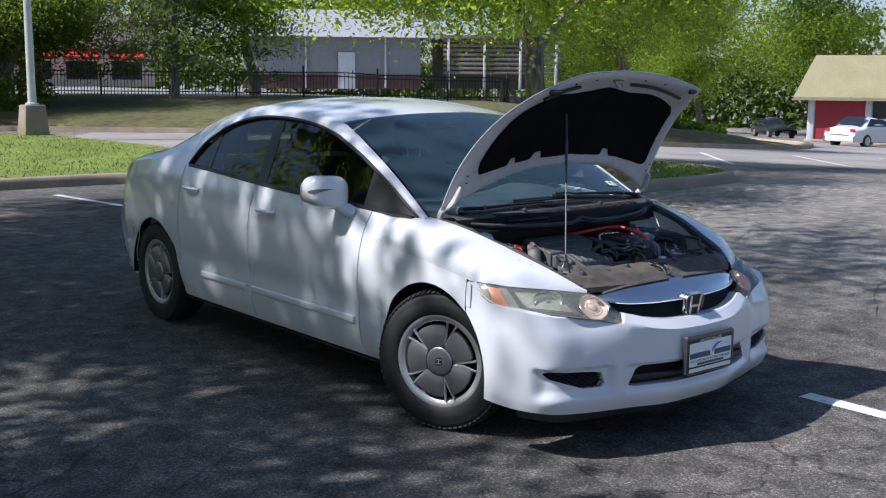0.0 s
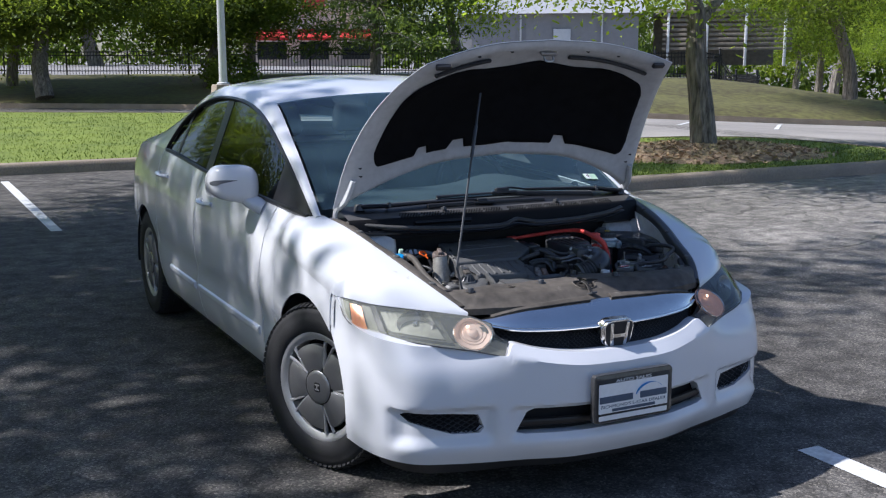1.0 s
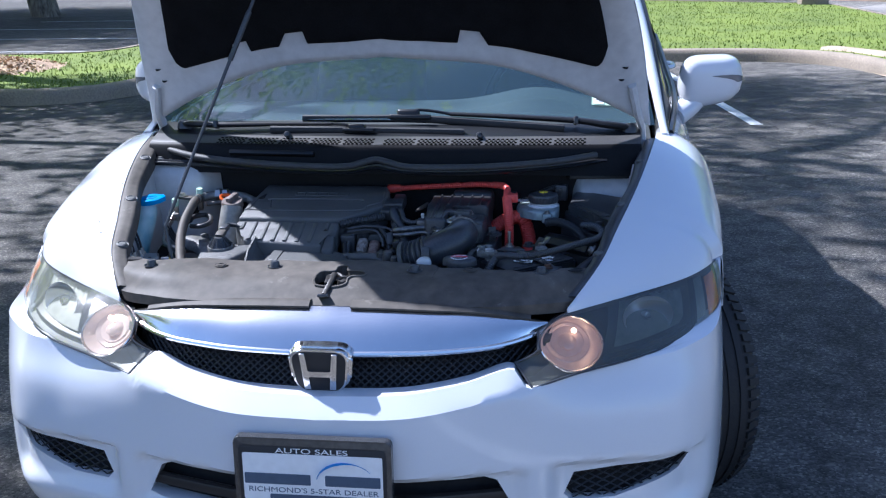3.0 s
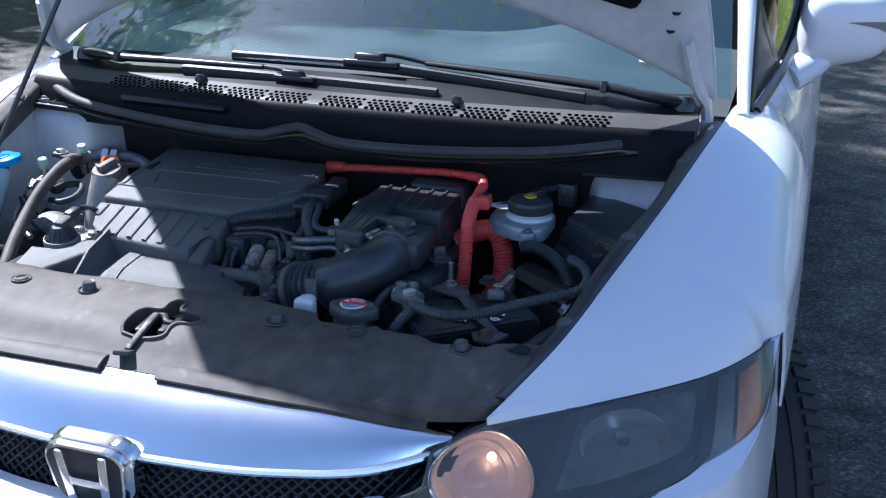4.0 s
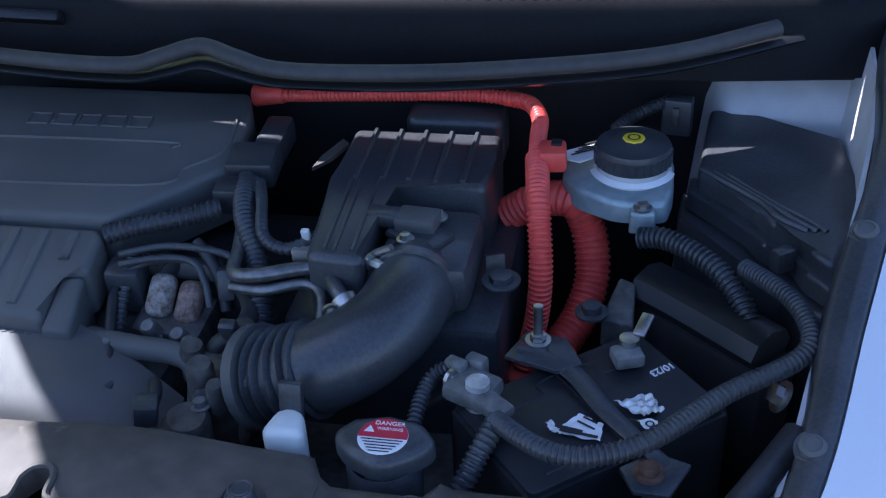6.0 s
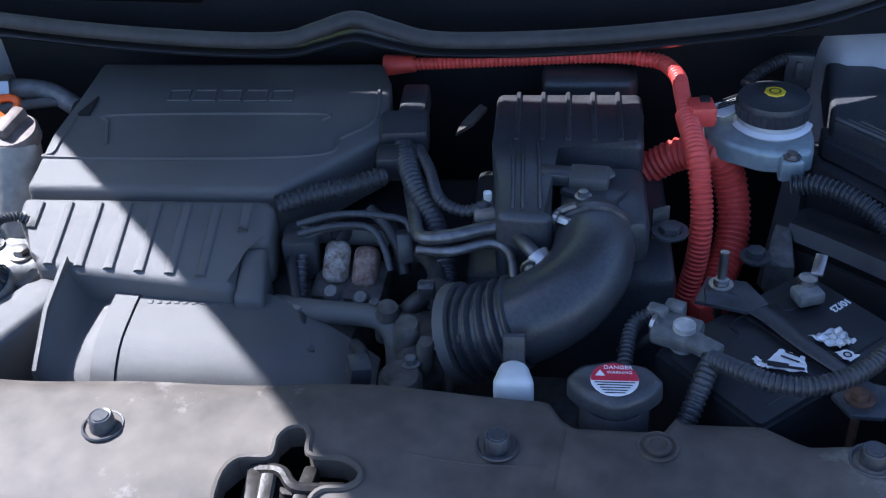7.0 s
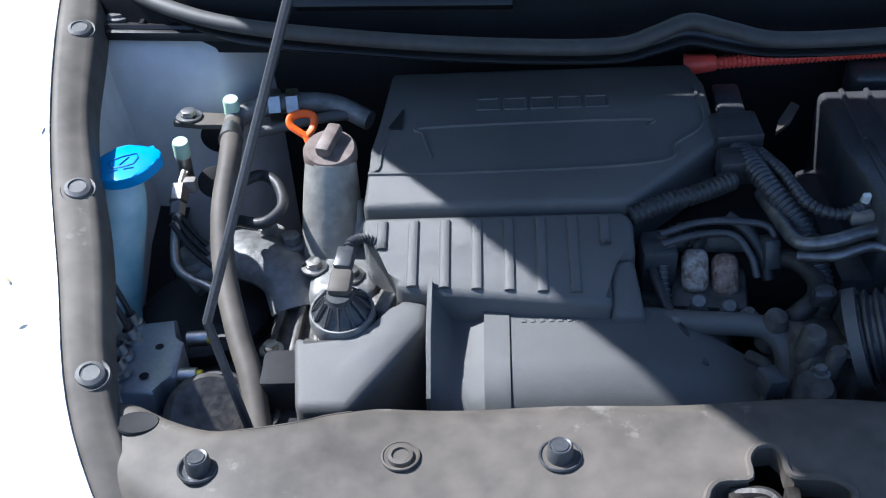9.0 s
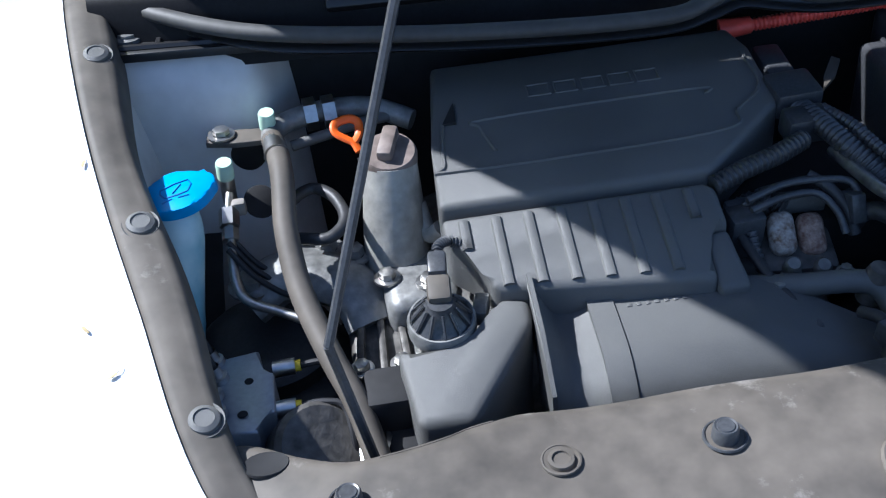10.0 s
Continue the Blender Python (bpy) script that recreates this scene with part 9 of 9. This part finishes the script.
for k in range(3):
    part("brake_pipe", one(tube, [(-0.545, 0.60 - 0.012 * k, 0.74), (-0.52, 0.585 - 0.012 * k, 0.71), (-0.485, 0.575 - 0.012 * k, 0.69), (-0.455, 0.585 - 0.01 * k, 0.70)], 0.003, 8), INK, car, "thin black brake pipe")
PALE_CAST = shader("pale_cast_alloy", (0.29, 0.28, 0.25), 0.55, 0.25, vary=0.35, grain=70, blotch=16, bump=0.25)
oil = part("oil_filler", one(tube, [(-0.376, 0.616, 0.788), (-0.378, 0.608, 0.755), (-0.380, 0.598, 0.71), (-0.38, 0.58, 0.64)], lambda t: 0.0265 + 0.010 * t, 22), PALE_CAST, car, "dull alloy oil filler neck")
bm = bmesh.new()
lathe(bm, [(0.026, -0.014), (0.028, -0.010), (0.028, 0.002), (0.0255, 0.006), (0.0, 0.007)], (-0.376, 0.618, 0.796), (14, 2, 0), 26)
block(bm, (0.016, 0.040, 0.014), (-0.376, 0.620, 0.808), 0.004, (14, 0, -18))
part("cap", bm, shader("stained_cap", (0.11, 0.085, 0.07), 0.6, vary=0.3, grain=60, blotch=40, second=(0.24, 0.19, 0.165)), oil, "stained grey oil filler cap")
part("rib", one(tube, [(-0.354, 0.602, 0.745), (-0.350, 0.592, 0.725), (-0.346, 0.58, 0.72), (-0.336, 0.575, 0.73)], 0.0085, 10), PALE_CAST, oil)
part("cam_cover", one(block, (0.075, 0.12, 0.05), (-0.365, 0.565, 0.675), 0.015, (0, 0, 4), 3), ALLOY, oil)
casing = part("timing_cover", slab([(-0.438, 0.44), (-0.442, 0.56), (-0.425, 0.62), (-0.345, 0.62), (-0.34, 0.44)], 0.662, 0.16, 0.010, 0.05, 0.5), OILY, car, "oily cast alloy timing cover")
for k in range(4):
    part("rib", one(block, (0.008, 0.12, 0.02), (-0.428 + 0.02 * k, 0.505, 0.662), 0.003, (0, 0, 3 * k - 4)), OILY, casing)
for x, y in ((-0.43, 0.455), (-0.392, 0.455), (-0.432, 0.545), (-0.40, 0.60)):
    bolt((x, y, 0.668), casing, 0.008, 0.010)
part("pulley_guard", one(block, (0.05, 0.05, 0.10), (-0.405, 0.405, 0.645), 0.008, (0, 0, 0)), DARK, casing)
for x, y in ((-0.395, 0.545), (-0.355, 0.53)):
    bolt((x, y, 0.70), oil, 0.009, 0.01)
bm = bmesh.new()
loop = [(0.0, -0.014), (0.011, -0.004), (0.017, 0.012), (0.008, 0.021), (-0.010, 0.02), (-0.015, 0.008), (-0.006, -0.006), (0.0, -0.014), (0.001, -0.028)]
tube(bm, [pose(-0.413, 0.678, 0.79, 32, 0, 22) @ Vector((x * 0.85, y * 0.8, 0)) for x, y in loop], 0.0046, 8, 5, flat=0.7)
part("dipstick", bm, shader("orange_plastic", (0.75, 0.12, 0.01), 0.4, vary=0.1), car, "orange looped dipstick handle")
part("dipstick_tube", one(tube, [(-0.403, 0.655, 0.775), (-0.395, 0.64, 0.74), (-0.39, 0.62, 0.68)], 0.006, 8), INK, car)
act = part("valve_actuator", one(lathe, [(0.027, -0.05), (0.028, -0.012), (0.029, -0.008), (0.030, 0.0), (0.029, 0.002), (0.027, 0.002)], (-0.352, 0.441, 0.728), (8, 0, 0), 36), ALLOY, car, "ribbed black valve actuator in a bright ring")
bm = bmesh.new()
lathe(bm, [(0.028, 0.0), (0.025, 0.003), (0.014, 0.018), (0.012, 0.024), (0.0, 0.025)], (-0.352, 0.441, 0.728), (8, 0, 0), 30)
cone = part("cone", bm, SATIN, act)
part("ring", one(lathe, [(0.0275, 0.002), (0.0285, 0.0035), (0.0300, 0.0035), (0.0312, 0.0), (0.0312, -0.012)], (-0.352, 0.441, 0.728), (8, 0, 0), 40), ALLOY, act, "bright metal ring")
for k in range(12):
    a = 2 * math.pi * k / 12
    bm = one(tube, [Matrix.Translation((-0.352, 0.441, 0.728)) @ pose(0, 0, 0, 8) @ Vector((r * math.cos(a), r * math.sin(a), h)) for r, h in ((0.0275, 0.003), (0.0150, 0.0205))], 0.0014, 5, 1)
    part("rib", bm, SATIN, cone)
part("head", one(block, (0.022, 0.030, 0.013), (-0.351, 0.449, 0.756), 0.005, (14, 0, -4)), DUSTY, act)
part("plug", one(block, (0.017, 0.026, 0.014), (-0.349, 0.473, 0.764), 0.003, (10, 0, -6)), SATIN, act)
part("plug_cable", one(tube, [(-0.347, 0.485, 0.766), (-0.345, 0.497, 0.767), (-0.335, 0.510, 0.762), (-0.322, 0.510, 0.756)], 0.0045, 10, 6, 0.002, 0.004), SATIN, act)
part("tab", one(block, (0.014, 0.03, 0.016), (-0.314, 0.462, 0.715), 0.002, (0, 0, -15)), ALLOY, act)
mount = part("engine_mount", one(tube, [(-0.535, 0.575, 0.675), (-0.50, 0.585, 0.69), (-0.46, 0.575, 0.692), (-0.428, 0.555, 0.682), (-0.415, 0.525, 0.66)], lambda t: 0.036 - 0.008 * t, 14, 8, flat=0.6), ALLOY, car, "cast alloy engine mount bracket")
bolt((-0.530, 0.574, 0.692), mount, 0.016, 0.014, ALLOY)
bolt((-0.452, 0.605, 0.70), mount, 0.012, 0.014, ALLOY)
bolt((-0.425, 0.59, 0.698), mount, 0.011, 0.014, ALLOY)
part("rubber_ring", one(lathe, [(0.07, -0.03), (0.072, 0.0), (0.06, 0.012), (0.04, 0.014), (0.0, 0.014)], (-0.525, 0.555, 0.635), (0, 0, 0), 32), RUBBER, mount)
part("rubber_ring", one(lathe, [(0.088, -0.03), (0.09, -0.005), (0.08, 0.004), (0.06, 0.006)], (-0.525, 0.545, 0.612), (0, 0, 0), 36), RUBBER, mount)
absb = part("brake_modulator", slab([(-0.563, 0.374), (-0.565, 0.462), (-0.521, 0.468), (-0.520, 0.440), (-0.508, 0.438), (-0.507, 0.39), (-0.520, 0.385), (-0.522, 0.368)], 0.698, 0.07, 0.003, 0.05, 0.42), shader("milled_alloy", (0.34, 0.36, 0.39), 0.4, 0.7, vary=0.15, grain=200), car, "milled alloy brake modulator block")
for k in range(5):
    x, y = -0.560 + 0.004 * (k % 2), 0.372 + 0.022 * k
    part("port", one(lathe, [(0.009, 0.0), (0.009, 0.006), (0.006, 0.007), (0.006, 0.018)], (x, y, 0.697), (0, -12, 0), 12), STEEL, absb)
    part("pipe", one(tube, [(x - 0.002, y, 0.712), (x - 0.012, y + 0.006, 0.74), (x - 0.03, y + 0.02, 0.765), (x - 0.045, y + 0.05, 0.75)], 0.003, 8), INK, absb)
for x, y in ((-0.535, 0.39), (-0.53, 0.43), (-0.54, 0.45)):
    part("port_hole", one(lathe, [(0.0, 0.0008), (0.004, 0.0008), (0.0048, 0.0)], (x, y, 0.698), (0, 0, 0), 10), DARK, absb)
for y in (0.455, 0.402):
    part("outlet", one(tube, [(-0.51, y, 0.685), (-0.498, y, 0.686), (-0.49, y, 0.686)], 0.008, 10, 3), STEEL, absb)
    part("outlet_mark", one(tube, [(-0.491, y, 0.686), (-0.485, y, 0.686)], 0.0055, 10, 1), YELLOW, absb)
    part("pipe", one(tube, [(-0.486, y, 0.686), (-0.465, y, 0.687), (-0.448, y - 0.006, 0.683), (-0.443, y - 0.03, 0.665), (-0.443, y - 0.05, 0.63)], 0.0032, 8), INK, absb)
part("pump_motor", one(lathe, [(0.042, -0.05), (0.043, 0.03), (0.038, 0.036), (0.0, 0.036)], (-0.485, 0.378, 0.645), (28, 30, 0), 28), OILY, absb)
part("auxiliary_pump", one(block, (0.05, 0.10, 0.06), (-0.40, 0.40, 0.63), 0.012), DARK, car, "dark belt drive housing")
part("pulley", one(lathe, [(0.05, -0.015), (0.052, -0.01), (0.047, 0.0), (0.052, 0.01), (0.05, 0.015), (0.0, 0.015)], (-0.425, 0.375, 0.61), (0, 90, 0), 32), STEEL, car, "belt pulley")
